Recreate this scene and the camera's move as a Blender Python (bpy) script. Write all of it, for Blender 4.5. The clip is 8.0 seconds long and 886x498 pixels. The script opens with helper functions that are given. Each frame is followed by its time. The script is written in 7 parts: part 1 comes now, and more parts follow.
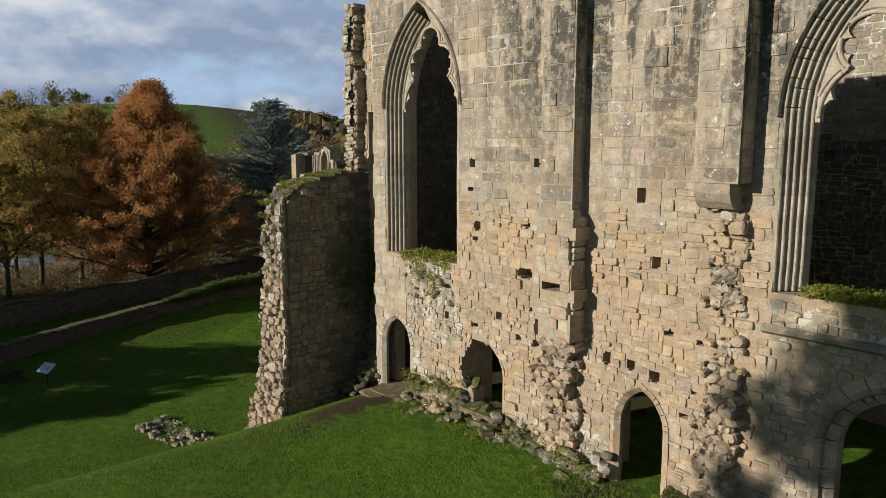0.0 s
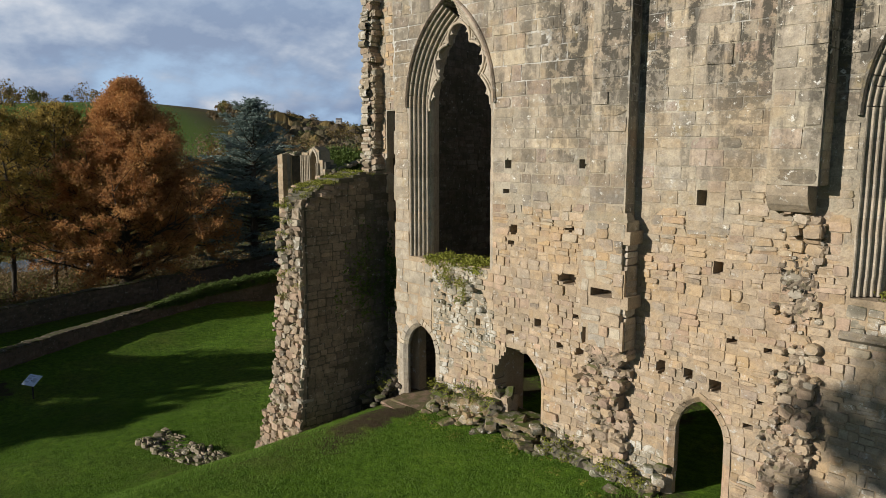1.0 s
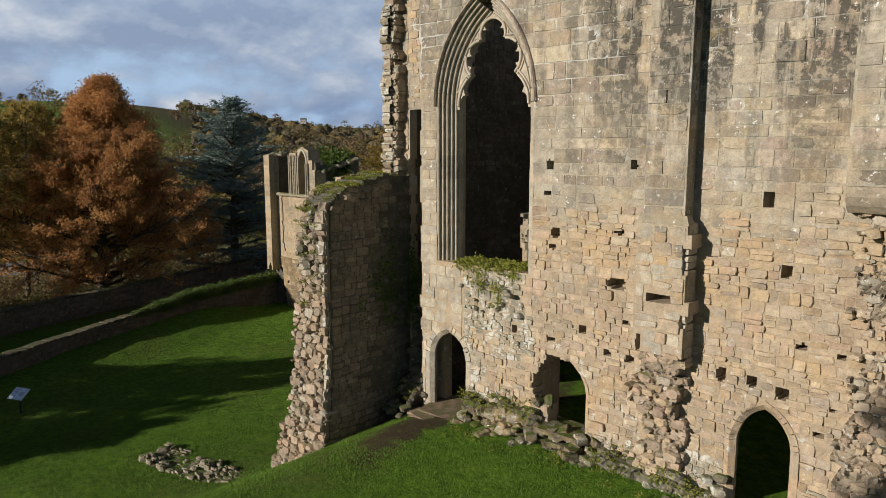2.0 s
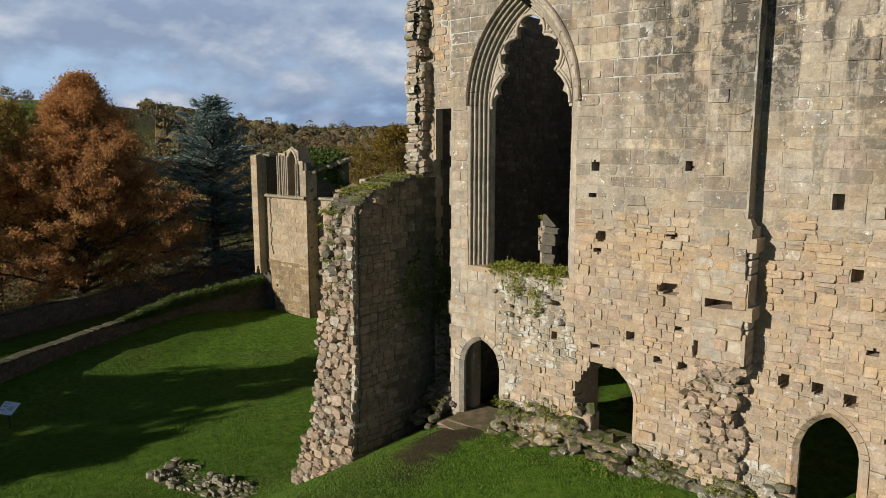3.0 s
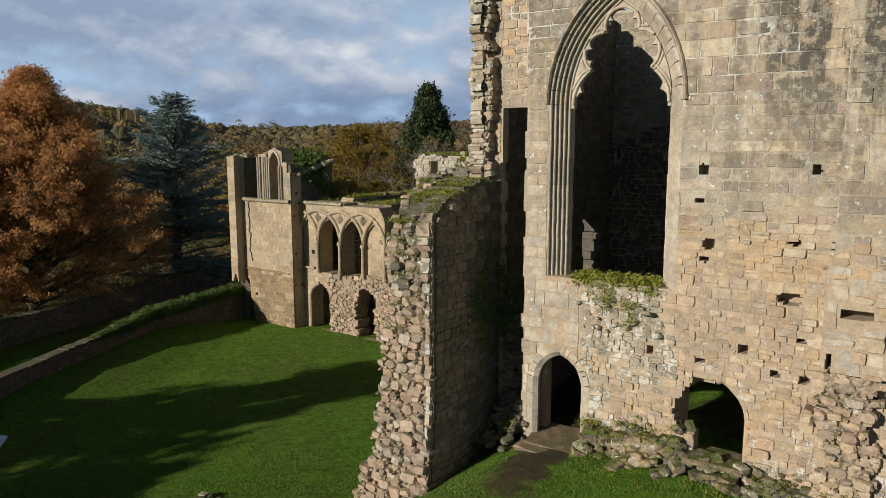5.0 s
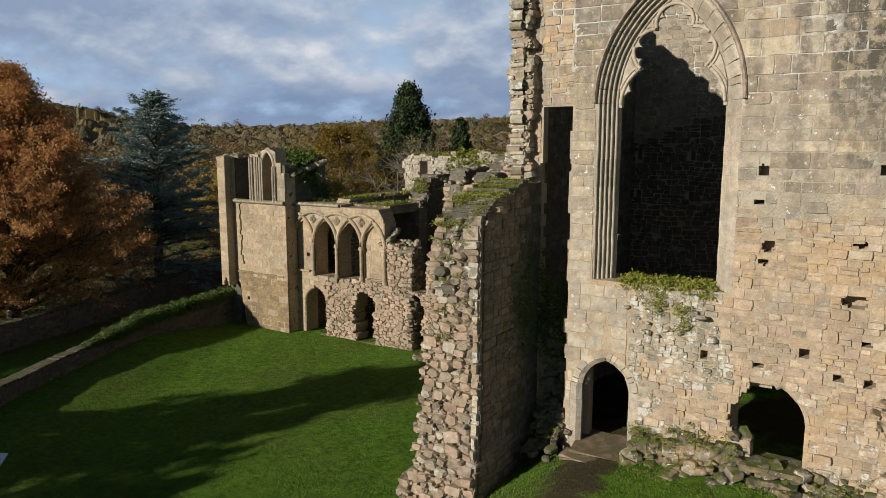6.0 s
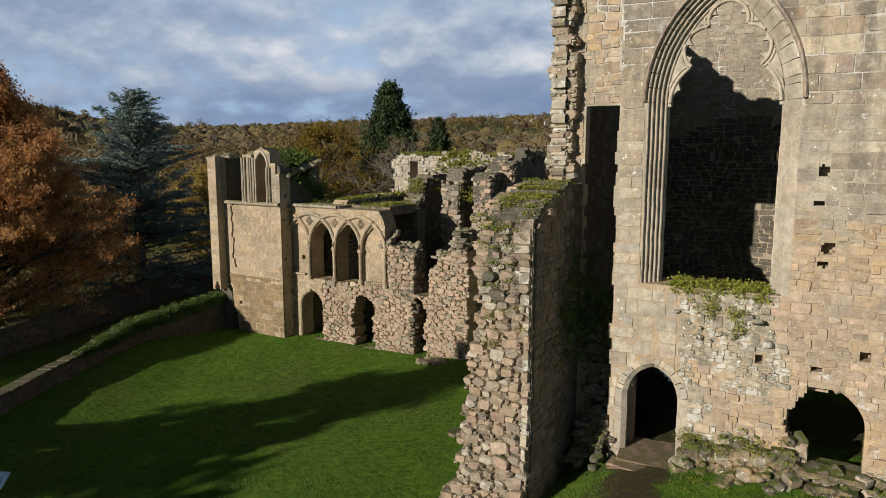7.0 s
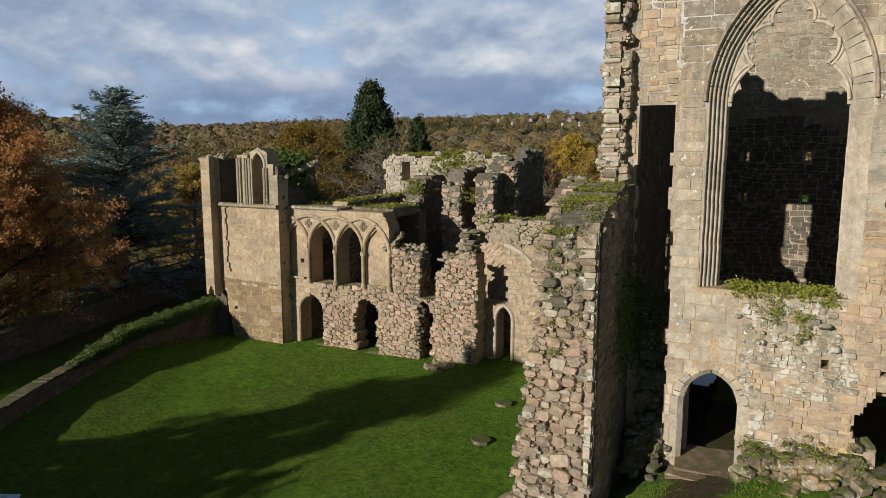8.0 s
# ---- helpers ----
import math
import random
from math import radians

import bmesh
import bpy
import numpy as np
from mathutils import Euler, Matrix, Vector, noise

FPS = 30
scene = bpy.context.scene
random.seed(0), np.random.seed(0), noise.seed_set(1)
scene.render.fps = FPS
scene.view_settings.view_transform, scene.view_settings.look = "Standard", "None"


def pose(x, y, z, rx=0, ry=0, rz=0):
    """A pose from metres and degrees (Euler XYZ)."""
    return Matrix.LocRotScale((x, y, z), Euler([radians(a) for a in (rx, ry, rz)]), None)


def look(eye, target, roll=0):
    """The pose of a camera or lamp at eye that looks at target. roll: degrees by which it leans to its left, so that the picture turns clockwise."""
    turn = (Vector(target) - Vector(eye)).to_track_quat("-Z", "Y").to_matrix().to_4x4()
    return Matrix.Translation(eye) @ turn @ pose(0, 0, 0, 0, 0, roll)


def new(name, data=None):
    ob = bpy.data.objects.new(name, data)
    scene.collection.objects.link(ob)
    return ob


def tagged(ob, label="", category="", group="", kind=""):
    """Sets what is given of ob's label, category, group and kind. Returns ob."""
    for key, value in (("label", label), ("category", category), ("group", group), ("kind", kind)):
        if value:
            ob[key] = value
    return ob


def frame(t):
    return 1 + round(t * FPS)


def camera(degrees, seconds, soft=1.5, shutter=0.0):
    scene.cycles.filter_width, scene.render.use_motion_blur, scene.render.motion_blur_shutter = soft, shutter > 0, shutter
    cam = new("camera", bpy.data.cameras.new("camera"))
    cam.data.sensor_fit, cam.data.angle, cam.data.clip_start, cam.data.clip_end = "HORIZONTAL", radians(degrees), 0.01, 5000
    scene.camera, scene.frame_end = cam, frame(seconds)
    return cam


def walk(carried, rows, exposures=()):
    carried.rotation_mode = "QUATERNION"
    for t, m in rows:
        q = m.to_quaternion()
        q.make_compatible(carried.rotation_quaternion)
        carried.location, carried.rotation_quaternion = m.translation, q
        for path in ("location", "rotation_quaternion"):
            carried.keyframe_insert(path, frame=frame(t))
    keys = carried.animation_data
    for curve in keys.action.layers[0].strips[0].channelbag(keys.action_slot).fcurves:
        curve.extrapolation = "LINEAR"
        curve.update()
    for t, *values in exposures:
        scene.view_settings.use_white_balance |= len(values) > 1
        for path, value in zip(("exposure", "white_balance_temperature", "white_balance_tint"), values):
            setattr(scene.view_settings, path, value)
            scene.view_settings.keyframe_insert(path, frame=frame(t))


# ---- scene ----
cam = camera(64.4, 8.0, soft=0.75)
METRES, EYE, TILT, LEAN, TURN = 17.0, 10.0, 4.13, -1.97, 50.16
ROWS = [
    (0.0, 0.0, 0.0, 0.0, -0.44, -12.6, 1.98),
    (0.5, -0.0544, 0.0287, 0.0002, -1.87, -12.64, 1.86),
    (1.0, -0.1073, 0.0533, 0.0007, -3.21, -12.71, 1.78),
    (1.5, -0.163, 0.0812, 0.0004, -4.67, -12.74, 1.67),
    (3.0, -0.3231, 0.168, 0.0015, -8.92, -12.89, 1.36),
    (3.5, -0.3765, 0.2016, 0.0015, -10.36, -12.9, 1.23),
    (4.0, -0.4319, 0.2356, 0.0012, -11.8, -12.94, 1.11),
    (4.5, -0.4814, 0.2698, 0.0012, -13.16, -12.96, 0.99),
    (6.0, -0.6368, 0.3771, 0.0005, -17.37, -13.06, 0.64),
    (6.5, -0.6835, 0.4143, -0.0011, -18.7, -13.08, 0.54),
    (7.0, -0.734, 0.4526, -0.0009, -20.11, -13.11, 0.42),
    (7.5, -0.7844, 0.4971, -0.0026, -21.5, -13.11, 0.34),
    (8.0, -0.836, 0.5418, -0.0031, -22.89, -13.13, 0.21),
]
walk(cam, [(t, pose(0, 0, EYE, TILT, LEAN, TURN) @ pose(METRES * x, METRES * y, METRES * z, 90 + pitch, roll, yaw)) for t, x, y, z, yaw, pitch, roll in ROWS])

# ------------------------------------------------------------------ light
SUN_TRAVEL = Vector((0.372, 0.928, 0.0))      # horizontal way of the sunlight
SUN_ELEV = 18.6
scene.view_settings.exposure = 0.16
sun_data = bpy.data.lights.new("sun", "SUN")
sun_data.energy, sun_data.angle, sun_data.color = 5.0, radians(0.55), (1.0, 0.925, 0.82)
sun = new("sun", sun_data)
_d = SUN_TRAVEL * math.cos(radians(SUN_ELEV)) + Vector((0, 0, -math.sin(radians(SUN_ELEV))))
sun.matrix_world = look((-40, -60, 60), Vector((-40, -60, 60)) + _d)


# ------------------------------------------------------------------ node helpers
def nd(nt, kind, ins=None, **props):
    n = nt.nodes.new("ShaderNode" + kind)
    if "op" in props:
        n.operation = props["op"]
    if "blend" in props:
        n.data_type, n.blend_type = "RGBA", props["blend"]
    if "clamp" in props:
        n.use_clamp = True
    for k, v in (ins or {}).items():
        if isinstance(v, bpy.types.NodeSocket):
            nt.links.new(v, n.inputs[k])
        else:
            n.inputs[k].default_value = v
    return n


def mth(nt, op, a, b=0.0, clamp=False):
    n = nd(nt, "Math", {0: a, 1: b}, op=op)
    n.use_clamp = clamp
    return n.outputs[0]


def mixc(nt, fac, a, b, blend="MIX"):
    a = (*a, 1) if isinstance(a, tuple) and len(a) == 3 else a
    b = (*b, 1) if isinstance(b, tuple) and len(b) == 3 else b
    return nd(nt, "Mix", {0: fac, 6: a, 7: b}, blend=blend).outputs[2]


def noise_of(nt, vec, scale, detail=3.0, rough=0.55):
    return nd(nt, "TexNoise", {"Vector": vec, "Scale": scale, "Detail": detail, "Roughness": rough}).outputs[0]


def ramp(nt, fac, stops, interp="LINEAR"):
    n = nd(nt, "ValToRGB", {0: fac})
    cr = n.color_ramp
    cr.interpolation = interp
    while len(cr.elements) < len(stops):
        cr.elements.new(0.5)
    for e, (p, c) in zip(cr.elements, stops):
        e.position, e.color = p, (*c, 1) if len(c) == 3 else c
    return n.outputs[0]


def step(nt, v, lo, hi):
    n = nd(nt, "MapRange", {0: v, 1: lo, 2: hi, 3: 0.0, 4: 1.0})
    n.interpolation_type = "SMOOTHSTEP"
    return n.outputs[0]


def material(name):
    m = bpy.data.materials.new(name)
    m.use_nodes = True
    nt = m.node_tree
    return m, nt, nt.nodes["Principled BSDF"]


def place(nt, sx=1.0, sy=1.0, sz=1.0):
    g = nt.nodes.new("ShaderNodeNewGeometry")
    mp = nd(nt, "VectorMath", {0: g.outputs["Position"], 1: (sx, sy, sz)}, op="MULTIPLY")
    return mp.outputs[0], g


def each(nt):
    """A random number for every stone, whether joined or its own object."""
    g = nt.nodes.new("ShaderNodeNewGeometry")
    o = nt.nodes.new("ShaderNodeObjectInfo")
    return mth(nt, "FRACT", mth(nt, "ADD", g.outputs["Random Per Island"], o.outputs["Random"]))


def bumped(nt, bsdf, height, dist, strength=0.6):
    b = nd(nt, "Bump", {"Height": height, "Distance": dist, "Strength": strength})
    nt.links.new(b.outputs[0], bsdf.inputs["Normal"])


# ------------------------------------------------------------------ sky
world = bpy.data.worlds.new("world")
scene.world = world
world.use_nodes = True
wt = world.node_tree
sky = wt.nodes.new("ShaderNodeTexSky")
sky.sky_type = "NISHITA"
sky.sun_disc = False
sky.sun_elevation = radians(SUN_ELEV)
sky.sun_rotation = math.atan2(-SUN_TRAVEL.x, -SUN_TRAVEL.y)
tc = wt.nodes.new("ShaderNodeTexCoord")
sep = nd(wt, "SeparateXYZ", {0: tc.outputs["Generated"]})
el = sep.outputs[2]


def cloud_field(rise, scale, detail, rough, shift=(0.0, 0.0, 0.0)):
    """Noise on a high flat layer, so that clouds flatten towards the horizon."""
    d = mth(wt, "ADD", mth(wt, "MAXIMUM", el, 0.0), 0.42 + rise)
    p = nd(wt, "CombineXYZ", {0: mth(wt, "DIVIDE", sep.outputs[0], d), 1: mth(wt, "DIVIDE", sep.outputs[1], d), 2: 0.0})
    q = nd(wt, "VectorMath", {0: p.outputs[0], 1: shift}, op="ADD")
    return noise_of(wt, q.outputs[0], scale, detail, rough)


c1 = cloud_field(0.0, 2.1, 9.0, 0.54)
c_up = cloud_field(0.024, 2.1, 9.0, 0.54)
c2 = cloud_field(0.0, 1.2, 4.0, 0.5, (7.3, 2.1, 0.0))
low = mth(wt, "SUBTRACT", 1.0, mth(wt, "MULTIPLY", step(wt, el, 0.14, 0.30), 0.95))
cover = mth(wt, "MULTIPLY", step(wt, c1, 0.36, 0.50), low)
tops = mth(wt, "ADD", mth(wt, "MULTIPLY", mth(wt, "SUBTRACT", c1, c_up), 2.6), mth(wt, "ADD", mth(wt, "MULTIPLY", c2, 0.75), 0.125), True)
cloudcol = ramp(wt, tops, [(0.30, (7.0, 9.0, 12.8)), (0.46, (9.6, 11.6, 15.0)), (0.60, (13.0, 14.6, 17.2)), (0.78, (18.2, 18.8, 20.2))])
bank = mth(wt, "MULTIPLY", mth(wt, "SUBTRACT", 1.0, step(wt, el, 0.05, 0.11)), step(wt, c2, 0.36, 0.50))
cloudcol = mixc(wt, mth(wt, "MULTIPLY", bank, 0.85), cloudcol, (4.6, 6.8, 11.2))
gap = mixc(wt, step(wt, el, 0.10, 0.45), (10.4, 14.4, 19.6), mixc(wt, 1.0, sky.outputs[0], (0.5, 0.62, 0.78), "MULTIPLY"))
skyc = mixc(wt, cover, gap, cloudcol)
nt_bg = wt.nodes["Background"]
wt.links.new(skyc, nt_bg.inputs[0])
nt_bg.inputs[1].default_value = 0.034


# ------------------------------------------------------------------ materials
def weather(nt, col, pos, gz, high, lush=False):
    """Stains that run across joints: grey bloom, dark runs high up, white lichen low down."""
    wa = noise_of(nt, pos, 0.9, 7.0, 0.68)
    col = mixc(nt, mth(nt, "MULTIPLY", step(nt, wa, 0.52, 0.66), 0.38), col, (0.25, 0.222, 0.172))
    wb = noise_of(nt, nd(nt, "VectorMath", {0: pos, 1: (3.1, 7.7, 1.9)}, op="ADD").outputs[0], 1.5, 7.0, 0.72)
    wide = noise_of(nt, nd(nt, "VectorMath", {0: pos, 1: (2.6, 0.4, 6.9)}, op="ADD").outputs[0], 0.3, 3.0, 0.55)
    wb = mth(nt, "ADD", mth(nt, "MULTIPLY", wb, 0.6), mth(nt, "MULTIPLY", wide, 0.4))
    col = mixc(nt, mth(nt, "MULTIPLY", step(nt, wb, 0.47, 0.60), 0.1 if lush else (0.3 if high else 0.5)), col, (0.43, 0.295, 0.15))
    if high:
        sp, _ = place(nt, 1.5, 1.5, 0.24)
        sn = noise_of(nt, sp, 1.0, 6.0, 0.66)
        sb = noise_of(nt, pos, 4.2, 7.0, 0.7)
        gx_ = nd(nt, "SeparateXYZ", {0: pos}).outputs[0]
        f = mth(nt, "MULTIPLY", step(nt, sn, 0.43, 0.53), mth(nt, "ADD", mth(nt, "MULTIPLY", step(nt, gz, 8.2, 10.0), 0.5), mth(nt, "MULTIPLY", step(nt, gz, 10.0, 12.0), 0.5)))
        f = mth(nt, "MULTIPLY", f, mth(nt, "ADD", 0.45, mth(nt, "MULTIPLY", step(nt, gx_, -14.4, -12.4), 0.55)))
        f = mth(nt, "MULTIPLY", f, mth(nt, "ADD", 0.25, mth(nt, "MULTIPLY", step(nt, sb, 0.44, 0.52), 0.75)))
        col = mixc(nt, mth(nt, "MULTIPLY", f, 0.95), col, (0.072, 0.066, 0.054))
    if lush:      # damp blotches and crusts of lichen
        wd = noise_of(nt, nd(nt, "VectorMath", {0: pos, 1: (1.3, 4.2, 8.8)}, op="ADD").outputs[0], 1.8, 8.0, 0.74)
        col = mixc(nt, mth(nt, "MULTIPLY", step(nt, wd, 0.47, 0.56), 0.75), col, (0.17, 0.158, 0.122))
        we = noise_of(nt, nd(nt, "VectorMath", {0: pos, 1: (6.1, 2.2, 3.8)}, op="ADD").outputs[0], 2.2, 8.0, 0.76)
        col = mixc(nt, mth(nt, "MULTIPLY", step(nt, we, 0.51, 0.575), 0.8), col, (0.54, 0.52, 0.465))
    wc = noise_of(nt, nd(nt, "VectorMath", {0: pos, 1: (9.3, 1.2, 5.5)}, op="ADD").outputs[0], 2.6, 8.0, 0.75)
    lf = mth(nt, "MULTIPLY", step(nt, wc, 0.58, 0.66), mth(nt, "ADD", 0.3, mth(nt, "MULTIPLY", step(nt, gz, 6.6, 4.5), 0.5)))
    return mixc(nt, lf, col, (0.56, 0.55, 0.51))


def stone_mat(name, cols, stain=0.5, lichen=0.3, moss=0.3, streak=0.0, bump=0.02, dark=(0.10, 0.092, 0.078), dark_blotch=0.0, across=False):
    m, nt, bsdf = material(name)
    pos, g = place(nt)
    r = each(nt)
    n = len(cols)
    col = ramp(nt, r, [((i + 0.5) / n, c) for i, c in enumerate(cols)])
    r2 = mth(nt, "FRACT", mth(nt, "MULTIPLY", r, 53.7))
    col = mixc(nt, 1.0, col, ramp(nt, r2, [(0.0, (0.76, 0.75, 0.74)), (0.2, (0.94, 0.94, 0.94)), (0.8, (1.04, 1.04, 1.04)), (1.0, (1.16, 1.15, 1.14))]), "MULTIPLY")
    big = noise_of(nt, pos, 0.6, 4.0, 0.6)
    mid = noise_of(nt, pos, 3.3, 6.0, 0.65)
    fine = noise_of(nt, pos, 30.0, 5.0, 0.75)
    # each block mottled within itself
    mott = noise_of(nt, pos, 5.5, 6.0, 0.66)
    col = mixc(nt, 1.0, col, ramp(nt, mott, [(0.3, (0.74, 0.72, 0.70)), (0.5, (1.0, 1.0, 1.0)), (0.7, (1.22, 1.20, 1.14))]), "MULTIPLY")
    # patches of grey weathering
    patch = mth(nt, "ADD", mth(nt, "MULTIPLY", big, 0.55), mth(nt, "MULTIPLY", mid, 0.45))
    col = mixc(nt, mth(nt, "MULTIPLY", step(nt, patch, 0.46, 0.60), stain), col, dark)
    gz = nd(nt, "SeparateXYZ", {0: g.outputs["Position"]}).outputs[2]
    if across:
        col = weather(nt, col, pos, gz, streak > 0, lichen > 0.95)
    if streak:
        sp, _ = place(nt, 1.5, 1.5, 0.24)
        sn = noise_of(nt, sp, 1.0, 5.0, 0.6)
        up = step(nt, gz, 7.8, 9.8)
        rq = mth(nt, "FRACT", mth(nt, "MULTIPLY", r, 17.3))
        f = mth(nt, "MULTIPLY", mth(nt, "MULTIPLY", step(nt, sn, 0.45, 0.60), up), mth(nt, "MULTIPLY", rq, streak * 0.6))
        f2 = mth(nt, "MULTIPLY", f, mth(nt, "ADD", 0.35, mth(nt, "MULTIPLY", step(nt, mid, 0.38, 0.58), 0.65)))
        col = mixc(nt, mth(nt, "MULTIPLY", f2, 0.85), col, (0.085, 0.076, 0.062))
        # ochre lichen bloom
        ob_ = noise_of(nt, pos, 1.3, 5.0, 0.7)
        col = mixc(nt, mth(nt, "MULTIPLY", step(nt, ob_, 0.60, 0.70), 0.35), col, (0.26, 0.20, 0.075))
    # random dark blotches; on the rough core stone they stand for shaded crevices
    if dark_blotch:
        col = mixc(nt, mth(nt, "MULTIPLY", step(nt, noise_of(nt, pos, 1.9, 6.0, 0.7), 0.44, 0.58), dark_blotch), col, (0.06, 0.055, 0.04))
    # grain and dark pits
    col = mixc(nt, 1.0, col, ramp(nt, fine, [(0.34, (0.78, 0.77, 0.76)), (0.47, (0.98, 0.98, 0.98)), (0.56, (1.03, 1.03, 1.02)), (0.66, (1.16, 1.15, 1.14))]), "MULTIPLY")
    vor = nd(nt, "TexNoise", {"Vector": pos, "Scale": 13.0, "Detail": 6.0, "Roughness": 0.7}).outputs[0]
    col = mixc(nt, mth(nt, "MULTIPLY", step(nt, vor, 0.645, 0.68), 0.5), col, (0.07, 0.06, 0.045))
    # pale lichen spots
    ln = noise_of(nt, pos, 6.5, 6.0, 0.78)
    lm = mth(nt, "MULTIPLY", step(nt, ln, 0.60, 0.635), step(nt, big, 0.42, 0.54))
    col = mixc(nt, mth(nt, "MULTIPLY", lm, lichen), col, (0.66, 0.65, 0.60))
    if moss:
        nz = nd(nt, "SeparateXYZ", {0: g.outputs["Normal"]}).outputs[2]
        mf = mth(nt, "MULTIPLY", mth(nt, "MULTIPLY", step(nt, nz, 0.25, 0.8), step(nt, mid, 0.38, 0.55)), moss)
        col = mixc(nt, mf, col, (0.075, 0.095, 0.02))
    nt.links.new(col, bsdf.inputs["Base Color"])
    bsdf.inputs["Roughness"].default_value = 0.92
    bsdf.inputs["Specular IOR Level"].default_value = 0.2
    h = mth(nt, "ADD", mth(nt, "MULTIPLY", mott, 0.9), mth(nt, "MULTIPLY", fine, 0.35))
    bumped(nt, bsdf, h, bump, 1.0)
    return m


def mortar_mat():
    """Flush lime mortar: tan low on the walls, whiter repointing on the upper courses."""
    m, nt, bsdf = material("lime_mortar")
    pos, g = place(nt)
    gz = nd(nt, "SeparateXYZ", {0: g.outputs["Position"]}).outputs[2]
    mid = noise_of(nt, pos, 2.1, 6.0, 0.7)
    fine = noise_of(nt, pos, 24.0, 4.0, 0.75)
    wide = noise_of(nt, pos, 0.45, 3.0, 0.5)
    col = ramp(nt, mid, [(0.3, (0.28, 0.218, 0.15)), (0.5, (0.35, 0.275, 0.192)), (0.7, (0.40, 0.325, 0.235))])
    upper = ramp(nt, mid, [(0.35, (0.26, 0.228, 0.172)), (0.6, (0.40, 0.358, 0.282))])
    col = mixc(nt, step(nt, gz, 7.6, 9.0), col, upper)
    col = weather(nt, col, pos, gz, True)
    white = mth(nt, "MULTIPLY", mth(nt, "MULTIPLY", step(nt, gz, 10.4, 11.8), step(nt, wide, 0.44, 0.60)), mth(nt, "MULTIPLY", step(nt, mid, 0.44, 0.58), 0.8))
    col = mixc(nt, white, col, (0.58, 0.57, 0.54))
    col = mixc(nt, 1.0, col, ramp(nt, fine, [(0.28, (0.7, 0.7, 0.7)), (0.72, (1.22, 1.22, 1.2))]), "MULTIPLY")
    nt.links.new(col, bsdf.inputs["Base Color"])
    bsdf.inputs["Roughness"].default_value = 0.95
    bumped(nt, bsdf, mth(nt, "ADD", mid, mth(nt, "MULTIPLY", fine, 0.5)), 0.03, 0.9)
    return m


ASHLAR = stone_mat("ashlar", [(0.375, 0.326, 0.256), (0.305, 0.272, 0.222), (0.44, 0.382, 0.292), (0.37, 0.304, 0.232), (0.265, 0.238, 0.20), (0.42, 0.352, 0.252), (0.35, 0.318, 0.268), (0.46, 0.40, 0.30), (0.36, 0.285, 0.235), (0.41, 0.362, 0.29)], 0.34, 0.9, 0.2, 1.0, 0.035, across=True)
RUBBLE = stone_mat("coursed_rubble", [(0.411, 0.321, 0.223), (0.435, 0.348, 0.252), (0.386, 0.289, 0.187), (0.416, 0.341, 0.260), (0.357, 0.292, 0.223), (0.430, 0.319, 0.200), (0.396, 0.289, 0.213), (0.341, 0.289, 0.234), (0.425, 0.335, 0.237), (0.391, 0.294, 0.218)], 0.24, 0.4, 0.2, 0.0, 0.04, across=True)
PALE = stone_mat("pale_stone", [(0.36, 0.325, 0.262), (0.32, 0.285, 0.225), (0.39, 0.345, 0.268), (0.30, 0.265, 0.205), (0.37, 0.31, 0.225)], 0.5, 1.0, 0.6, 0.0, 0.03, (0.14, 0.128, 0.098), across=True)
QUOIN = stone_mat("quoin_stone", [(0.408, 0.363, 0.291), (0.375, 0.332, 0.269), (0.427, 0.375, 0.291), (0.399, 0.331, 0.247), (0.351, 0.318, 0.267)], 0.32, 0.7, 0.15, 0.0, 0.035, (0.16, 0.145, 0.11))
TORN = stone_mat("torn_core_mortar", [(0.32, 0.255, 0.19), (0.29, 0.235, 0.175)], 0.4, 0.4, 0.4, 0.0, 0.05)
ROUGH = stone_mat("rough_core_stone", [(0.32, 0.25, 0.18), (0.36, 0.285, 0.212), (0.255, 0.205, 0.155), (0.35, 0.255, 0.178), (0.38, 0.31, 0.235), (0.225, 0.185, 0.148), (0.36, 0.26, 0.19)], 0.42, 0.5, 0.3, 0.0, 0.035, (0.11, 0.095, 0.075), 0.22)
FARCORE = stone_mat("far_core_stone", [(0.378, 0.284, 0.211), (0.342, 0.248, 0.184), (0.396, 0.310, 0.236), (0.310, 0.236, 0.180), (0.365, 0.259, 0.194)], 0.36, 0.3, 0.7, 0.0, 0.03, (0.12, 0.095, 0.07))
# darker stone standing in for shade on unlit faces
SHADE_DARK = stone_mat("shade_darkened_stone", [(0.131, 0.114, 0.091), (0.158, 0.136, 0.107), (0.107, 0.098, 0.078), (0.144, 0.117, 0.094), (0.172, 0.150, 0.123)], 0.6, 0.35, 0.6, 0.0, 0.03, (0.075, 0.072, 0.05), 0.4)
FARBROWN = stone_mat("brown_lower_stone", [(0.277, 0.202, 0.113), (0.260, 0.189, 0.109), (0.295, 0.216, 0.120), (0.246, 0.187, 0.113)], 0.55, 0.2, 0.2, 0.0, 0.02, (0.15, 0.112, 0.07), 0.3)
FARGREY = stone_mat("lichened_grey_stone", [(0.281, 0.244, 0.186), (0.312, 0.272, 0.207), (0.246, 0.215, 0.166), (0.293, 0.242, 0.179)], 0.42, 0.8, 0.8, 0.0, 0.03, (0.13, 0.115, 0.085))
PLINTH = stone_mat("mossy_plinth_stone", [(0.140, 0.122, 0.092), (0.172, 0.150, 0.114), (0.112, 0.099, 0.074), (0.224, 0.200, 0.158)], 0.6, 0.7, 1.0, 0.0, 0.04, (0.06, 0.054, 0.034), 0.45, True)
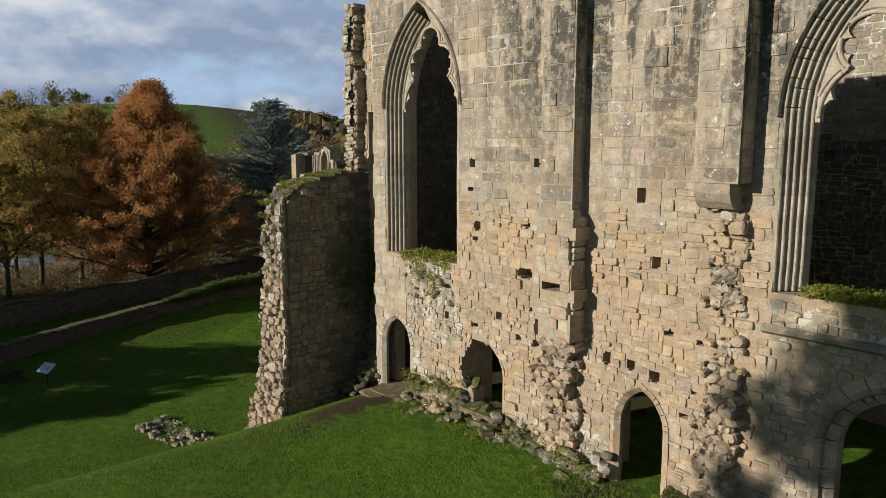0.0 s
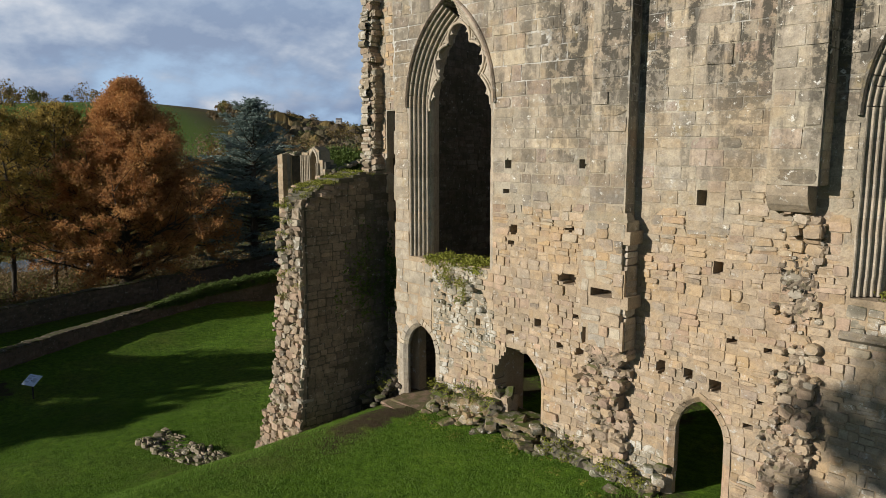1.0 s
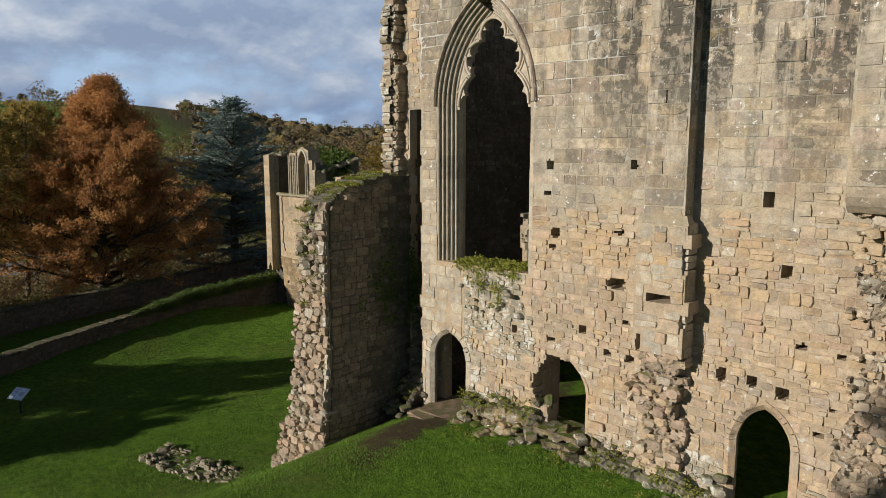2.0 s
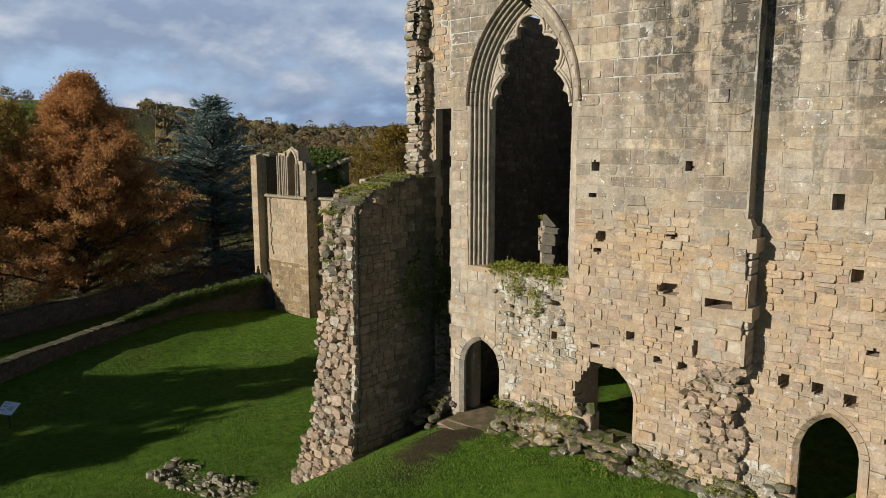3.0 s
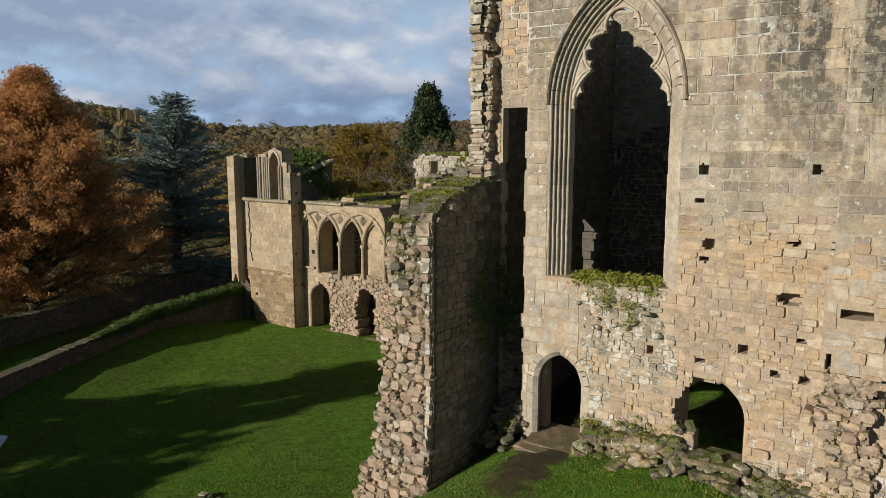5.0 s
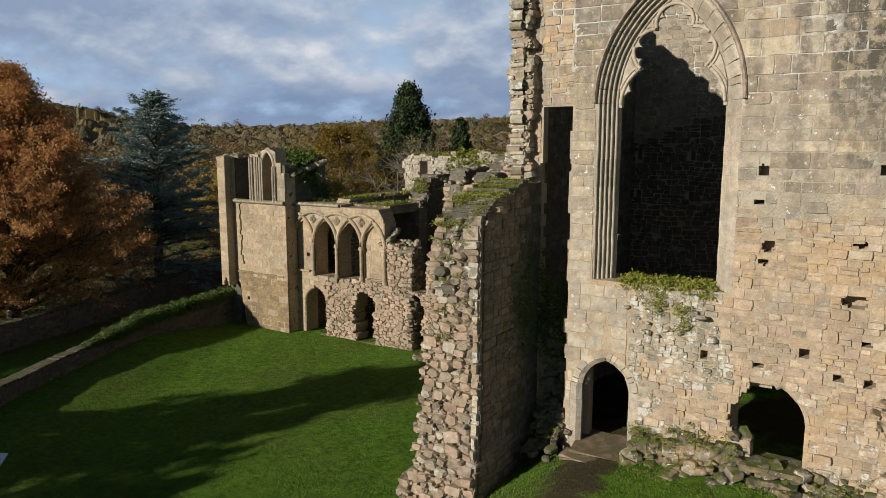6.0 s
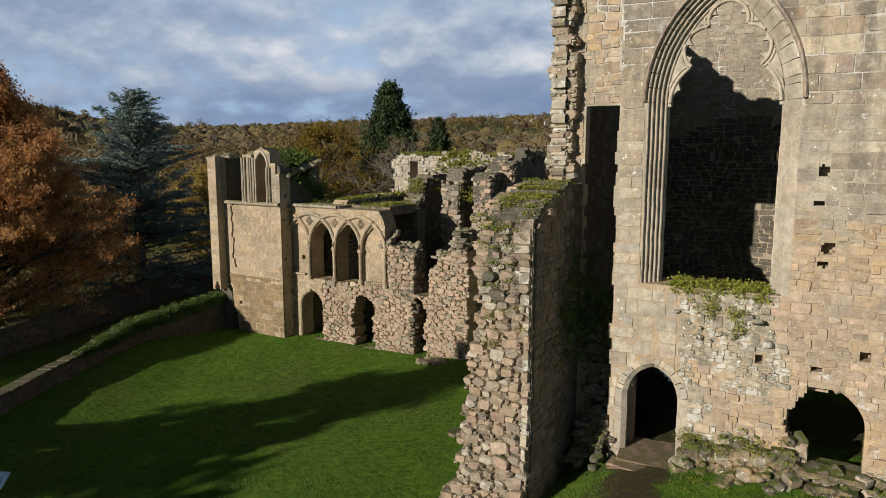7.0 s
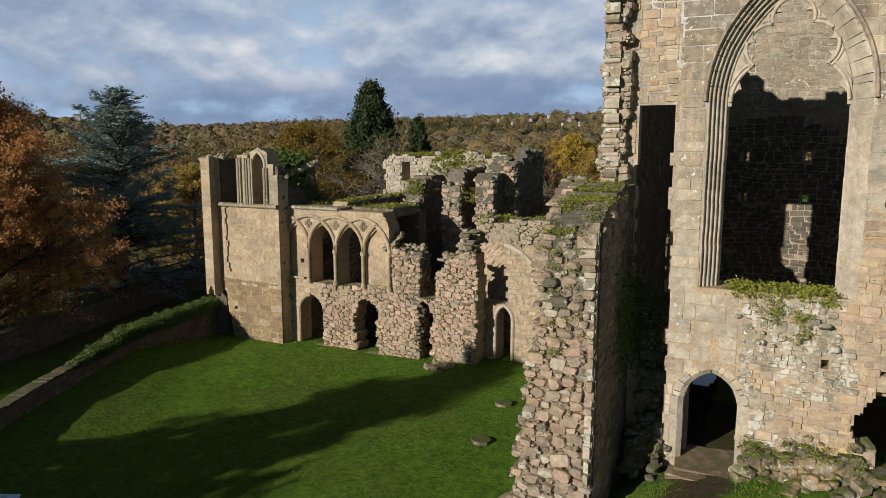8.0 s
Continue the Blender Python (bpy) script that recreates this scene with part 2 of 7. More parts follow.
MOULD = stone_mat("dressed_stone", [(0.418, 0.366, 0.291), (0.437, 0.380, 0.301), (0.394, 0.347, 0.282), (0.427, 0.361, 0.277)], 0.28, 0.4, 0.1, 0.0, 0.014, (0.17, 0.155, 0.12))
# between rough and darkened stone, with the flank's shade in its colour
FLANK = stone_mat("shade_toned_flank_stone", [(0.225, 0.182, 0.137), (0.25, 0.205, 0.155), (0.20, 0.166, 0.127), (0.24, 0.19, 0.14)], 0.45, 0.3, 0.4, 0.0, 0.03, (0.11, 0.092, 0.07), 0.25)
DOORSTEP = stone_mat("worn_red_stone", [(0.27, 0.19, 0.14), (0.24, 0.165, 0.125)], 0.5, 0.3, 0.5, 0.0, 0.03, (0.11, 0.085, 0.065))
CORE = mortar_mat()
FARSTONE = stone_mat("far_ashlar", [(0.376, 0.300, 0.204), (0.357, 0.287, 0.201), (0.394, 0.318, 0.218), (0.321, 0.254, 0.176), (0.367, 0.278, 0.181), (0.329, 0.278, 0.206)], 0.42, 0.35, 0.3, 0.0, 0.03, (0.17, 0.135, 0.09))
# stone colour lowered to make up for too weak shade on these walls
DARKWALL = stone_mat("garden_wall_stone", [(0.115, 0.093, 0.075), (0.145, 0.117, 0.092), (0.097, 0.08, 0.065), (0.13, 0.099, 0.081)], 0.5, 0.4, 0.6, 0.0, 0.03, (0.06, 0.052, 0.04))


DRAIN_N, DRAIN_D = (0.988, 0.156, 0.0), 27.5


def grass_mat():
    m, nt, bsdf = material("lawn_grass")
    pos, g = place(nt)
    big = noise_of(nt, pos, 0.22, 4.0, 0.6)
    mid = noise_of(nt, pos, 1.7, 5.0, 0.65)
    fine = noise_of(nt, pos, 22.0, 4.0, 0.75)
    col = ramp(nt, mid, [(0.3, (0.092, 0.19, 0.015)), (0.55, (0.130, 0.258, 0.021)), (0.78, (0.172, 0.292, 0.033))])
    col = mixc(nt, mth(nt, "MULTIPLY", step(nt, big, 0.5, 0.7), 0.5), col, (0.165, 0.195, 0.042))
    col = mixc(nt, 1.0, col, ramp(nt, fine, [(0.25, (0.6, 0.62, 0.6)), (0.75, (1.35, 1.3, 1.25))]), "MULTIPLY")
    tuft = noise_of(nt, pos, 4.2, 6.0, 0.72)
    col = mixc(nt, 1.0, col, ramp(nt, tuft, [(0.36, (0.6, 0.66, 0.6)), (0.5, (1.0, 1.0, 1.0)), (0.64, (1.36, 1.28, 1.25))]), "MULTIPLY")
    # far off: meadows and woods' floor
    sepp = nd(nt, "SeparateXYZ", {0: g.outputs["Position"]})
    far = noise_of(nt, pos, 0.006, 3.0, 0.5)
    farcol = ramp(nt, far, [(0.40, (0.085, 0.07, 0.035)), (0.55, (0.10, 0.085, 0.035)), (0.66, (0.10, 0.12, 0.03))])
    field = mth(nt, "MULTIPLY", step(nt, sepp.outputs[0], -220.0, -320.0), step(nt, nd(nt, "VectorMath", {0: pos, 1: (0.28, 1.0, 0.0)}, op="DOT_PRODUCT").outputs["Value"], 90.0, 40.0))
    farcol = mixc(nt, field, farcol, (0.10, 0.17, 0.025))
    dist = nd(nt, "VectorMath", {0: pos, 1: (-20.0, 10.0, 0.0)}, op="DISTANCE").outputs["Value"]
    col = mixc(nt, step(nt, dist, 120.0, 260.0), col, farcol)
    # fallen leaves under the trees beyond the garden wall
    lf = mth(nt, "MULTIPLY", mth(nt, "MULTIPLY", step(nt, sepp.outputs[0], -49.0, -56.0), step(nt, fine, 0.36, 0.5)), 0.9)
    col = mixc(nt, mth(nt, "MULTIPLY", lf, mth(nt, "SUBTRACT", 1.0, step(nt, dist, 90.0, 150.0))), col, (0.13, 0.085, 0.032))
    # drier turf on the brow of the bank
    by = nd(nt, "VectorMath", {0: pos, 1: (0.12, 1.0, 0.0)}, op="DOT_PRODUCT").outputs["Value"]
    brow = mth(nt, "MULTIPLY", mth(nt, "MULTIPLY", step(nt, sepp.outputs[0], -28.0, -24.0), step(nt, sepp.outputs[0], -15.5, -18.5)), mth(nt, "MULTIPLY", step(nt, by, 2.0, 5.0), step(nt, by, 9.4, 8.0)))
    col = mixc(nt, mth(nt, "MULTIPLY", mth(nt, "MULTIPLY", brow, step(nt, mid, 0.34, 0.6)), 0.6), col, (0.125, 0.125, 0.04))
    # trodden earth before the first door and in front of the others
    wob = mth(nt, "MULTIPLY", mth(nt, "SUBTRACT", mid, 0.5), 2.6)
    for (ex, ey, er) in ((-18.1, 12.5, 0.95), (-18.1, 11.5, 0.75), (-17.85, 10.5, 0.6), (-17.4, 9.5, 0.42), (-9.4, 12.6, 0.9), (-13.6, 18.0, 2.0), (-18.0, 16.0, 2.2), (-38.2, 5.0, 0.8)):
        dd = nd(nt, "VectorMath", {0: nd(nt, "VectorMath", {0: pos, 1: (1, 1, 0)}, op="MULTIPLY").outputs[0], 1: (ex, ey, 0)}, op="DISTANCE").outputs["Value"]
        col = mixc(nt, mth(nt, "MULTIPLY", step(nt, mth(nt, "ADD", dd, wob), er + 0.35, er - 0.35), 0.85), col, (0.085, 0.06, 0.038))
    # a narrow worn line across the lawn
    off = mth(nt, "ABSOLUTE", mth(nt, "ADD", nd(nt, "VectorMath", {0: pos, 1: DRAIN_N}, op="DOT_PRODUCT").outputs["Value"], mth(nt, "ADD", DRAIN_D, mth(nt, "MULTIPLY", mth(nt, "SUBTRACT", mid, 0.5), 0.25))))
    dm = mth(nt, "MULTIPLY", mth(nt, "MULTIPLY", step(nt, off, 0.10, 0.04), step(nt, sepp.outputs[1], 25.3, 25.0)), step(nt, sepp.outputs[1], 8.0, 12.0))
    col = mixc(nt, mth(nt, "MULTIPLY", dm, 0.25), col, (0.06, 0.08, 0.02))
    nt.links.new(col, bsdf.inputs["Base Color"])
    bsdf.inputs["Roughness"].default_value = 0.95
    bsdf.inputs["Specular IOR Level"].default_value = 0.15
    bumped(nt, bsdf, mth(nt, "ADD", mth(nt, "MULTIPLY", tuft, 1.4), mth(nt, "MULTIPLY", fine, 0.6)), 0.3, 1.0)
    return m


GRASS = grass_mat()


def leaf_mat(name, cols, trans=0.48, patch=0.5, vary=0.5):
    m, nt, bsdf = material(name)
    pos, g = place(nt)
    r = g.outputs["Random Per Island"]
    big = noise_of(nt, pos, patch, 3.0, 0.6)
    n = len(cols)
    f = mth(nt, "ADD", mth(nt, "MULTIPLY", r, vary), mth(nt, "MULTIPLY", mth(nt, "SUBTRACT", big, 0.25), 1.5 - vary), True)
    col = ramp(nt, f, [((i + 0.5) / n, c) for i, c in enumerate(cols)])
    nt.links.new(col, bsdf.inputs["Base Color"])
    bsdf.inputs["Roughness"].default_value = 0.7
    bsdf.inputs["Specular IOR Level"].default_value = 0.2
    tr = nd(nt, "BsdfTranslucent", {0: col})
    mx = nd(nt, "MixShader", {0: trans, 1: bsdf.outputs[0], 2: tr.outputs[0]})
    nt.links.new(mx.outputs[0], nt.nodes["Material Output"].inputs[0])
    return m


COPPER = leaf_mat("copper_leaves", [(0.32, 0.155, 0.068), (0.42, 0.21, 0.085), (0.50, 0.26, 0.10), (0.60, 0.345, 0.13), (0.47, 0.265, 0.10)], 0.5, 0.5, 0.3)
AMBER = leaf_mat("yellow_green_leaves", [(0.21, 0.165, 0.055), (0.30, 0.225, 0.065), (0.40, 0.29, 0.078), (0.52, 0.375, 0.10)], 0.5)
WILLOW = leaf_mat("willow_leaves", [(0.36, 0.25, 0.05), (0.46, 0.33, 0.065), (0.54, 0.40, 0.09)], 0.5)
GOLD = leaf_mat("golden_leaves", [(0.10, 0.075, 0.018), (0.20, 0.14, 0.025), (0.27, 0.18, 0.028), (0.15, 0.12, 0.025)])
BLUECEDAR = leaf_mat("blue_cedar_needles", [(0.11, 0.15, 0.132), (0.155, 0.21, 0.188), (0.215, 0.28, 0.25), (0.29, 0.355, 0.315)], 0.25)
DARKCON = leaf_mat("dark_conifer_leaves", [(0.022, 0.036, 0.014), (0.036, 0.056, 0.02), (0.06, 0.085, 0.026)], 0.15)
WOODBROWN = leaf_mat("brown_woods", [(0.15, 0.108, 0.06), (0.20, 0.14, 0.072), (0.245, 0.172, 0.085)], 0.3, 0.06, 0.2)
WOODGOLD = leaf_mat("gold_woods", [(0.16, 0.118, 0.038), (0.21, 0.152, 0.045), (0.26, 0.185, 0.055)], 0.3, 0.06, 0.2)
WOODGREEN = leaf_mat("olive_woods", [(0.10, 0.11, 0.042), (0.138, 0.145, 0.054), (0.175, 0.178, 0.066)], 0.3, 0.06, 0.2)
WOODGREY = leaf_mat("leafless_woods", [(0.14, 0.112, 0.078), (0.175, 0.14, 0.098), (0.205, 0.165, 0.115)], 0.2, 0.06, 0.2)
WOODS = leaf_mat("autumn_woods", [(0.075, 0.085, 0.035), (0.13, 0.115, 0.045), (0.18, 0.135, 0.05), (0.15, 0.095, 0.045), (0.22, 0.165, 0.055), (0.11, 0.10, 0.05)], 0.3, 0.06, 0.2)


def canopy_mat():
    m, nt, bsdf = material("far_canopy")
    pos, g = place(nt)
    crown = nd(nt, "TexVoronoi", {"Vector": pos, "Scale": 0.11}).outputs["Color"]
    pick = nd(nt, "SeparateColor", {0: crown}).outputs[0]
    zone = noise_of(nt, pos, 0.011, 4.0, 0.6)
    f = mth(nt, "ADD", mth(nt, "MULTIPLY", pick, 0.6), mth(nt, "MULTIPLY", mth(nt, "SUBTRACT", zone, 0.32), 1.5), True)
    col = ramp(nt, f, [(0.08, (0.058, 0.07, 0.034)), (0.28, (0.09, 0.084, 0.048)), (0.48, (0.118, 0.094, 0.06)), (0.68, (0.16, 0.12, 0.05)), (0.9, (0.118, 0.098, 0.076))])
    fine = noise_of(nt, pos, 1.1, 5.0, 0.75)
    col = mixc(nt, 1.0, col, ramp(nt, fine, [(0.36, (0.82, 0.82, 0.83)), (0.5, (1.0, 1.0, 1.0)), (0.64, (1.15, 1.14, 1.12))]), "MULTIPLY")
    nt.links.new(col, bsdf.inputs["Base Color"])
    bsdf.inputs["Roughness"].default_value = 1.0
    bsdf.inputs["Specular IOR Level"].default_value = 0.0
    bumped(nt, bsdf, fine, 0.4, 0.7)
    return m


CANOPY = canopy_mat()
HEDGE = leaf_mat("ivy_leaves", [(0.05, 0.085, 0.02), (0.085, 0.13, 0.028), (0.14, 0.185, 0.045)], 0.25, 1.2)
MOSS = leaf_mat("moss_and_fern", [(0.11, 0.125, 0.02), (0.18, 0.20, 0.03), (0.25, 0.265, 0.045), (0.30, 0.29, 0.07)], 0.3, 1.5)
BLADES = leaf_mat("grass_blades", [(0.09, 0.178, 0.022), (0.12, 0.228, 0.028), (0.158, 0.265, 0.038), (0.155, 0.22, 0.05)], 0.35, 0.6)


def bark_mat(name, a, b):
    m, nt, bsdf = material(name)
    pos, g = place(nt, 6, 6, 1.2)
    n = noise_of(nt, pos, 2.0, 5.0, 0.7)
    nt.links.new(ramp(nt, n, [(0.3, a), (0.7, b)]), bsdf.inputs["Base Color"])
    bsdf.inputs["Roughness"].default_value = 0.95
    bumped(nt, bsdf, n, 0.05, 0.8)
    return m


BARK = bark_mat("bark", (0.035, 0.028, 0.02), (0.10, 0.085, 0.06))
PALEBARK = bark_mat("pale_twigs", (0.14, 0.125, 0.10), (0.26, 0.235, 0.19))


def plain(name, colour, rough=0.6, metal=0.0):
    m, nt, bsdf = material(name)
    pos, g = place(nt)
    n = noise_of(nt, pos, 9.0, 4.0, 0.6)
    nt.links.new(mixc(nt, 1.0, colour, ramp(nt, n, [(0.3, (0.85, 0.85, 0.85)), (0.7, (1.12, 1.12, 1.12))]), "MULTIPLY"), bsdf.inputs["Base Color"])
    bsdf.inputs["Roughness"].default_value, bsdf.inputs["Metallic"].default_value = rough, metal
    return m


# the panel's blue tint stands in for reflected sky
PANEL = plain("sign_panel", (0.62, 0.72, 0.85), 0.3)
PRINT = plain("sign_print", (0.42, 0.50, 0.60), 0.4)
METALP = plain("dark_painted_metal", (0.03, 0.03, 0.03), 0.45, 0.3)
WHITEWASH = plain("pale_house_wall", (0.36, 0.345, 0.32), 0.8)
SLATE = plain("slate_roof", (0.12, 0.12, 0.13), 0.7)
GLASSDARK = plain("window_pane_dark", (0.03, 0.035, 0.04), 0.15)
WATER = plain("river_water", (0.10, 0.13, 0.17), 0.12)
PUDDLE = plain("rain_water", (0.012, 0.013, 0.016), 0.04)

# ------------------------------------------------------------------ mesh helpers
rng = np.random.default_rng(7)


def mesh_ob(name, verts, faces, mat, parent=None, label="", smooth=False):
    me = bpy.data.meshes.new(name)
    me.from_pydata([tuple(v) for v in verts], [], [tuple(f) for f in faces])
    me.materials.append(mat)
    if smooth:
        me.shade_smooth()
    ob = new(name, me)
    if parent is not None:
        ob.parent = parent
    if label:
        tagged(ob, label)
    return ob


def part(name, bm, mat, parent=None, label=""):
    me = bpy.data.meshes.new(name)
    bm.to_mesh(me)
    bm.free()
    me.materials.append(mat)
    ob = new(name, me)
    if parent is not None:
        ob.parent = parent
    if label:
        tagged(ob, label)
    return ob


def big_mesh(name, V, F, mat, parent=None, label="", smooth=False):
    """A mesh from numpy arrays: V (n,3), F (m,k) all faces of k corners."""
    V = np.asarray(V, dtype=np.float32)
    F = np.asarray(F, dtype=np.int32)
    me = bpy.data.meshes.new(name)
    me.vertices.add(len(V))
    me.vertices.foreach_set("co", V.ravel())
    k = F.shape[1]
    me.loops.add(F.size)
    me.loops.foreach_set("vertex_index", F.ravel())
    me.polygons.add(len(F))
    me.polygons.foreach_set("loop_start", np.arange(0, F.size, k, dtype=np.int32))
    me.update(calc_edges=True)
    me.validate()
    me.materials.append(mat)
    if smooth:
        me.shade_smooth()
    else:
        me.shade_flat()
    ob = new(name, me)
    if parent is not None:
        ob.parent = parent
    if label:
        tagged(ob, label)
    return ob


def empty(name, x=0, y=0, z=0):
    ob = new(name)
    ob.location = (x, y, z)
    return ob


# Stone shapes: x, z in -0.5..0.5; y 0 at the face, 1 at the back. All quads.
def stone_shape(g, cut, inset, edge, tilt, wob):
    k = 8
    out = np.array([(-0.5, -0.5), (0.0, -0.5), (0.5, -0.5), (0.5, 0.0), (0.5, 0.5), (0.0, 0.5), (-0.5, 0.5), (-0.5, 0.0)])
    sgn = np.sign(out)
    out = out - sgn * g.uniform(0, wob, (k, 2))
    corner = np.array([1, 0, 1, 0, 1, 0, 1, 0])[:, None]
    out = out * (1 - corner * cut * g.uniform(0.35, 1.0, (k, 1)))
    out[1::2] += (1 - np.abs(sgn[1::2])) * g.uniform(-0.22, 0.22, (4, 2))
    inn = out * (1 - inset * g.uniform(0.5, 1.5, (k, 1)))
    tx, tz = g.uniform(-tilt, tilt, 2)

    def face(p):
        return tx * p[0] + tz * p[1] + g.uniform(-0.3, 0.3) * tilt * 0.5

    V = [(p[0], 1.0, p[1]) for p in out]
    V += [(p[0], max(0.02, edge * g.uniform(0.6, 1.4) + face(p)), p[1]) for p in out]
    V += [(p[0], face(p), p[1]) for p in inn]
    V.append((g.uniform(-0.1, 0.1), -edge * 0.2 + face((0, 0)), g.uniform(-0.1, 0.1)))
    F = []
    for r0 in (0, 8):
        for i in range(k):
            a, b = r0 + i, r0 + (i + 1) % k
            F.append((a, a + 8, b + 8, b))
    c = 24
    for i in range(0, k, 2):
        F.append((16 + (i - 1) % k, c, 16 + (i + 1) % k, 16 + i))
    return np.array(V), np.array(F)


_g = np.random.default_rng(3)
SHAPES = {s: [stone_shape(_g, *v) for _ in range(24)] for s, v in (("ashlar", (0.03, 0.03, 0.025, 0.035, 0.014)), ("rubble", (0.10, 0.06, 0.05, 0.12, 0.035)), ("torn", (0.17, 0.13, 0.13, 0.13, 0.045)), ("rough", (0.30, 0.26, 0.22, 0.12, 0.06)))}
SHAPE_MESH = {}


class Masonry:
    """Stones laid on a face; the frame's x runs along it, y into it, z up."""

    def __init__(self, frame_m):
        self.m = np.array(frame_m)
        self.items = []

    def stone(self, style, x, z, w, h, proud, depth, mat, turn=0.0, y=0.0):
        self.items.append((style, int(rng.integers(24)), x, y - proud, z, w, depth, h, turn, mat))

    def matrix(self, it):
        style, i, x, y, z, w, d, h, turn, mat = it
        c, s = math.cos(turn), math.sin(turn)
        loc = np.array([[w * c, 0, -h * s, x], [0, d, 0, y], [w * s, 0, h * c, z], [0, 0, 0, 1.0]])
        return self.m @ loc

    def build(self, parent, singles=0, near=None, name="stone", label="", rest="stonework"):
        items = self.items
        pick = set()
        if singles and near is not None:
            cand = [k for k, it in enumerate(items) if near(it[2], it[4])]
            pick = set(cand[:singles])
        groups = {}
        for k, it in enumerate(items):
            if k in pick:
                continue
            groups.setdefault(it[9].name, []).append(it)
        for mname, its in groups.items():
            V, F, o = [], [], 0
            for it in its:
                v, f = SHAPES[it[0]][it[1]]
                mm = self.matrix(it)
                V.append(v @ mm[:3, :3].T + mm[:3, 3])
                F.append(f + o)
                o += len(v)
            ob = big_mesh(rest, np.concatenate(V), np.concatenate(F), its[0][9], parent)
            tagged(ob, label, "", "", "stuff")
        for k in sorted(pick):
            it = items[k]
            key = (it[0], it[1], it[9].name)
            if key not in SHAPE_MESH:
                v, f = SHAPES[it[0]][it[1]]
                me = bpy.data.meshes.new("stone")
                me.from_pydata([tuple(a) for a in v], [], [tuple(int(q) for q in a) for a in f])
                me.materials.append(it[9])
                SHAPE_MESH[key] = me
            ob = new(name, SHAPE_MESH[key])
            ob.parent = parent
            ob.matrix_basis = Matrix(self.matrix(it).tolist())


def runs(solid, x0, x1, za, zb, dx=0.05, need=0.5):
    xs = np.arange(x0, x1 + 1e-6, dx)
    ok = np.zeros(len(xs), bool)
    a, b, c = (solid(xs, np.full(len(xs), za + (zb - za) * q)) for q in (0.15, 0.5, 0.85))
    ok = (a & b & c) if need > 0.9 else ((a.astype(int) + b + c) >= 2)
    out, s = [], None
    for i, v in enumerate(ok):
        if v and s is None:
            s = i
        if (not v or i == len(ok) - 1) and s is not None:
            e = i if v else i - 1
            if xs[e] - xs[s] > 0.04:
                out.append((xs[s], xs[e]))
            s = None
    return out


def core_mesh(name, frame_m, solid, x0, x1, z0, z1, ya, yb, mat, parent, row=0.12, label="", wob=0.0, relief=None):
    """A solid wall body with openings: one connected skin over the filled cells."""
    nx_, nz_ = max(1, int(round((x1 - x0) / row))), max(1, int(round((z1 - z0) / row)))
    xs, zs = np.linspace(x0, x1, nx_ + 1), np.linspace(z0, z1, nz_ + 1)
    CX, CZ = np.meshgrid((xs[1:] + xs[:-1]) / 2, (zs[1:] + zs[:-1]) / 2)
    S = solid(CX.ravel(), CZ.ravel()).reshape(CX.shape)
    N = (nx_ + 1) * (nz_ + 1)
    VX, VZ = np.meshgrid(xs, zs)
    jit = np.random.default_rng(5).normal(0, wob, VX.shape) if wob else np.zeros(VX.shape)
    if relief is not None:
        jit = jit - relief(VX, VZ)
    V = np.concatenate([np.stack([VX, np.full(VX.shape, ya) + jit, VZ], -1).reshape(-1, 3), np.stack([VX, np.full(VX.shape, yb), VZ], -1).reshape(-1, 3)])
    I = np.arange(N).reshape(VX.shape)
    j, i = np.nonzero(S)
    a, b, c, d = I[j, i], I[j, i + 1], I[j + 1, i + 1], I[j + 1, i]
    fs = [np.stack([a, b, c, d], 1), np.stack([d + N, c + N, b + N, a + N], 1)]
    P = np.pad(S, 1)
    for dj, di, (p, q) in ((0, -1, (d, a)), (0, 1, (b, c)), (-1, 0, (a, b)), (1, 0, (c, d))):
        e = ~P[j + 1 + dj, i + 1 + di]
        fs.append(np.stack([q[e], p[e], p[e] + N, q[e] + N], 1))
    Fq = np.concatenate(fs)
    used, inv = np.unique(Fq.ravel(), return_inverse=True)
    M = np.array(frame_m)
    W = V[used] @ M[:3, :3].T + M[:3, 3]
    return big_mesh(name, W, inv.reshape(-1, 4), mat, parent, label)


def bulge(x, z):
    """Slow unevenness of a torn face, about -0.16 to 0.16."""
    return 0.07 * math.sin(x * 2.3 + 1.7 * math.sin(z * 1.9)) + 0.05 * math.sin(z * 3.7 + x * 1.3) + 0.04 * math.sin(x * 7.1 - z * 5.3)


def packed(solid, x0, x1, z0, z1, small, large):
    """Irregular stones fitted together, large ones first: centres and sizes x, z, w, h."""
    area = (x1 - x0) * (z1 - z0)
    got = np.zeros((0, 4))
    for s in np.linspace(large, small, 8):
        n = int(area / (s * s) * 3.2) + 6
        x, z = rng.uniform(x0, x1, n), rng.uniform(z0, z1, n)
        w, h = s * rng.uniform(0.95, 1.4, n), s * rng.uniform(0.62, 0.95, n)
        ok = solid(x - 0.22 * w, z) & solid(x + 0.22 * w, z) & solid(x, z - 0.2 * h) & solid(x, z + 0.2 * h)
        for c in np.stack([x, z, w, h], 1)[ok]:
            near = got[(np.abs(got[:, 0] - c[0]) < 0.6) & (np.abs(got[:, 1] - c[1]) < 0.6)]
            d = (2 * np.abs(near[:, 0] - c[0]) / (near[:, 2] + c[2])) ** 2.4 + (2 * np.abs(near[:, 1] - c[1]) / (near[:, 3] + c[3])) ** 2.4
            if not (d < 0.62).any():
                got = np.concatenate([got, c[None]])
    return got


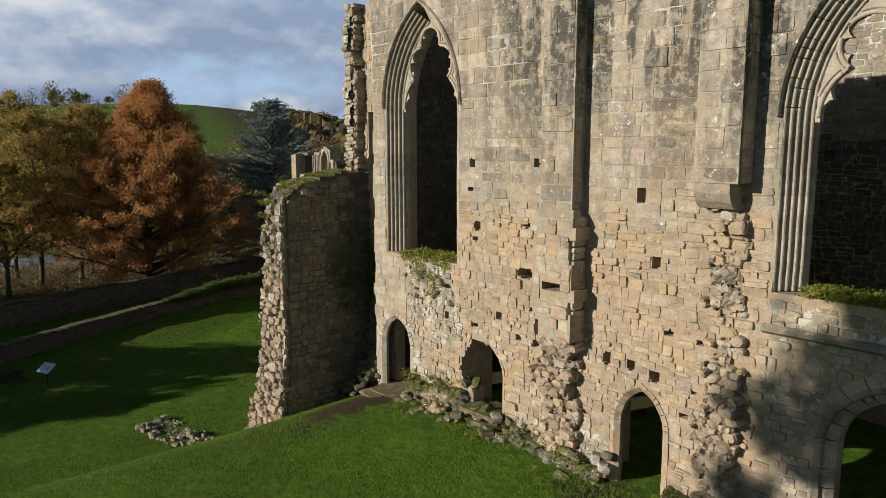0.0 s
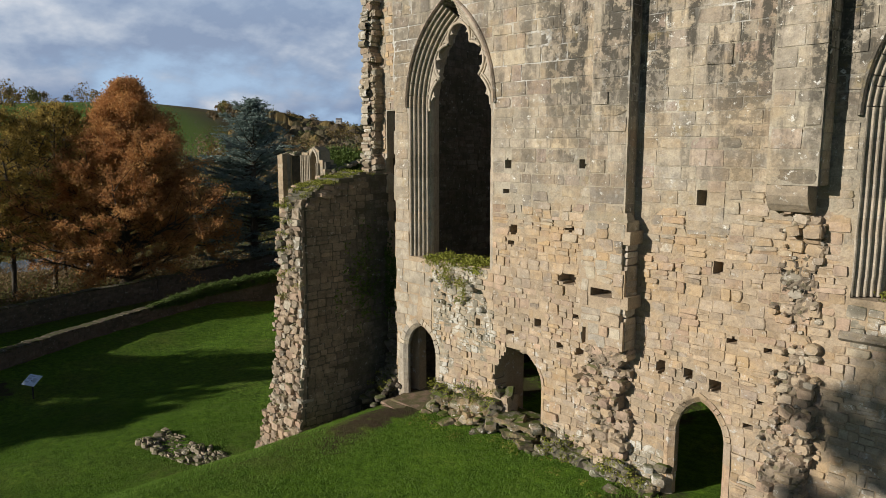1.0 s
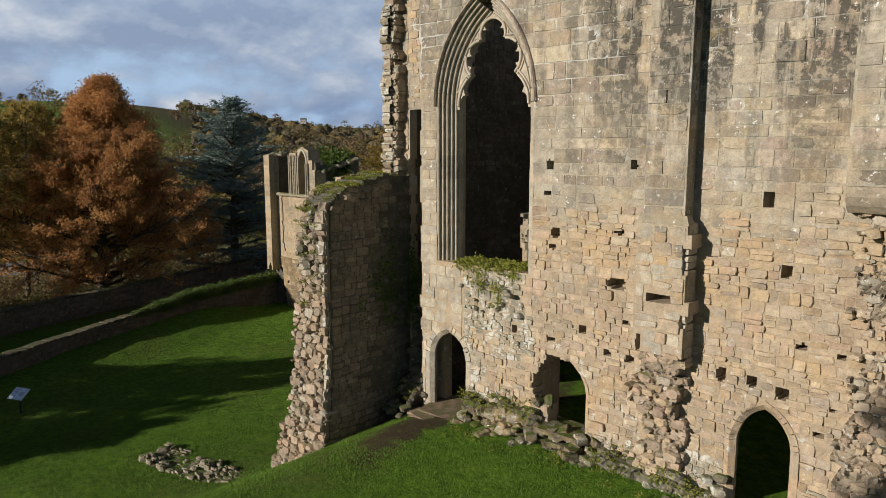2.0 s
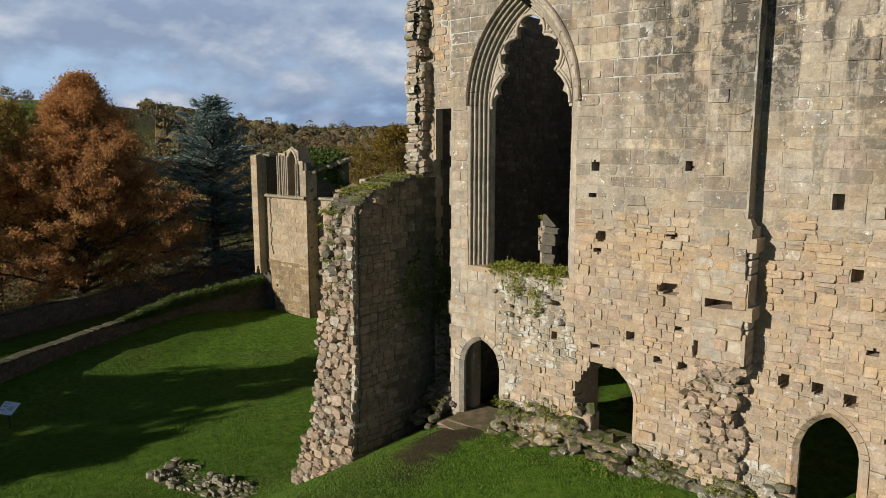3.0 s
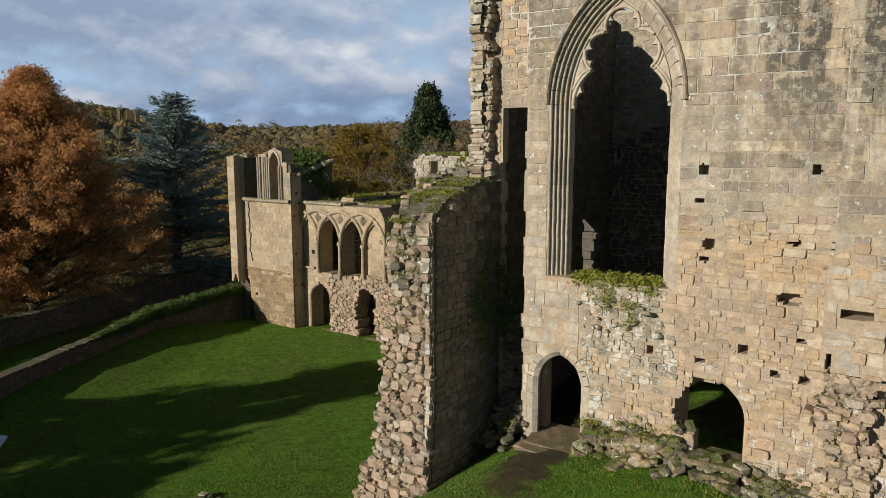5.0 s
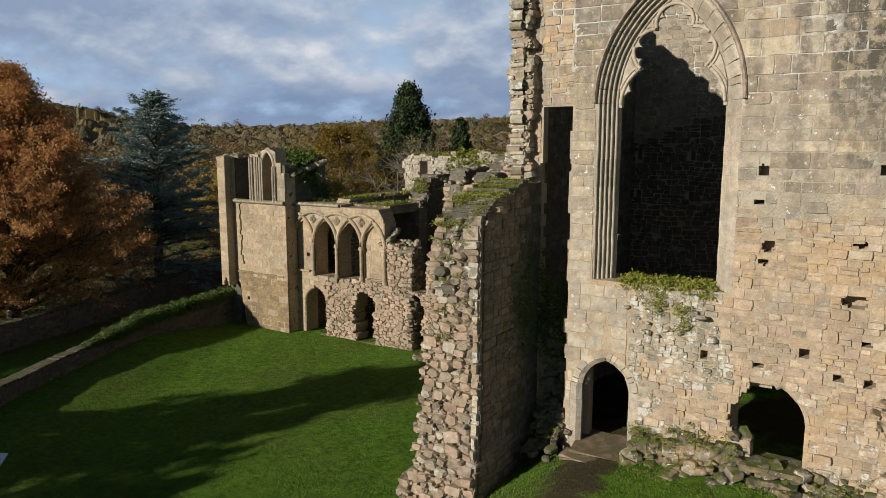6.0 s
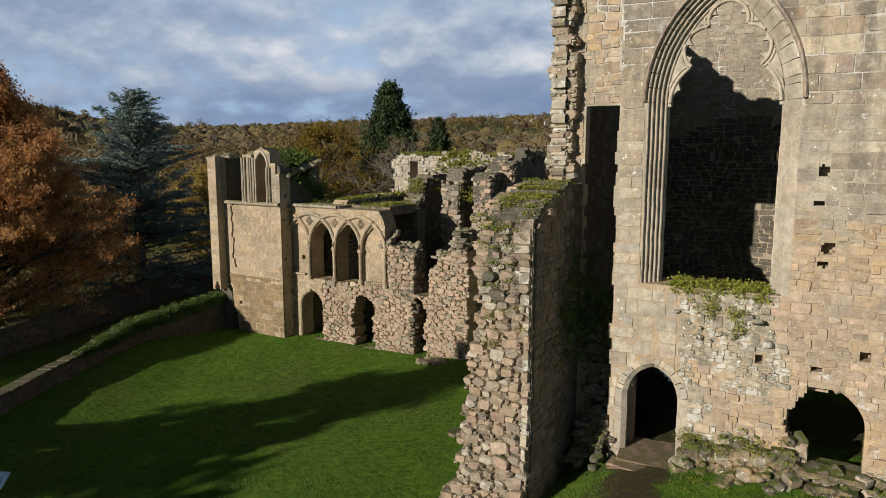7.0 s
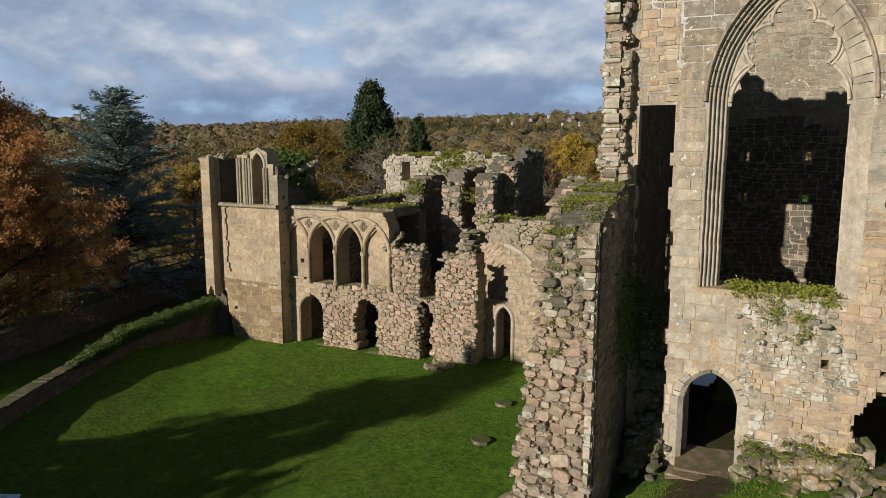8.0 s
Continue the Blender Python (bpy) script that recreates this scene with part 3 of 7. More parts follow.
def lay(ms, solid, x0, x1, z0, z1, style, mat, hrange, wrange, gap=0.012, proud=0.02, jitter=0.02, depth=0.16, holes=0.0, matfn=None, y=0.0, relief=None):
    """Courses of stones over the solid part of a face; torn core has no courses, only stones thrown together."""
    if style == "rough":
        s0, s1 = min(hrange[0], wrange[0]) * 0.85, wrange[1] * 0.8
        n = int((x1 - x0) * (z1 - z0) * 1.85 / ((s0 + s1) / 2) ** 2)
        px, pz = rng.uniform(x0, x1, n), rng.uniform(z0, z1, n)
        ok = solid(px, pz)
        for x, zc in zip(px[ok], pz[ok]):
            s = s0 + (s1 - s0) * rng.random() ** 1.7
            ms.stone("rough" if rng.random() < 0.7 else "torn", x, zc, s * rng.uniform(0.9, 1.4), s * rng.uniform(0.55, 0.9), proud + 0.02 + bulge(x, zc) * min(1.0, jitter / 0.06) + rng.normal(0, jitter * 0.45), depth, matfn(x, zc) if matfn else mat, rng.normal(0, 0.28), y)
        return
    if style == "cobble":
        for x, zc, w, h in packed(solid, x0, x1, z0, z1, hrange[0] * 0.75, wrange[1] * 0.8):
            out = max(0.010, proud + rng.normal(0, jitter) + bulge(x, zc) * jitter * 6) + (0.0 if relief is None else float(relief(x, zc)))
            ms.stone("rough" if rng.random() < 0.65 else "torn", x, zc, w * 1.06, h * 1.06, out, depth, matfn(x, zc) if matfn else mat, rng.normal(0, 0.14), y)
        return
    z = z0
    while z < z1 - 0.05:
        h = min(rng.uniform(*hrange), z1 - z)
        for a, b in runs(solid, x0, x1, z, z + h, 0.05, 1.0):
            x = a
            while x < b - 0.03:
                w = rng.uniform(*wrange)
                if b - (x + w) < wrange[0] * 0.7:
                    w = b - x
                split = style != "ashlar" and h > hrange[0] * 1.2 and rng.random() < 0.38
                q = rng.uniform(0.35, 0.65)
                sag = 0.0 if style == "ashlar" else 0.035 * math.sin(x * 1.3 + 2.0 * math.sin(z * 1.7)) + 0.02 * math.sin(x * 3.1 + z) + rng.normal(0, 0.008)
                pieces = [(z + sag, h)] if not split else [(z + sag, h * q), (z + sag + h * q, h * (1 - q))]
                for zp, hp in pieces:
                    if rng.random() < holes:
                        continue
                    mt = matfn(x + w / 2, zp + hp / 2) if matfn else mat
                    kind_ = "torn" if style != "torn" and rng.random() < 0.10 else style
                    ms.stone(kind_, x + w / 2, zp + hp / 2, w - gap * 0.55, hp - (gap if style == "ashlar" else 0.0), max(0.010, proud + rng.normal(0, jitter)), depth, mt, rng.normal(0, {"ashlar": 0.012, "rubble": 0.045, "torn": 0.09}[style]), y if relief is None else y - float(relief(x + w / 2, zp + hp / 2)))
                x += w
        z += h


def sweep(name, path, profile, mat, parent, closed=False, label="", cut=None, jag=0.0):
    """A moulding: profile points (n, d) laid along a path in the x-z plane; n is the offset towards the path's left-hand
    normal, d the depth along y. The path: list of (x, z) with y base 0."""
    P = np.array(path, float)
    T = P[1:] - P[:-1]
    T /= np.linalg.norm(T, axis=1)[:, None]
    Ns = np.stack([-T[:, 1], T[:, 0]], 1)
    n1, n2 = np.vstack([Ns[:1], Ns]), np.vstack([Ns, Ns[-1:]])
    Nn = (n1 + n2) / (1 + (n1 * n2).sum(1))[:, None]
    V, F = [], []
    k = len(profile)
    for i in range(len(P)):
        for (n, d) in profile:
            q = P[i] + Nn[i] * n
            V.append((q[0], d, q[1]))
    for i in range(len(P) - 1):
        for j in range(k - 1):
            a = i * k + j
            F.append((a, a + 1, a + k + 1, a + k))
    return V, F


def arch_path(cx, half, spring, apex, n=14, z0=None):
    """From the left foot up over the point and down to the right foot."""
    rise = apex - spring
    R = (rise * rise + half * half) / (2 * half)
    a1 = math.asin(min(1, rise / R)) if R >= half else math.pi / 2
    left = [(cx - half + R - R * math.cos(a1 * i / n), spring + R * math.sin(a1 * i / n)) for i in range(n + 1)]
    right = [(2 * cx - x, z) for x, z in reversed(left[:-1])]
    pts = left + right
    if z0 is not None:
        m = max(2, int((spring - z0) / 0.35))
        up = [(cx - half, z0 + (spring - z0) * i / m) for i in range(m)]
        pts = up + pts + [(2 * cx - x, z) for x, z in reversed(up)]
    return pts


def in_arch(x, z, cx, half, z0, spring, apex):
    rise = apex - spring
    R = (rise * rise + half * half) / (2 * half)
    dx = np.abs(x - cx)
    body = (dx < half) & (z >= z0) & (z <= spring)
    head = (z > spring) & (((dx + R - half) ** 2 + (z - spring) ** 2) < R * R) & (dx < half)
    return body | head


def to_world(V, M):
    M = np.array(M)
    return np.array(V) @ M[:3, :3].T + M[:3, 3]


def fbm(x, seed, octaves=4):
    """Smooth random height along a line, about -1 to 1."""
    x = np.asarray(x, float)
    g = np.random.default_rng(seed)
    out = np.zeros_like(x)
    for o in range(octaves):
        f = 0.35 * 2 ** o
        out += np.sin(x * f * (1 + 0.3 * g.random()) * 2 + g.uniform(0, 9)) * 0.6 ** o
    return out / 1.8


def blocky(x, seed, step_, amp):
    """A stepped random line, like broken courses."""
    x = np.asarray(x, float)
    i = np.floor(x / step_).astype(int)
    g = np.random.default_rng(seed).uniform(-1, 1, 400)
    return amp * g[(i + 200) % 400]


def ground(x, y):
    x, y = np.asarray(x, float), np.asarray(y, float)

    def ss(v, a, b):
        t = np.clip((v - a) / (b - a), 0, 1)
        return t * t * (3 - 2 * t)

    lawn = -1.08 - 0.38 * ss(x, -27.5, -37) - 0.15 * ss(y, 12, 26)
    off = -(x + 37.0 + 0.53 * (y + 2))
    lawn = lawn + 0.55 * ss(off, -6.0, -1.0) * ss(off, 3.0, 0.8) * ss(y, 27, 20)
    bank = ss(x, -24.9, -17.6)
    high = 1.85 + 0.15 * ss(y, 8, 13)
    z = lawn + (high - lawn) * bank
    r = np.hypot(x + 15, y)
    az = np.arctan2(x, y)
    hill = 33 * ss(r, 140, 1100) + 26 * ss(r, 160, 520) * ss(-az, 0.85, 1.25) + 15 * np.exp(-((az + 0.30) / 0.13) ** 2) * ss(r, 480, 1000) + 5 * np.sin(az * 9) * ss(r, 300, 900) + 40 * ss(r, 1500, 3000)
    return z - 1.2 * ss(r, 50, 75) * ss(x, -30, -52) + hill

# ------------------------------------------------------------------ ground, one sheet to the horizon
def spread(lo, hi, fine, far, grow=1.13):
    a = list(np.arange(lo, hi + 1e-6, fine))
    s, v = fine, hi
    while v < far:
        s *= grow
        v += s
        a.append(v)
    s, v = fine, lo
    while v > -far:
        s *= grow
        v -= s
        a.insert(0, v)
    return np.array(a)


gx, gy = spread(-50, 2, 0.45, 3200), spread(-8, 32, 0.45, 3200)
GX, GY = np.meshgrid(gx, gy)
GZ = ground(GX, GY) + 0.03 * np.sin(GX * 1.7 + np.sin(GY * 1.3)) * np.sin(GY * 1.9) * (np.hypot(GX + 20, GY - 8) < 60)
idx = np.arange(GX.size).reshape(GX.shape)
F = np.stack([idx[:-1, :-1], idx[:-1, 1:], idx[1:, 1:], idx[1:, :-1]], -1).reshape(-1, 4)
tagged(big_mesh("ground", np.stack([GX, GY, GZ], -1).reshape(-1, 3), F, GRASS, smooth=True), "mown green lawn with bare earth, meadows and hills beyond", "ground", "", "structure")

# ------------------------------------------------------------------ the refectory
FY = 13.3
refectory = tagged(empty("ruined_refectory", -13, FY, 2), "roofless medieval stone hall with tall traceried windows and arched doors", "ruin")
refectory.location = (0, 0, 0)
FM = Matrix(((1, 0, 0, 0), (0.022, 1, 0, 13.57), (0, 0, 1, 0), (0, 0, 0, 1)))      # the face swings a little off the axis


def face_y(x):
    return 13.57 + 0.022 * x

# windows: centre, half width of the void, sill, spring, apex of the void
W1 = (-16.72, 1.28, 6.55, 11.1, 13.55)
W2 = (-4.40, 1.28, 7.2, 10.5, 12.95)
# doors: centre, half width, foot, spring, apex
D1 = (-18.0, 0.66, 1.8, 3.55, 4.42)
D2 = (-13.77, 0.57, 1.9, 3.55, 4.47)
D3 = (-8.87, 0.58, 1.6, 3.55, 4.42)
D4 = (-3.85, 1.15, 1.2, 4.35, 5.75)
# putlog holes and lost stones: centre x, z, width, height
PUTS = [(-14.45, 9.49, 0.20, 0.27), (-12.11, 9.53, 0.20, 0.24), (-14.52, 8.77, 0.20, 0.13), (-14.25, 7.77, 0.27, 0.26), (-14.34, 7.4, 0.23, 0.17), (-12.43, 7.93, 0.24, 0.14),
        (-12.43, 6.66, 0.46, 0.26), (-12.14, 5.73, 0.20, 0.12), (-14.29, 4.93, 0.22, 0.13), (-12.65, 4.89, 0.21, 0.19), (-12.04, 4.86, 0.19, 0.23), (-9.81, 4.99, 0.23, 0.32),
        (-9.17, 4.96, 0.27, 0.24), (-8.54, 4.86, 0.24, 0.29), (-8.22, 5.92, 0.24, 0.15), (-7.5, 5.86, 0.18, 0.13), (-7.55, 4.77, 0.13, 0.09), (-9.07, 8.88, 0.26, 0.34),
        (-8.62, 7.44, 0.26, 0.28), (-15.53, 5.0, 0.2, 0.22)]


def hole(x, z, px, pz, w, h):
    """A hole with ragged rounded sides."""
    wob = 1 + 0.12 * np.sin(x * 17 + pz * 9) + 0.12 * np.sin(z * 19 + px * 7)
    return (np.abs((x - px) / (w / 2)) ** 3.2 + np.abs((z - pz) / (h / 2)) ** 3.2) < wob


def wall_top(x):
    return 14.55 + blocky(x, 5, 0.6, 0.12) + 0.25 * fbm(x, 8)


def left_edge(z):
    return np.where(z > 8.9, -20.75 + blocky(z, 21, 0.34, 0.14), -20.9)


def d2_void(x, z):
    broken = (x < -13.7) & (z > 3.05 + blocky(x, 33, 0.12, 0.1)) & (z < 4.5) & (x > -14.86 + 0.62 * np.clip(z - 3.75, 0, 1.6) + blocky(z, 31, 0.15, 0.07))
    return in_arch(x, z, *D2) | broken


_pg = np.random.default_rng(77)
PITS = [(_pg.uniform(-14.6, -5.0), _pg.uniform(3.2, 9.2), _pg.uniform(0.06, 0.12), _pg.uniform(0.05, 0.09)) for _ in range(6)]


def facade_solid(x, z):
    ok = (x > -19.12 + blocky(z, 77, 0.36, 0.05)) & (z < wall_top(x))
    ok &= ~in_arch(x, z, W1[0], W1[1] + 0.42, W1[2], W1[3], W1[4] + 0.5)
    ok &= ~in_arch(x, z, W2[0], W2[1] + 0.42, W2[2], W2[3], W2[4] + 0.5)
    for D, more in ((D1, 0.24), (D3, 0.17), (D4, 0.1)):
        ok &= ~in_arch(x, z, D[0], D[1] + more, D[2], D[3], D[4] + 0.09)
    ok &= ~d2_void(x, z)
    for px, pz, pw, ph in PUTS:
        ok &= ~hole(x, z, px, pz, pw, ph)
    for px, pz, a, b in PITS:
        ok &= ~((np.abs(x - px) < a) & (np.abs(z - pz) < b))
    return ok


def swell(x, z):
    """The worn unevenness of the lower wall, metres out of its plane."""
    low = np.clip((9.4 - z) / 1.2, 0.15, 1)
    return low * (0.020 * np.sin(1.7 * x + 1.3 * np.sin(1.1 * z)) * np.sin(1.9 * z + 0.6 * x) + 0.012 * np.sin(4.3 * x + 2.1 * z) * np.sin(3.7 * z - 1.2 * x) + 0.006 * np.sin(9.1 * x + 5.0 * np.sin(2.2 * z)))


def deep_solid(x, z):
    """The wall's full thickness: windows and doors go through, putlog holes do not."""
    ok = (x > -19.0) & (z < wall_top(x) - 0.05)
    ok &= ~in_arch(x, z, W1[0], W1[1] + 0.45, W1[2], W1[3], W1[4] + 0.5)
    ok &= ~in_arch(x, z, W2[0], W2[1] + 0.45, W2[2], W2[3], W2[4] + 0.5)
    ok &= ~((x > -14.84) & (x < -13.7) & (z > 1.9) & (z < 4.3 - 0.5 * np.clip(-14.3 - x, 0, 1)))
    for D, more in ((D1, 0.9), (D3, 0.55), (D4, 0.55), (D2, 0.04)):
        ok &= ~in_arch(x, z, D[0], D[1] + more, D[2], D[3], D[4] + more * 0.6)
    return ok


facade = core_mesh("facade_wall", FM, facade_solid, -19.3, 3.0, 0.2, 15.2, -0.003, 0.40, CORE, refectory, 0.055, "weathered buff sandstone wall, coursed below and ashlar above", 0.003, swell)
core_mesh("wall_body", FM, deep_solid, -19.3, 3.0, 0.2, 15.2, 0.402, 1.25, CORE, facade, 0.12)

ms = Masonry(FM)


def low_mat(x, z):
    q = float(fbm(x * 1.1 + z * 0.7, 12)) + 0.6 * float(fbm(z * 1.3 - x * 0.5, 15)) + rng.normal(0, 0.25)
    if x < -17.4:
        return QUOIN
    if x < -15.0 + 0.4 * float(fbm(z, 4)) and z < 6.9 and (z > 4.4 + 0.3 * math.sin(x * 2.1) or q > -0.1):
        return PALE
    if z < 3.1 and q > 0.25:
        return PALE
    if x > -6.1 and z < 7.2:
        return ASHLAR if z < 6.3 else PALE
    return RUBBLE


def change(x):
    return 8.75 + blocky(x, 191, 0.85, 0.5) + 0.25 * np.sin(np.asarray(x) * 0.7)


upper = lambda x, z: facade_solid(x, z) & ((z > change(x)) | (x < -17.45))
pier = lambda x, z: facade_solid(x, z) & (x < -17.42)
rest_ = lambda x, z: facade_solid(x, z) & (x > -17.45) & (z < change(x))
lay(ms, pier, -19.3, -17.4, 1.0, 8.0, "ashlar", QUOIN, (0.24, 0.42), (0.28, 0.75), 0.010, 0.010, 0.008, 0.2, 0.0, None, 0.0, swell)
lay(ms, rest_, -17.5, 3.0, 1.0, 5.4, "rubble", RUBBLE, (0.12, 0.26), (0.13, 0.42), 0.006, 0.014, 0.018, 0.2, 0.012, low_mat, 0.0, swell)
lay(ms, rest_, -17.5, 3.0, 5.4, 7.6, "rubble", RUBBLE, (0.14, 0.31), (0.15, 0.46), 0.006, 0.014, 0.018, 0.2, 0.012, low_mat, 0.0, swell)
lay(ms, rest_, -17.5, 3.0, 7.6, 9.6, "rubble", RUBBLE, (0.13, 0.30), (0.18, 0.62), 0.008, 0.014, 0.018, 0.2, 0.012, lambda x, z: ASHLAR if rng.random() < (z - 7.4) / 1.4 else RUBBLE, 0.0, swell)
lay(ms, upper, -19.3, 3.0, 8.0, 15.0, "ashlar", ASHLAR, (0.24, 0.42), (0.28, 0.85), 0.018, 0.009, 0.007, 0.2, 0.004, None, 0.0, swell)
ms.build(facade, 300, lambda x, z: -17.5 < x < -8 and 4.3 < z < 7.0, "stone")

# ---- buttresses
def buttress(name, xa, xb, y_front, za, zb, style, mat, rag=0.0, label=""):
    slot = style == "blocks"
    M = pose(0, y_front, 0)
    dep = face_y((xa + xb) / 2) - y_front + 0.05

    def solid(x, z):
        return (x > xa + blocky(z, 41, 0.3, rag)) & (x < xb + blocky(z, 43, 0.3, rag)) & (z < zb) & (z > za) & ~(slot & (((np.abs(x + 11.1) < 0.3) & (np.abs(z - 6.56 - 0.06 * (x + 11.1)) < 0.1)) | ((np.abs(x + 11.5) < 0.05) & (np.abs(z - 5.5) < 0.16))))

    body = core_mesh(name, M, solid, xa - 0.3, xb + 0.3, za, zb, -0.004, dep, CORE, refectory, 0.1, label, 0.003)
    m1 = Masonry(M)
    hr, wr = ((0.26, 0.40), (0.35, 0.9)) if style == "ashlar" else (((0.2, 0.36), (0.24, 0.6)) if slot else ((0.15, 0.24), (0.18, 0.42)))
    style = "rubble" if slot else style
    lay(m1, solid, xa - 0.3, xb + 0.3, za, zb, style, mat, hr, wr, 0.014, 0.016 if slot else 0.012, 0.016 if slot else 0.008, min(0.2, dep), 0.0, (lambda x, z: (QUOIN, RUBBLE, ASHLAR)[int(rng.integers(3))]) if slot else None)
    for side, xs in ((90, xb), (-90, xa)):
        MS = pose(xs, y_front + dep if side < 0 else y_front, 0, 0, 0, side)
        m2 = Masonry(MS)
        lay(m2, lambda x, z: (z > za) & (z < zb) & (x > 0), 0, dep - 0.05, za, zb, style, mat, hr, wr, 0.014, 0.008, 0.006, 0.1)
        m2.build(body)
    m1.build(body, 300, lambda x, z: True)
    if slot:      # sloping weathering between the stages
        bm = bmesh.new()
        y0, y1 = y_front - 0.01, y_front + 0.13
        v = [bm.verts.new(p) for p in ((xa, y0, zb), (xb + 0.02, y0, zb), (xb + 0.02, y1 + 0.2, zb), (xa, y1 + 0.2, zb), (xa, y1, zb + 0.2), (xb - 0.1, y1, zb + 0.2), (xb - 0.1, y1 + 0.2, zb + 0.2), (xa, y1 + 0.2, zb + 0.2))]
        for f in ((0, 1, 5, 4), (1, 2, 6, 5), (3, 0, 4, 7), (4, 5, 6, 7)):
            bm.faces.new([v[k] for k in f])
        part("weathering", bm, ASHLAR, body)
    return body


buttress("buttress", -11.62, -10.64, 12.93, 8.3, 14.4, "ashlar", ASHLAR, 0.0, "shallow flat buttress of weathered ashlar")
buttress("buttress", -11.7, -10.48, 12.78, 5.3, 8.27, "blocks", QUOIN, 0.08, "lower stage of a shallow buttress in tan stone")
buttress("buttress", -7.55, -6.6, 12.88, 9.25, 14.4, "ashlar", ASHLAR, 0.0, "broken ashlar buttress ending above a scar")

# ---- rubble scars and plinths of loose core stones
def rubble_heap(name, boxes, n, mat, parent, size=(0.14, 0.42), label="", seed=1):
    """Stones piled in a line of boxes (x0, x1, y0, y1, z0, z1, slope towards the front)."""
    g = np.random.default_rng(seed)
    V, F, o = [], [], 0
    tot = sum((b[1] - b[0]) * (b[5] - b[4]) for b in boxes)
    for b in boxes:
        cnt = int(n * (b[1] - b[0]) * (b[5] - b[4]) / tot)
        for _ in range(cnt):
            x = g.uniform(b[0], b[1])
            t = g.random()
            z = b[4] + (b[5] - b[4]) * t
            y = b[3] - (b[3] - b[2]) * (1 - t) ** b[6] * g.uniform(0.75, 1.0)
            s = g.uniform(*size)
            v, f = SHAPES["rough"][int(g.integers(24))]
            v = v - np.array([0, 0.5, 0])
            R = np.array(Euler((g.normal(0, 0.25), g.normal(0, 0.25), g.uniform(-0.5, 0.5))).to_matrix())
            w = (v * np.array([s * g.uniform(0.9, 1.5), s, s * g.uniform(0.5, 0.85)])) @ R.T + np.array([x, y, z])
            V.append(w)
            F.append(f + o)
            o += len(v)
    ob = big_mesh(name, np.concatenate(V), np.concatenate(F), mat, parent, label)
    return tagged(ob, "", "", "", "stuff")


def tumbled(parent, spots, mats, singles=60, seed=1, flat=0.75):
    """Broken stones turned every way: spots of (x, y, z, size). The first ones are pieces of their own, the rest one heap."""
    g = np.random.default_rng(seed)
    heaps = {}
    for k, (x, y, z, sz) in enumerate(spots):
        mat = mats[int(g.integers(len(mats)))]
        i = int(g.integers(24))
        R = Euler((g.normal(0, 0.22), g.normal(0, 0.2), g.normal(0, 0.45))).to_matrix().to_4x4()
        m = Matrix.Translation((x, y, z)) @ R @ Matrix.Diagonal((sz * g.uniform(1.0, 1.35), sz * g.uniform(0.8, 1.2), sz * flat * g.uniform(0.75, 1.15), 1)) @ Matrix.Translation((0, -0.5, 0))
        shape = "rough" if g.random() < 0.7 else "torn"
        v, f = SHAPES[shape][i]
        if k < singles:
            key = (shape, i, mat.name)
            if key not in SHAPE_MESH:
                me = bpy.data.meshes.new("stone")
                me.from_pydata([tuple(a) for a in v], [], [tuple(int(q) for q in a) for a in f])
                me.materials.append(mat)
                SHAPE_MESH[key] = me
            ob = new("stone", SHAPE_MESH[key])
            ob.parent = parent
            ob.matrix_basis = m
        else:
            V, F, M = heaps.setdefault(mat.name, ([], [], mat))[:3]
            V.append(to_world(v, m))
            F.append(f + 25 * (len(V) - 1))
    for V, F, mat in heaps.values():
        tagged(big_mesh("stonework", np.concatenate(V), np.concatenate(F), mat, parent), "", "", "", "stuff")


def ledge(name, x0, x1, z0, z1, y_low, y_high, mat, label, seed=1, rag=0.25, pale=0.12, big=1.0):
    """A torn plinth: rubble that slopes back as it rises, large broken blocks among small ones."""
    g = np.random.default_rng(seed)
    fx = lambda x: rag * fbm(np.asarray(x) * 1.7, seed)
    ymid = (y_low + y_high) / 2 + 0.12
    body = core_mesh(name, pose(0, ymid, 0), lambda x, zz: zz < z1 - 0.3 + 0.6 * fx(x), x0 + 0.1, x1 - 0.1, z0, z1, 0.0, 13.5 - ymid, mat, refectory, 0.1, label, 0.06)
    spots = []
    for x, q in zip(g.uniform(x0, x1, int((x1 - x0) * (z1 - z0) * 34) + 8), g.random(10 ** 4)):
        top = z1 + 0.6 * float(fx(x))
        t = q * (top - z0) / max(0.01, z1 - z0)
        sz = (0.13 + 0.30 * g.random() ** 1.8) * big
        spots.append((x, y_low + (y_high - y_low) * min(1.0, t) ** 1.2 + 0.5 * float(fx(x + 3)) + g.normal(0, 0.09) + 0.18, z0 + (top - z0) * q, sz))
    spots.sort(key=lambda p: -p[3])
    tumbled(body, spots, (mat,) * 6 + (PALE,) * max(1, int(8 * pale)), 70, seed)
    return body


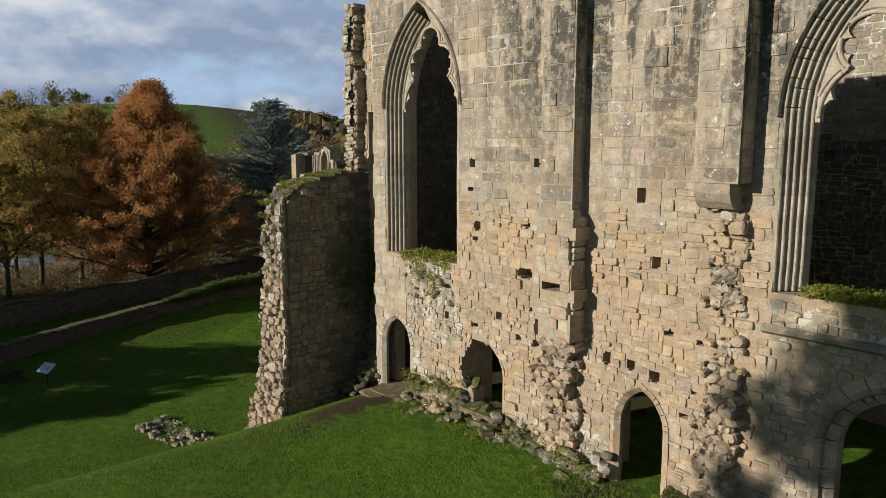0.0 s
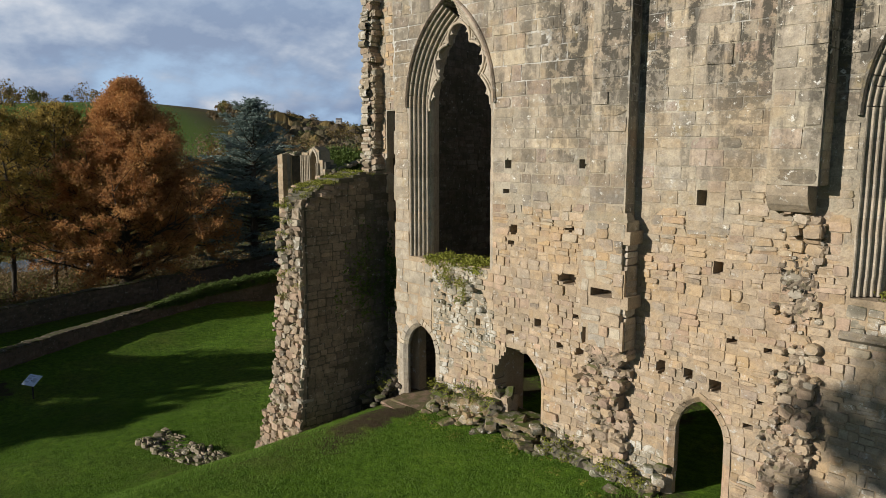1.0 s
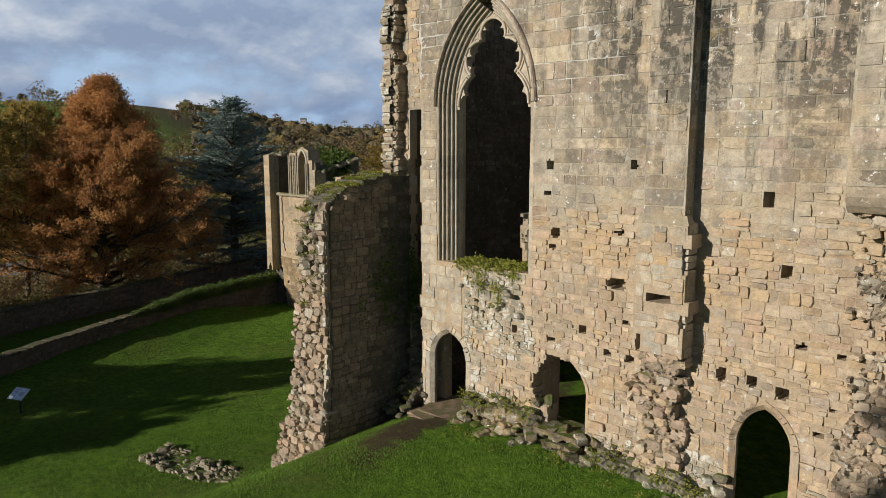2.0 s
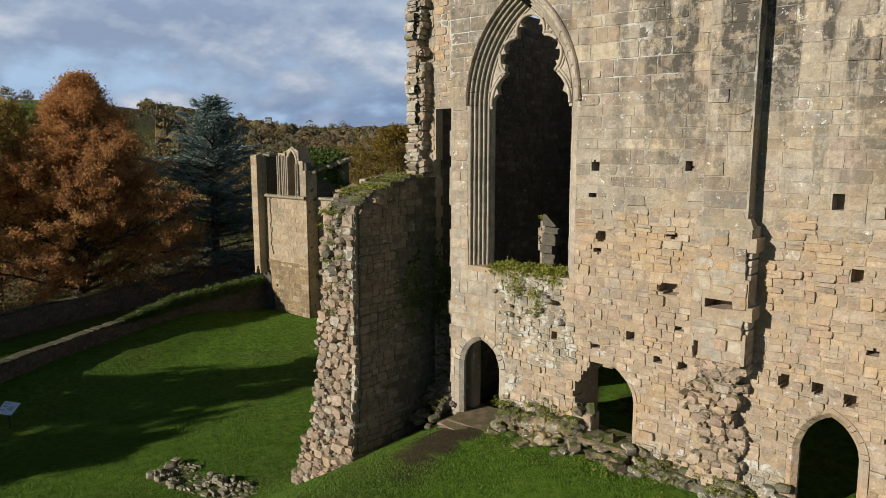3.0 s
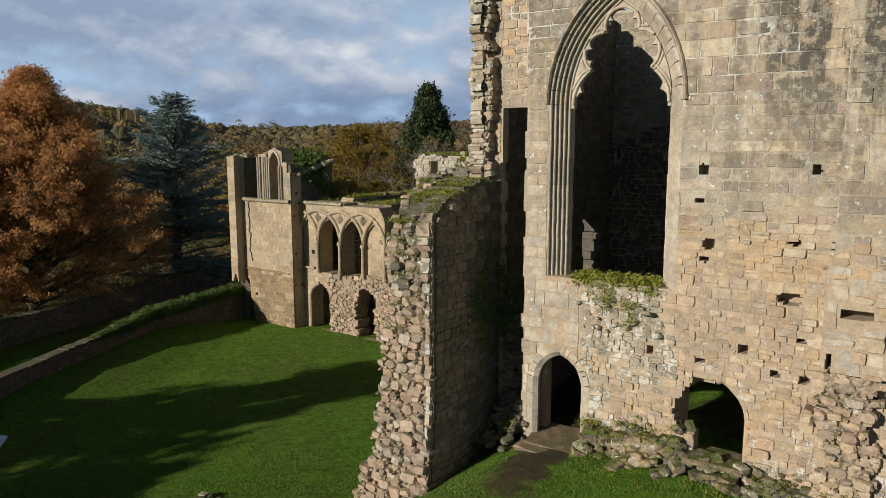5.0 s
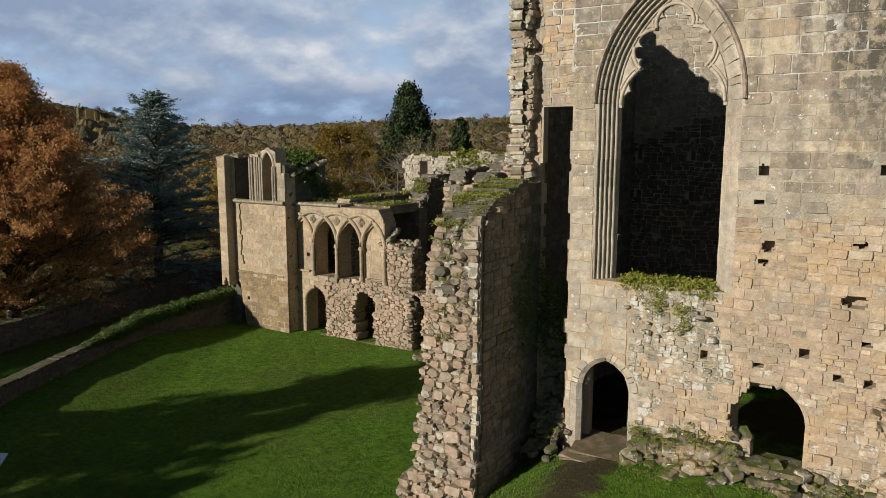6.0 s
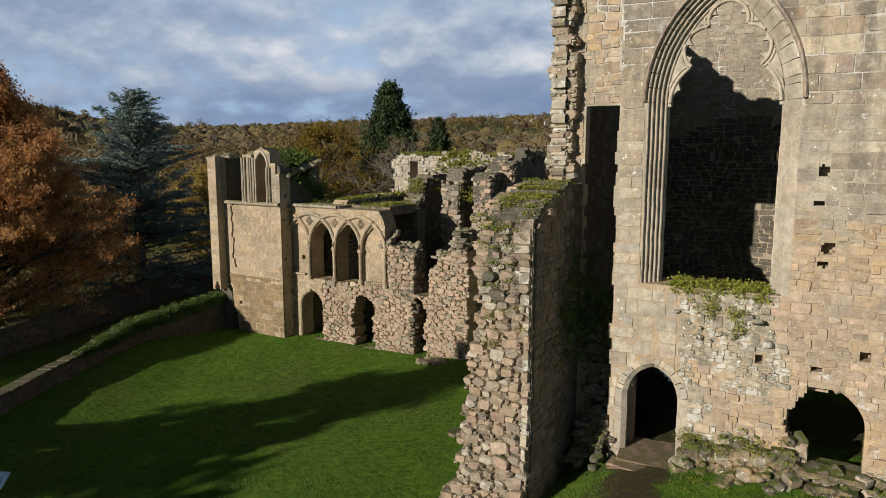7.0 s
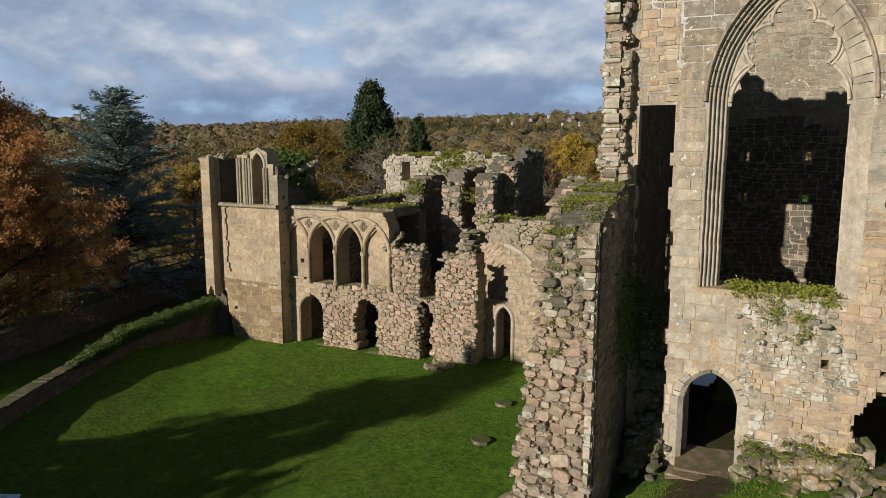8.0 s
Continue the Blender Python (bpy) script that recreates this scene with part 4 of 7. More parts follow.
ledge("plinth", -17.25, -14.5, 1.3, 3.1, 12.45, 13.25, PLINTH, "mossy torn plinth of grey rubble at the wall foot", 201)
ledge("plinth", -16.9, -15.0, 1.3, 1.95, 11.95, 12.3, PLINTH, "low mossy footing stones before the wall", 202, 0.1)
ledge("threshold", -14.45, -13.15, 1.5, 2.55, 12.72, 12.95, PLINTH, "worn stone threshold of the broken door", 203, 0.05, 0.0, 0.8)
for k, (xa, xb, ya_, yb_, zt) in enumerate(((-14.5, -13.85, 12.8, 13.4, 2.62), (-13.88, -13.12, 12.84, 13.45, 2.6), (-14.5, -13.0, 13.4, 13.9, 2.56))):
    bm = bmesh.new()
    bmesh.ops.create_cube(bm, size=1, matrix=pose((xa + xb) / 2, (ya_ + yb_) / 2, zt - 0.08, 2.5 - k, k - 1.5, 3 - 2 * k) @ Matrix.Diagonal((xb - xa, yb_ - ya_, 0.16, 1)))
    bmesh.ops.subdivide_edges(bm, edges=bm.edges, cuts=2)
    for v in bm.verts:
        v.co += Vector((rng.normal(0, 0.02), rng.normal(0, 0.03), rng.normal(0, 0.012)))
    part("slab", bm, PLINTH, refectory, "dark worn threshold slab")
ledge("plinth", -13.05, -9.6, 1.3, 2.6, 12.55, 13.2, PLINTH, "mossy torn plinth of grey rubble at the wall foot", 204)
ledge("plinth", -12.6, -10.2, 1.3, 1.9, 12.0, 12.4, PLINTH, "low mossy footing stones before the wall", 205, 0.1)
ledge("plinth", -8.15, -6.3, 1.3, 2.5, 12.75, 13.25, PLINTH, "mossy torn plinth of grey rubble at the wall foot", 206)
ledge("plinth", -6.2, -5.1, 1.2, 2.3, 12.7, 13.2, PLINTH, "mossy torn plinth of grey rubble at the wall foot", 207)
for k, (cx, cy, cz, lx, ly) in enumerate(((-18.0, 13.35, 1.95, 1.5, 1.5), (-18.05, 12.45, 1.87, 1.6, 0.5))):
    bm = bmesh.new()
    bmesh.ops.create_cube(bm, size=1, matrix=pose(cx, cy, cz, 3, 1, 4 - 9 * k) @ Matrix.Diagonal((lx, ly, 0.16, 1)))
    bmesh.ops.subdivide_edges(bm, edges=bm.edges, cuts=3)
    for v in bm.verts:
        v.co += Vector((rng.normal(0, 0.018), rng.normal(0, 0.025), rng.normal(0, 0.012)))
    part("threshold", bm, DOORSTEP, refectory, "worn reddish stone doorstep")


def torn_strip(x0, x1, z0, z1, d0, d1, label, seed, mats, rag=0.12):
    """A scar of broken core standing d0 (foot) to d1 (head) metres out of the wall."""
    body = None
    n = max(1, int(round((z1 - z0) / 0.55)))
    for k in range(n):
        za, zb = z0 + (z1 - z0) * k / n, z0 + (z1 - z0) * (k + 1) / n
        d = max(0.05, d0 + (d1 - d0) * (k + 0.5) / n + 0.07 * math.sin(k * 2.7 + seed))
        sh = 0.12 * math.sin(k * 1.9 + seed * 0.7)
        solid = lambda x, z: (x > x0 + sh + blocky(z, seed, 0.14, rag)) & (x < x1 + sh * 0.6 + blocky(z, seed + 1, 0.14, rag)) & (z >= za) & (z < zb + 0.02)
        ob = core_mesh("buttress_scar", FM, solid, x0 - 0.4, x1 + 0.4, za, zb, -d + 0.05, 0.02, TORN, refectory if body is None else body, 0.07, label if body is None else "", 0.035)
        body = body or ob
        mm = Masonry(FM)
        lay(mm, solid, x0 - 0.4, x1 + 0.4, za, zb, "cobble", ROUGH, (0.11, 0.26), (0.14, 0.40), -0.02, d, 0.05, d + 0.12, 0.06, lambda x, z: mats[int(rng.integers(len(mats)))])
        mm.build(body, 40, lambda x, z: True)
    return body


torn_strip(-11.65, -10.6, 2.2, 5.35, 0.14, 0.36, "torn rubble where the buttress broke away", 151, (RUBBLE, RUBBLE, ROUGH, FARCORE), 0.16)
torn_strip(-7.2, -6.7, 5.6, 8.85, 0.07, 0.11, "torn rubble where the upper buttress broke away", 171, (RUBBLE, RUBBLE, QUOIN), 0.2)
torn_strip(-7.3, -6.55, 2.0, 5.5, 0.34, 0.24, "worn torn foot of a broken buttress", 161, (RUBBLE, RUBBLE, ROUGH, QUOIN), 0.1)
bm = bmesh.new()      # the corbelled end of the broken upper buttress
prof_ = ((12.9, 9.27), (12.9, 9.05), (12.98, 8.88), (13.12, 8.74), (13.5, 8.7), (13.5, 9.27))
va = [[bm.verts.new((xx, yy, zz)) for yy, zz in prof_] for xx in (-7.54, -6.78)]
for k in range(6):
    bm.faces.new((va[0][k], va[0][(k + 1) % 6], va[1][(k + 1) % 6], va[1][k]))
for ring in va:
    bm.faces.new(ring)
bmesh.ops.recalc_face_normals(bm, faces=bm.faces)
bmesh.ops.bevel(bm, geom=bm.edges, offset=0.03, segments=2)
part("corbel", bm, QUOIN, refectory, "rounded corbel stone under the broken buttress")
# corner rubble in the stone darkened for shade
rubble_heap("door_side_rubble", [(-19.75, -19.0, 13.1, 13.65, 2.0, 4.6, 0.9), (-19.9, -19.1, 12.2, 13.3, 1.7, 2.5, 1.0)], 110, SHADE_DARK, refectory, (0.16, 0.36), "toothed mossy rubble beside the first door", 12)
rubble_heap("door_side_rubble", [(-14.85, -14.42, 13.15, 13.55, 2.0, 2.9, 1.0)], 36, ROUGH, refectory, (0.1, 0.24), "ragged rubble of the broken door jamb", 15)
ledge("sill_rubble", -17.4, -15.25, 5.3, 6.45, 13.12, 13.3, PALE, "bulging lichened rubble below the broken window sill", 208, 0.1, 0.8, 0.6)
rubble_heap("sill_rubble", [(-17.5, -15.3, 13.0, 13.6, 5.9, 6.6, 1.2)], 26, PALE, refectory, (0.12, 0.26), "bulging rubble below the broken window sill", 8)

# ---- door arches
def door_arch(D, wid, parent_, mat=MOULD, depth=0.5, z0=None, proud=0.02, label="", chamfer=0.1, part_of=(0.0, 1.0)):
    path = arch_path(D[0], D[1] - 0.02, D[3], D[4] - 0.02, 10, D[2] if z0 is None else z0)
    prof = [(wid, 0.02), (wid, -proud), (chamfer + 0.02, -proud), (0.0, chamfer - proud), (0.0, depth)]
    P = np.array(path)
    # voussoirs: short lengths of the moulding, each a stone of its own
    ob = empty("door_arch")
    ob.parent = parent_
    tagged(ob, label)
    P = P[int(part_of[0] * len(P)):int(math.ceil(part_of[1] * len(P)))]
    i = 0
    while i < len(P) - 1:
        j = min(i + (2 if rng.random() < 0.6 else 1), len(P) - 1)
        seg = P[i:j + 1].copy()
        if j < len(P) - 1:
            seg[-1] = seg[-1] * 0.99 + seg[-2] * 0.01
        s = rng.normal(0, 0.004)
        V, F = sweep("v", seg, [(n + s, d + s) for n, d in prof], mat, None)
        k = len(prof)
        m = len(seg) - 1
        F = [tuple(f) for f in F] + [tuple(range(k)), tuple(reversed(range(m * k, m * k + k)))]
        mesh_ob("voussoir", to_world(V, FM), F, mat, ob)
        i = j
    return ob


door_arch(D1, 0.28, refectory, QUOIN, 0.17, label="pointed chamfered stone doorway")
door_arch(D3, 0.20, refectory, RUBBLE, 0.2, label="pointed chamfered stone doorway")
door_arch((D2[0], D2[1], 2.0, D2[3], D2[4]), 0.10, refectory, RUBBLE, 0.6, proud=0.012, chamfer=0.03, part_of=(0.48, 1.0), label="broken pointed doorway without its dressed stones")
door_arch(D4, 0.34, refectory, ASHLAR, 0.6, label="wide weathered arch of two orders")
door_arch((D4[0], D4[1] - 0.2, D4[2], D4[3], D4[4] - 0.22), 0.2, refectory, ASHLAR, 0.5, proud=-0.12, label="inner order of the wide arch")

# string course below the second window
V, F = sweep("s", [(-6.2 + 0.6 * i, 6.45) for i in range(15)], [(0.10, 0.03), (0.10, -0.05), (0.03, -0.13), (-0.03, -0.13), (-0.10, -0.02), (-0.1, 0.03)], ASHLAR, None)
mesh_ob("string_course", to_world(V, FM), F, ASHLAR, refectory, "moulded grey string course")


# ---- great windows
def great_window(W, label, worn_right=False):
    cx, hw, sill, spring, apex = W
    win = tagged(empty("window"), label)
    win.parent = refectory
    # splayed jamb of rolls and hollows, from the face inward
    prof = [(0.47, 0.03), (0.46, 0.0)]
    for q in range(5):
        n0, d0 = 0.44 - 0.086 * q, 0.015 + 0.095 * q
        for a in range(7):           # a roll
            th = math.pi * (1.15 - a / 6 * 1.5)
            prof.append((n0 - 0.033 - 0.033 * math.cos(math.pi - th), d0 + 0.02 - 0.036 * math.sin(th)))
        prof.append((n0 - 0.052, d0 + 0.09))      # a deep hollow behind it
        prof.append((n0 - 0.072, d0 + 0.098))
    prof += [(0.012, 0.50), (0.0, 0.52), (0.0, 0.62), (0.06, 0.66), (0.46, 1.27)]
    smooth_prof = [(0.47, 0.03), (0.46, 0.0), (0.36, -0.004), (0.33, 0.03), (0.27, 0.10), (0.19, 0.22), (0.12, 0.33), (0.05, 0.42), (0.03, 0.45), (0.0, 0.47), (0.0, 0.62), (0.06, 0.66), (0.46, 1.27)]
    path = arch_path(cx, hw, spring, apex, 18, sill)
    P = np.array(path)
    i = 0
    full = prof
    while i < len(P) - 1:
        j = min(i + int(rng.integers(1, 3)), len(P) - 1)
        prof = smooth_prof if worn_right and P[i][0] > cx + 0.15 else full
        seg = P[i:j + 1].copy()
        s = rng.normal(0, 0.0035)
        if j < len(P) - 1:
            seg[-1] = seg[-1] * 0.996 + seg[-2] * 0.004
        V, F = sweep("j", seg, [(n + s, d + s * 0.6) for n, d in prof], MOULD, None)
        mesh_ob("moulded_stone", to_world(V, FM), F, MOULD, win)
        i = j
    # hood mould over the arch
    hp = arch_path(cx, hw + 0.47, spring + 0.02, apex + 0.56, 18)
    V, F = sweep("h", hp, [(0.07, 0.03), (0.07, -0.05), (0.04, -0.10), (0.0, -0.11), (-0.03, -0.06), (-0.03, 0.03)], ASHLAR, None)
    mesh_ob("hood_mould", to_world(V, FM), F, ASHLAR, win, "dark lichened hood mould")
    return win


win_1 = great_window(W1, "tall pointed window, its tracery broken to cusped stumps", True)
win_2 = great_window(W2, "tall pointed window with broken tracery")


def tracery(W, win, broken):
    """What is left of the tracery inside the arch: cusped ribs round empty foils, with sunk spandrels."""
    cx, hw, sill, spring, apex = W
    foils = [(0.0, 1.9, 0.42, (0.5, 2.64)), (-0.45, 1.25, 0.5, (2.75, 3.6)), (0.45, 1.25, 0.5, (0.39, -0.46)), (-0.25, 0.0, 0.98, (2.76,)), (0.25, 0.0, 0.98, (0.38,))]
    if broken:
        foils = [f for f in foils if f[0] < 0]

    def void(x, z):
        u, v = x - cx, z - spring
        ok = (np.abs(u) < 0.5) & (v < 1.7) | (np.abs(u) < 0.9) & (v < 0.7) | (np.abs(u) < 0.16) & (v < 1.9)
        for fu, fv, fr, cusps in foils:
            a = np.arctan2(v - fv, u - fu)
            rr = np.full_like(u, fr)
            for a0 in cusps:
                da = np.abs((a - a0 + math.pi) % (2 * math.pi) - math.pi)
                rr = rr - 0.15 * np.clip(1 - da / 0.30, 0, 1) ** 2
            ok |= ((u - fu) ** 2 + (v - fv) ** 2 < rr * rr) & ((v < 0.86) if fr > 0.8 else True)
        if broken:
            ok |= (u > -0.2) & (v < 2.6 - 0.5 * u)
        return ok

    def inside(x, z):
        return in_arch(x, z, cx, hw + 0.02, spring - 0.5, spring, apex + 0.02)

    core_mesh("tracery_plate", FM, lambda x, z: inside(x, z) & ~void(x, z), cx - hw - 0.05, cx + hw + 0.05, spring - 0.1, apex + 0.05, 0.42, 0.58, MOULD, win, 0.022, "broken tracery with cusps")
    for fu, fv, fr, cusps in foils:
        for off, rr, dep in ((0.02, 0.042, 0.40), (0.105, 0.03, 0.41)):
            th = np.linspace(-math.pi / 2, 1.5 * math.pi, 73)
            R = fr + off
            px, pz = cx + fu + R * np.cos(th), spring + fv + R * np.sin(th)
            qx, qz = cx + fu + (fr + 0.05) * np.cos(th), spring + fv + (fr + 0.05) * np.sin(th)
            keep = inside(px, pz) & ~void(qx, qz) & (pz > spring - 0.05)
            if fr > 0.8:
                keep &= (np.abs(px - cx) > 0.84) & (np.sign(px - cx) == np.sign(fu))
            run = []
            for k in range(74):
                if k < 73 and keep[k]:
                    run.append((px[k], pz[k]))
                else:
                    if len(run) > 4:
                        prof = [(rr * math.cos(a), dep + rr * math.sin(a)) for a in np.linspace(0, 2 * math.pi, 8)]
                        V, F = sweep("c", run, prof, MOULD, None)
                        mesh_ob("cusped_rib", to_world(V, FM), F, MOULD, win, smooth=True)
                    run = []


tracery(W1, win_1, False)
tracery(W2, win_2, True)

# ---- wall left of the window, set back, with a narrow light
SM = pose(0, 13.68, 0)


def side_solid(x, z):
    ok = (x > left_edge(z)) & (x < -18.6) & (z < wall_top(x) - 0.1)
    ok &= ~((x > -20.16 + blocky(z, 51, 0.3, 0.05)) & (x < -19.28 + blocky(z, 52, 0.3, 0.05)) & (z > 5.9) & (z < 11.05))
    return ok


side = core_mesh("side_wall", SM, side_solid, -21.2, -18.6, -1.0, 15.0, -0.004, 0.3, CORE, refectory, 0.08, "set-back rubble wall with a narrow tall light")
m3 = Masonry(SM)
lay(m3, side_solid, -21.2, -18.9, 1.0, 15.0, "rubble", RUBBLE, (0.13, 0.3), (0.18, 0.5), 0.006, 0.014, 0.014, 0.2, 0.0, lambda x, z: RUBBLE if rng.random() < 0.6 else ASHLAR)
m3.build(side, 300, lambda x, z: z > 4.0)


# upper scar of the cross wall, climbing the corner
def scar_solid(x, z):
    return (x > -20.98 + blocky(z, 61, 0.27, 0.10) + 0.05 * np.sin(z * 3.1)) & (x < -20.42 + blocky(z, 62, 0.23, 0.11) + 0.06 * np.sin(z * 2.3)) & (z > 8.6) & (z < 14.6)


SCM = pose(0, 13.38, 0)
scar = core_mesh("corner_scar", SCM, scar_solid, -21.3, -19.8, 8.6, 14.6, 0.02, 0.42, TORN, refectory, 0.09, "ragged broken corner with toothed stones", 0.03)
m4 = Masonry(SCM)
mixed = lambda x, z: (ROUGH, PALE, QUOIN, ASHLAR)[int(rng.integers(4))]
lay(m4, scar_solid, -21.3, -19.8, 8.6, 14.6, "cobble", ROUGH, (0.11, 0.27), (0.14, 0.42), -0.02, 0.04, 0.03, 0.36, 0.0, mixed)
m4.build(scar, 300, lambda x, z: True)
ML = pose(-20.95, 14.2, 0, 0, 0, -90)
m5 = Masonry(ML)
lay(m5, lambda x, z: (z > 8.6) & (z < 14.4) & (x > 0), 0, 0.85, 8.6, 14.4, "cobble", ROUGH, (0.12, 0.27), (0.16, 0.42), -0.02, 0.04, 0.04, 0.4, 0.0, mixed)
m5.build(scar)
# ---- the projecting stub of the cross wall
def stub_top(y):
    return 9.05 - 0.2 * np.clip(12.6 - y, 0, 2) - 0.9 * np.clip(11.0 - y, 0, 1) + blocky(y, 71, 0.28, 0.06)


STUB_X0, STUB_X1 = -21.5, -20.2
R90 = pose(STUB_X1, 0, 0, 0, 0, 90)


def stub_r_solid(x, z):     # x runs along +Y
    return (x > 10.5 - 0.13 * np.clip(3.2 - z, 0, 3.6) + blocky(z, 72, 0.26, 0.05)) & (x < 13.75) & (z < stub_top(x))


stub = core_mesh("cross_wall_stub", R90, stub_r_solid, 9.0, 13.75, -1.5, 9.4, 0.0, 1.25, SHADE_DARK, refectory, 0.09, "projecting stub of a demolished cross wall, mossy on top")
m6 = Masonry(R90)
# the flank's shade is in the stone colour, darkest near the inner corner
lay(m6, stub_r_solid, 9.0, 13.75, 0.0, 9.3, "rubble", RUBBLE, (0.17, 0.27), (0.2, 0.5), 0.010, 0.008, 0.010, 0.14, 0.0, lambda x, z: FLANK if x < 12.3 + 0.4 * math.sin(z * 1.7) + rng.normal(0, 0.25) else SHADE_DARK)
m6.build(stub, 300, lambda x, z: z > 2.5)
L90 = pose(STUB_X0, 0, 0, 0, 0, -90)
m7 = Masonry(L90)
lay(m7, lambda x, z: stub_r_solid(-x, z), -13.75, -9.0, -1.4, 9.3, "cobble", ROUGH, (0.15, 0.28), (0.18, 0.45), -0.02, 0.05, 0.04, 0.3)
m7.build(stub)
# its torn end, wider at the foot
EM = pose(0, 10.42, 0)


def end_solid(x, z):
    left = STUB_X0 - 0.05 - 0.14 * np.clip(6.5 - z, 0, 3.5) - 0.08 * np.clip(3.0 - z, 0, 4.5) - 0.16 * np.clip(1.9 - z, 0, 2.2)
    return (x > left + blocky(z, 73, 0.25, 0.14)) & (x < STUB_X1 - 0.02) & (z < 8.25 - 1.15 * np.clip(-20.7 - x, 0, 1) + blocky(x, 74, 0.26, 0.15))


def end_edge(x, z):     # squared blocks that remain of the flank's corner
    return end_solid(x, z) & (x > STUB_X1 - 0.3 - 0.3 * (z > 7.2) + blocky(z, 75, 0.3, 0.12)) & (z > 2.2)


foot_out = lambda x, z: 0.13 * np.clip(3.2 - np.asarray(z), 0, 3.6)
core_mesh("stub_core", EM, end_solid, -23.4, -19.9, -1.5, 8.8, 0.0, 0.9, TORN, stub, 0.11, "", 0.03, foot_out)
m8 = Masonry(EM)
lay(m8, end_edge, -21.2, -19.8, 2.2, 8.9, "rubble", QUOIN, (0.24, 0.40), (0.28, 0.5), 0.012, 0.07, 0.025, 0.5, 0.08, lambda x, z: (QUOIN, PALE, ROUGH)[int(rng.integers(3))], 0.0, foot_out)
lay(m8, lambda x, z: end_solid(x, z) & ~end_edge(x, z), -23.4, -19.8, -1.3, 8.9, "cobble", ROUGH, (0.13, 0.27), (0.16, 0.46), -0.03, 0.09, 0.045, 0.45, 0.03, lambda x, z: ROUGH if rng.random() < 0.5 else ((FARCORE, FARCORE, ROUGH, QUOIN)[int(rng.integers(4))] if z < 6.3 else (PALE, SHADE_DARK)[int(rng.integers(2))]), 0.0, foot_out)
m8.build(stub, 300, lambda x, z: z > 0.5, "stone")
rubble_heap("stub_footing", [(-22.7, -20.2, 9.75, 10.55, -1.4, 1.2, 1.2)], 120, ROUGH, stub, (0.18, 0.42), "collapsed footing of brown rubble", 9)
rubble_heap("stub_footing", [(-22.9, -20.5, 9.55, 10.5, -1.4, 0.4, 1.0)], 90, PLINTH, stub, (0.2, 0.46), "mossy footing stones", 19)

rubble_heap("loose_rubble", [(-21.5, -20.25, 11.3, 13.2, 8.55, 9.0, 1.0), (-21.5, -20.25, 10.9, 11.5, 8.3, 8.75, 1.0), (-21.2, -20.25, 10.4, 11.0, 7.9, 8.4, 1.0), (-21.7, -20.8, 10.45, 11.0, 7.0, 7.9, 1.0), (-21.5, -20.25, 10.6, 12.9, 8.35, 8.95, 1.0)], 240, ROUGH, stub, (0.16, 0.42), "loose mossy stones along the broken top", 10)

# ---- the far long wall and the ends of the hall
BM_ = pose(0, 22.1, 0)


def back_solid(x, z):
    # low arch added so that the floor water mirrors the sky
    ok = (z < 15.1 + blocky(x, 81, 0.7, 0.2)) & (x > -21.2) & ~in_arch(x, z, -19.35, 0.7, 0.0, 2.45, 3.0)
    for bx in np.arange(-20.1, 3, 1.92):
        for bz in (8.22, 9.66):
            ok &= ~((np.abs(x - bx) < 0.12) & (np.abs(z - bz) < 0.12))
    return ok


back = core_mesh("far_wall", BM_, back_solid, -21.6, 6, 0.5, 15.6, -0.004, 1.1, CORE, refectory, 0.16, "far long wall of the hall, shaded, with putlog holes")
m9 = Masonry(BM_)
# stones below about 10.6 m are darkened in place of shade
lay(m9, lambda x, z: back_solid(x, z) & (z > 3.0) & ((x < -10.5) | ((x > -9.5) & (x < 1.5))), -21.6, 1.6, 3.0, 15.5, "rubble", ASHLAR, (0.13, 0.24), (0.16, 0.5), 0.006, 0.010, 0.008, 0.14, 0.0, lambda x, z: SHADE_DARK if z < 10.6 + 0.5 * math.sin(x) and rng.random() < 0.97 else FARGREY)
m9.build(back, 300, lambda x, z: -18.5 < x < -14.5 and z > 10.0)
EL = pose(-20.35, 0, 0, 0, 0, 90)


def west_solid(x, z):
    ok = (z < 14.4 + blocky(x, 83, 0.6, 0.2)) & (x > 13.9) & (x < 22.2)
    ok &= ~((x > 19.7 + blocky(z, 84, 0.3, 0.1)) & (x < 21.15 + blocky(z, 85, 0.25, 0.12)) & (z > 5.3) & (z < 7.35))
    return ok


# end wall in stone darkened to read as unlit
west = core_mesh("end_wall", EL, west_solid, 13.9, 22.2, 0.5, 14.6, 0.0, 0.8, SHADE_DARK, refectory, 0.15, "end wall of the hall with a ragged opening")
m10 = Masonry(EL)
lay(m10, west_solid, 13.9, 22.2, 1.0, 14.3, "rubble", SHADE_DARK, (0.17, 0.27), (0.22, 0.6), 0.014, 0.008, 0.01, 0.14)
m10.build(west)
ER = pose(5.0, 0, 0, 0, 0, -90)
core_mesh("end_wall", ER, lambda x, z: z < 14.5, -22.2, -14.0, 0.5, 14.5, 0.0, 1.0, CORE, refectory, 0.5, "plain end wall closing the hall")

# ------------------------------------------------------------------ the far range
RY = 27.3
far_range = tagged(empty("ruined_range"), "ruined stone range with blind arcade, corner tower and broken walls", "ruin")
RM = pose(0, RY, 0)


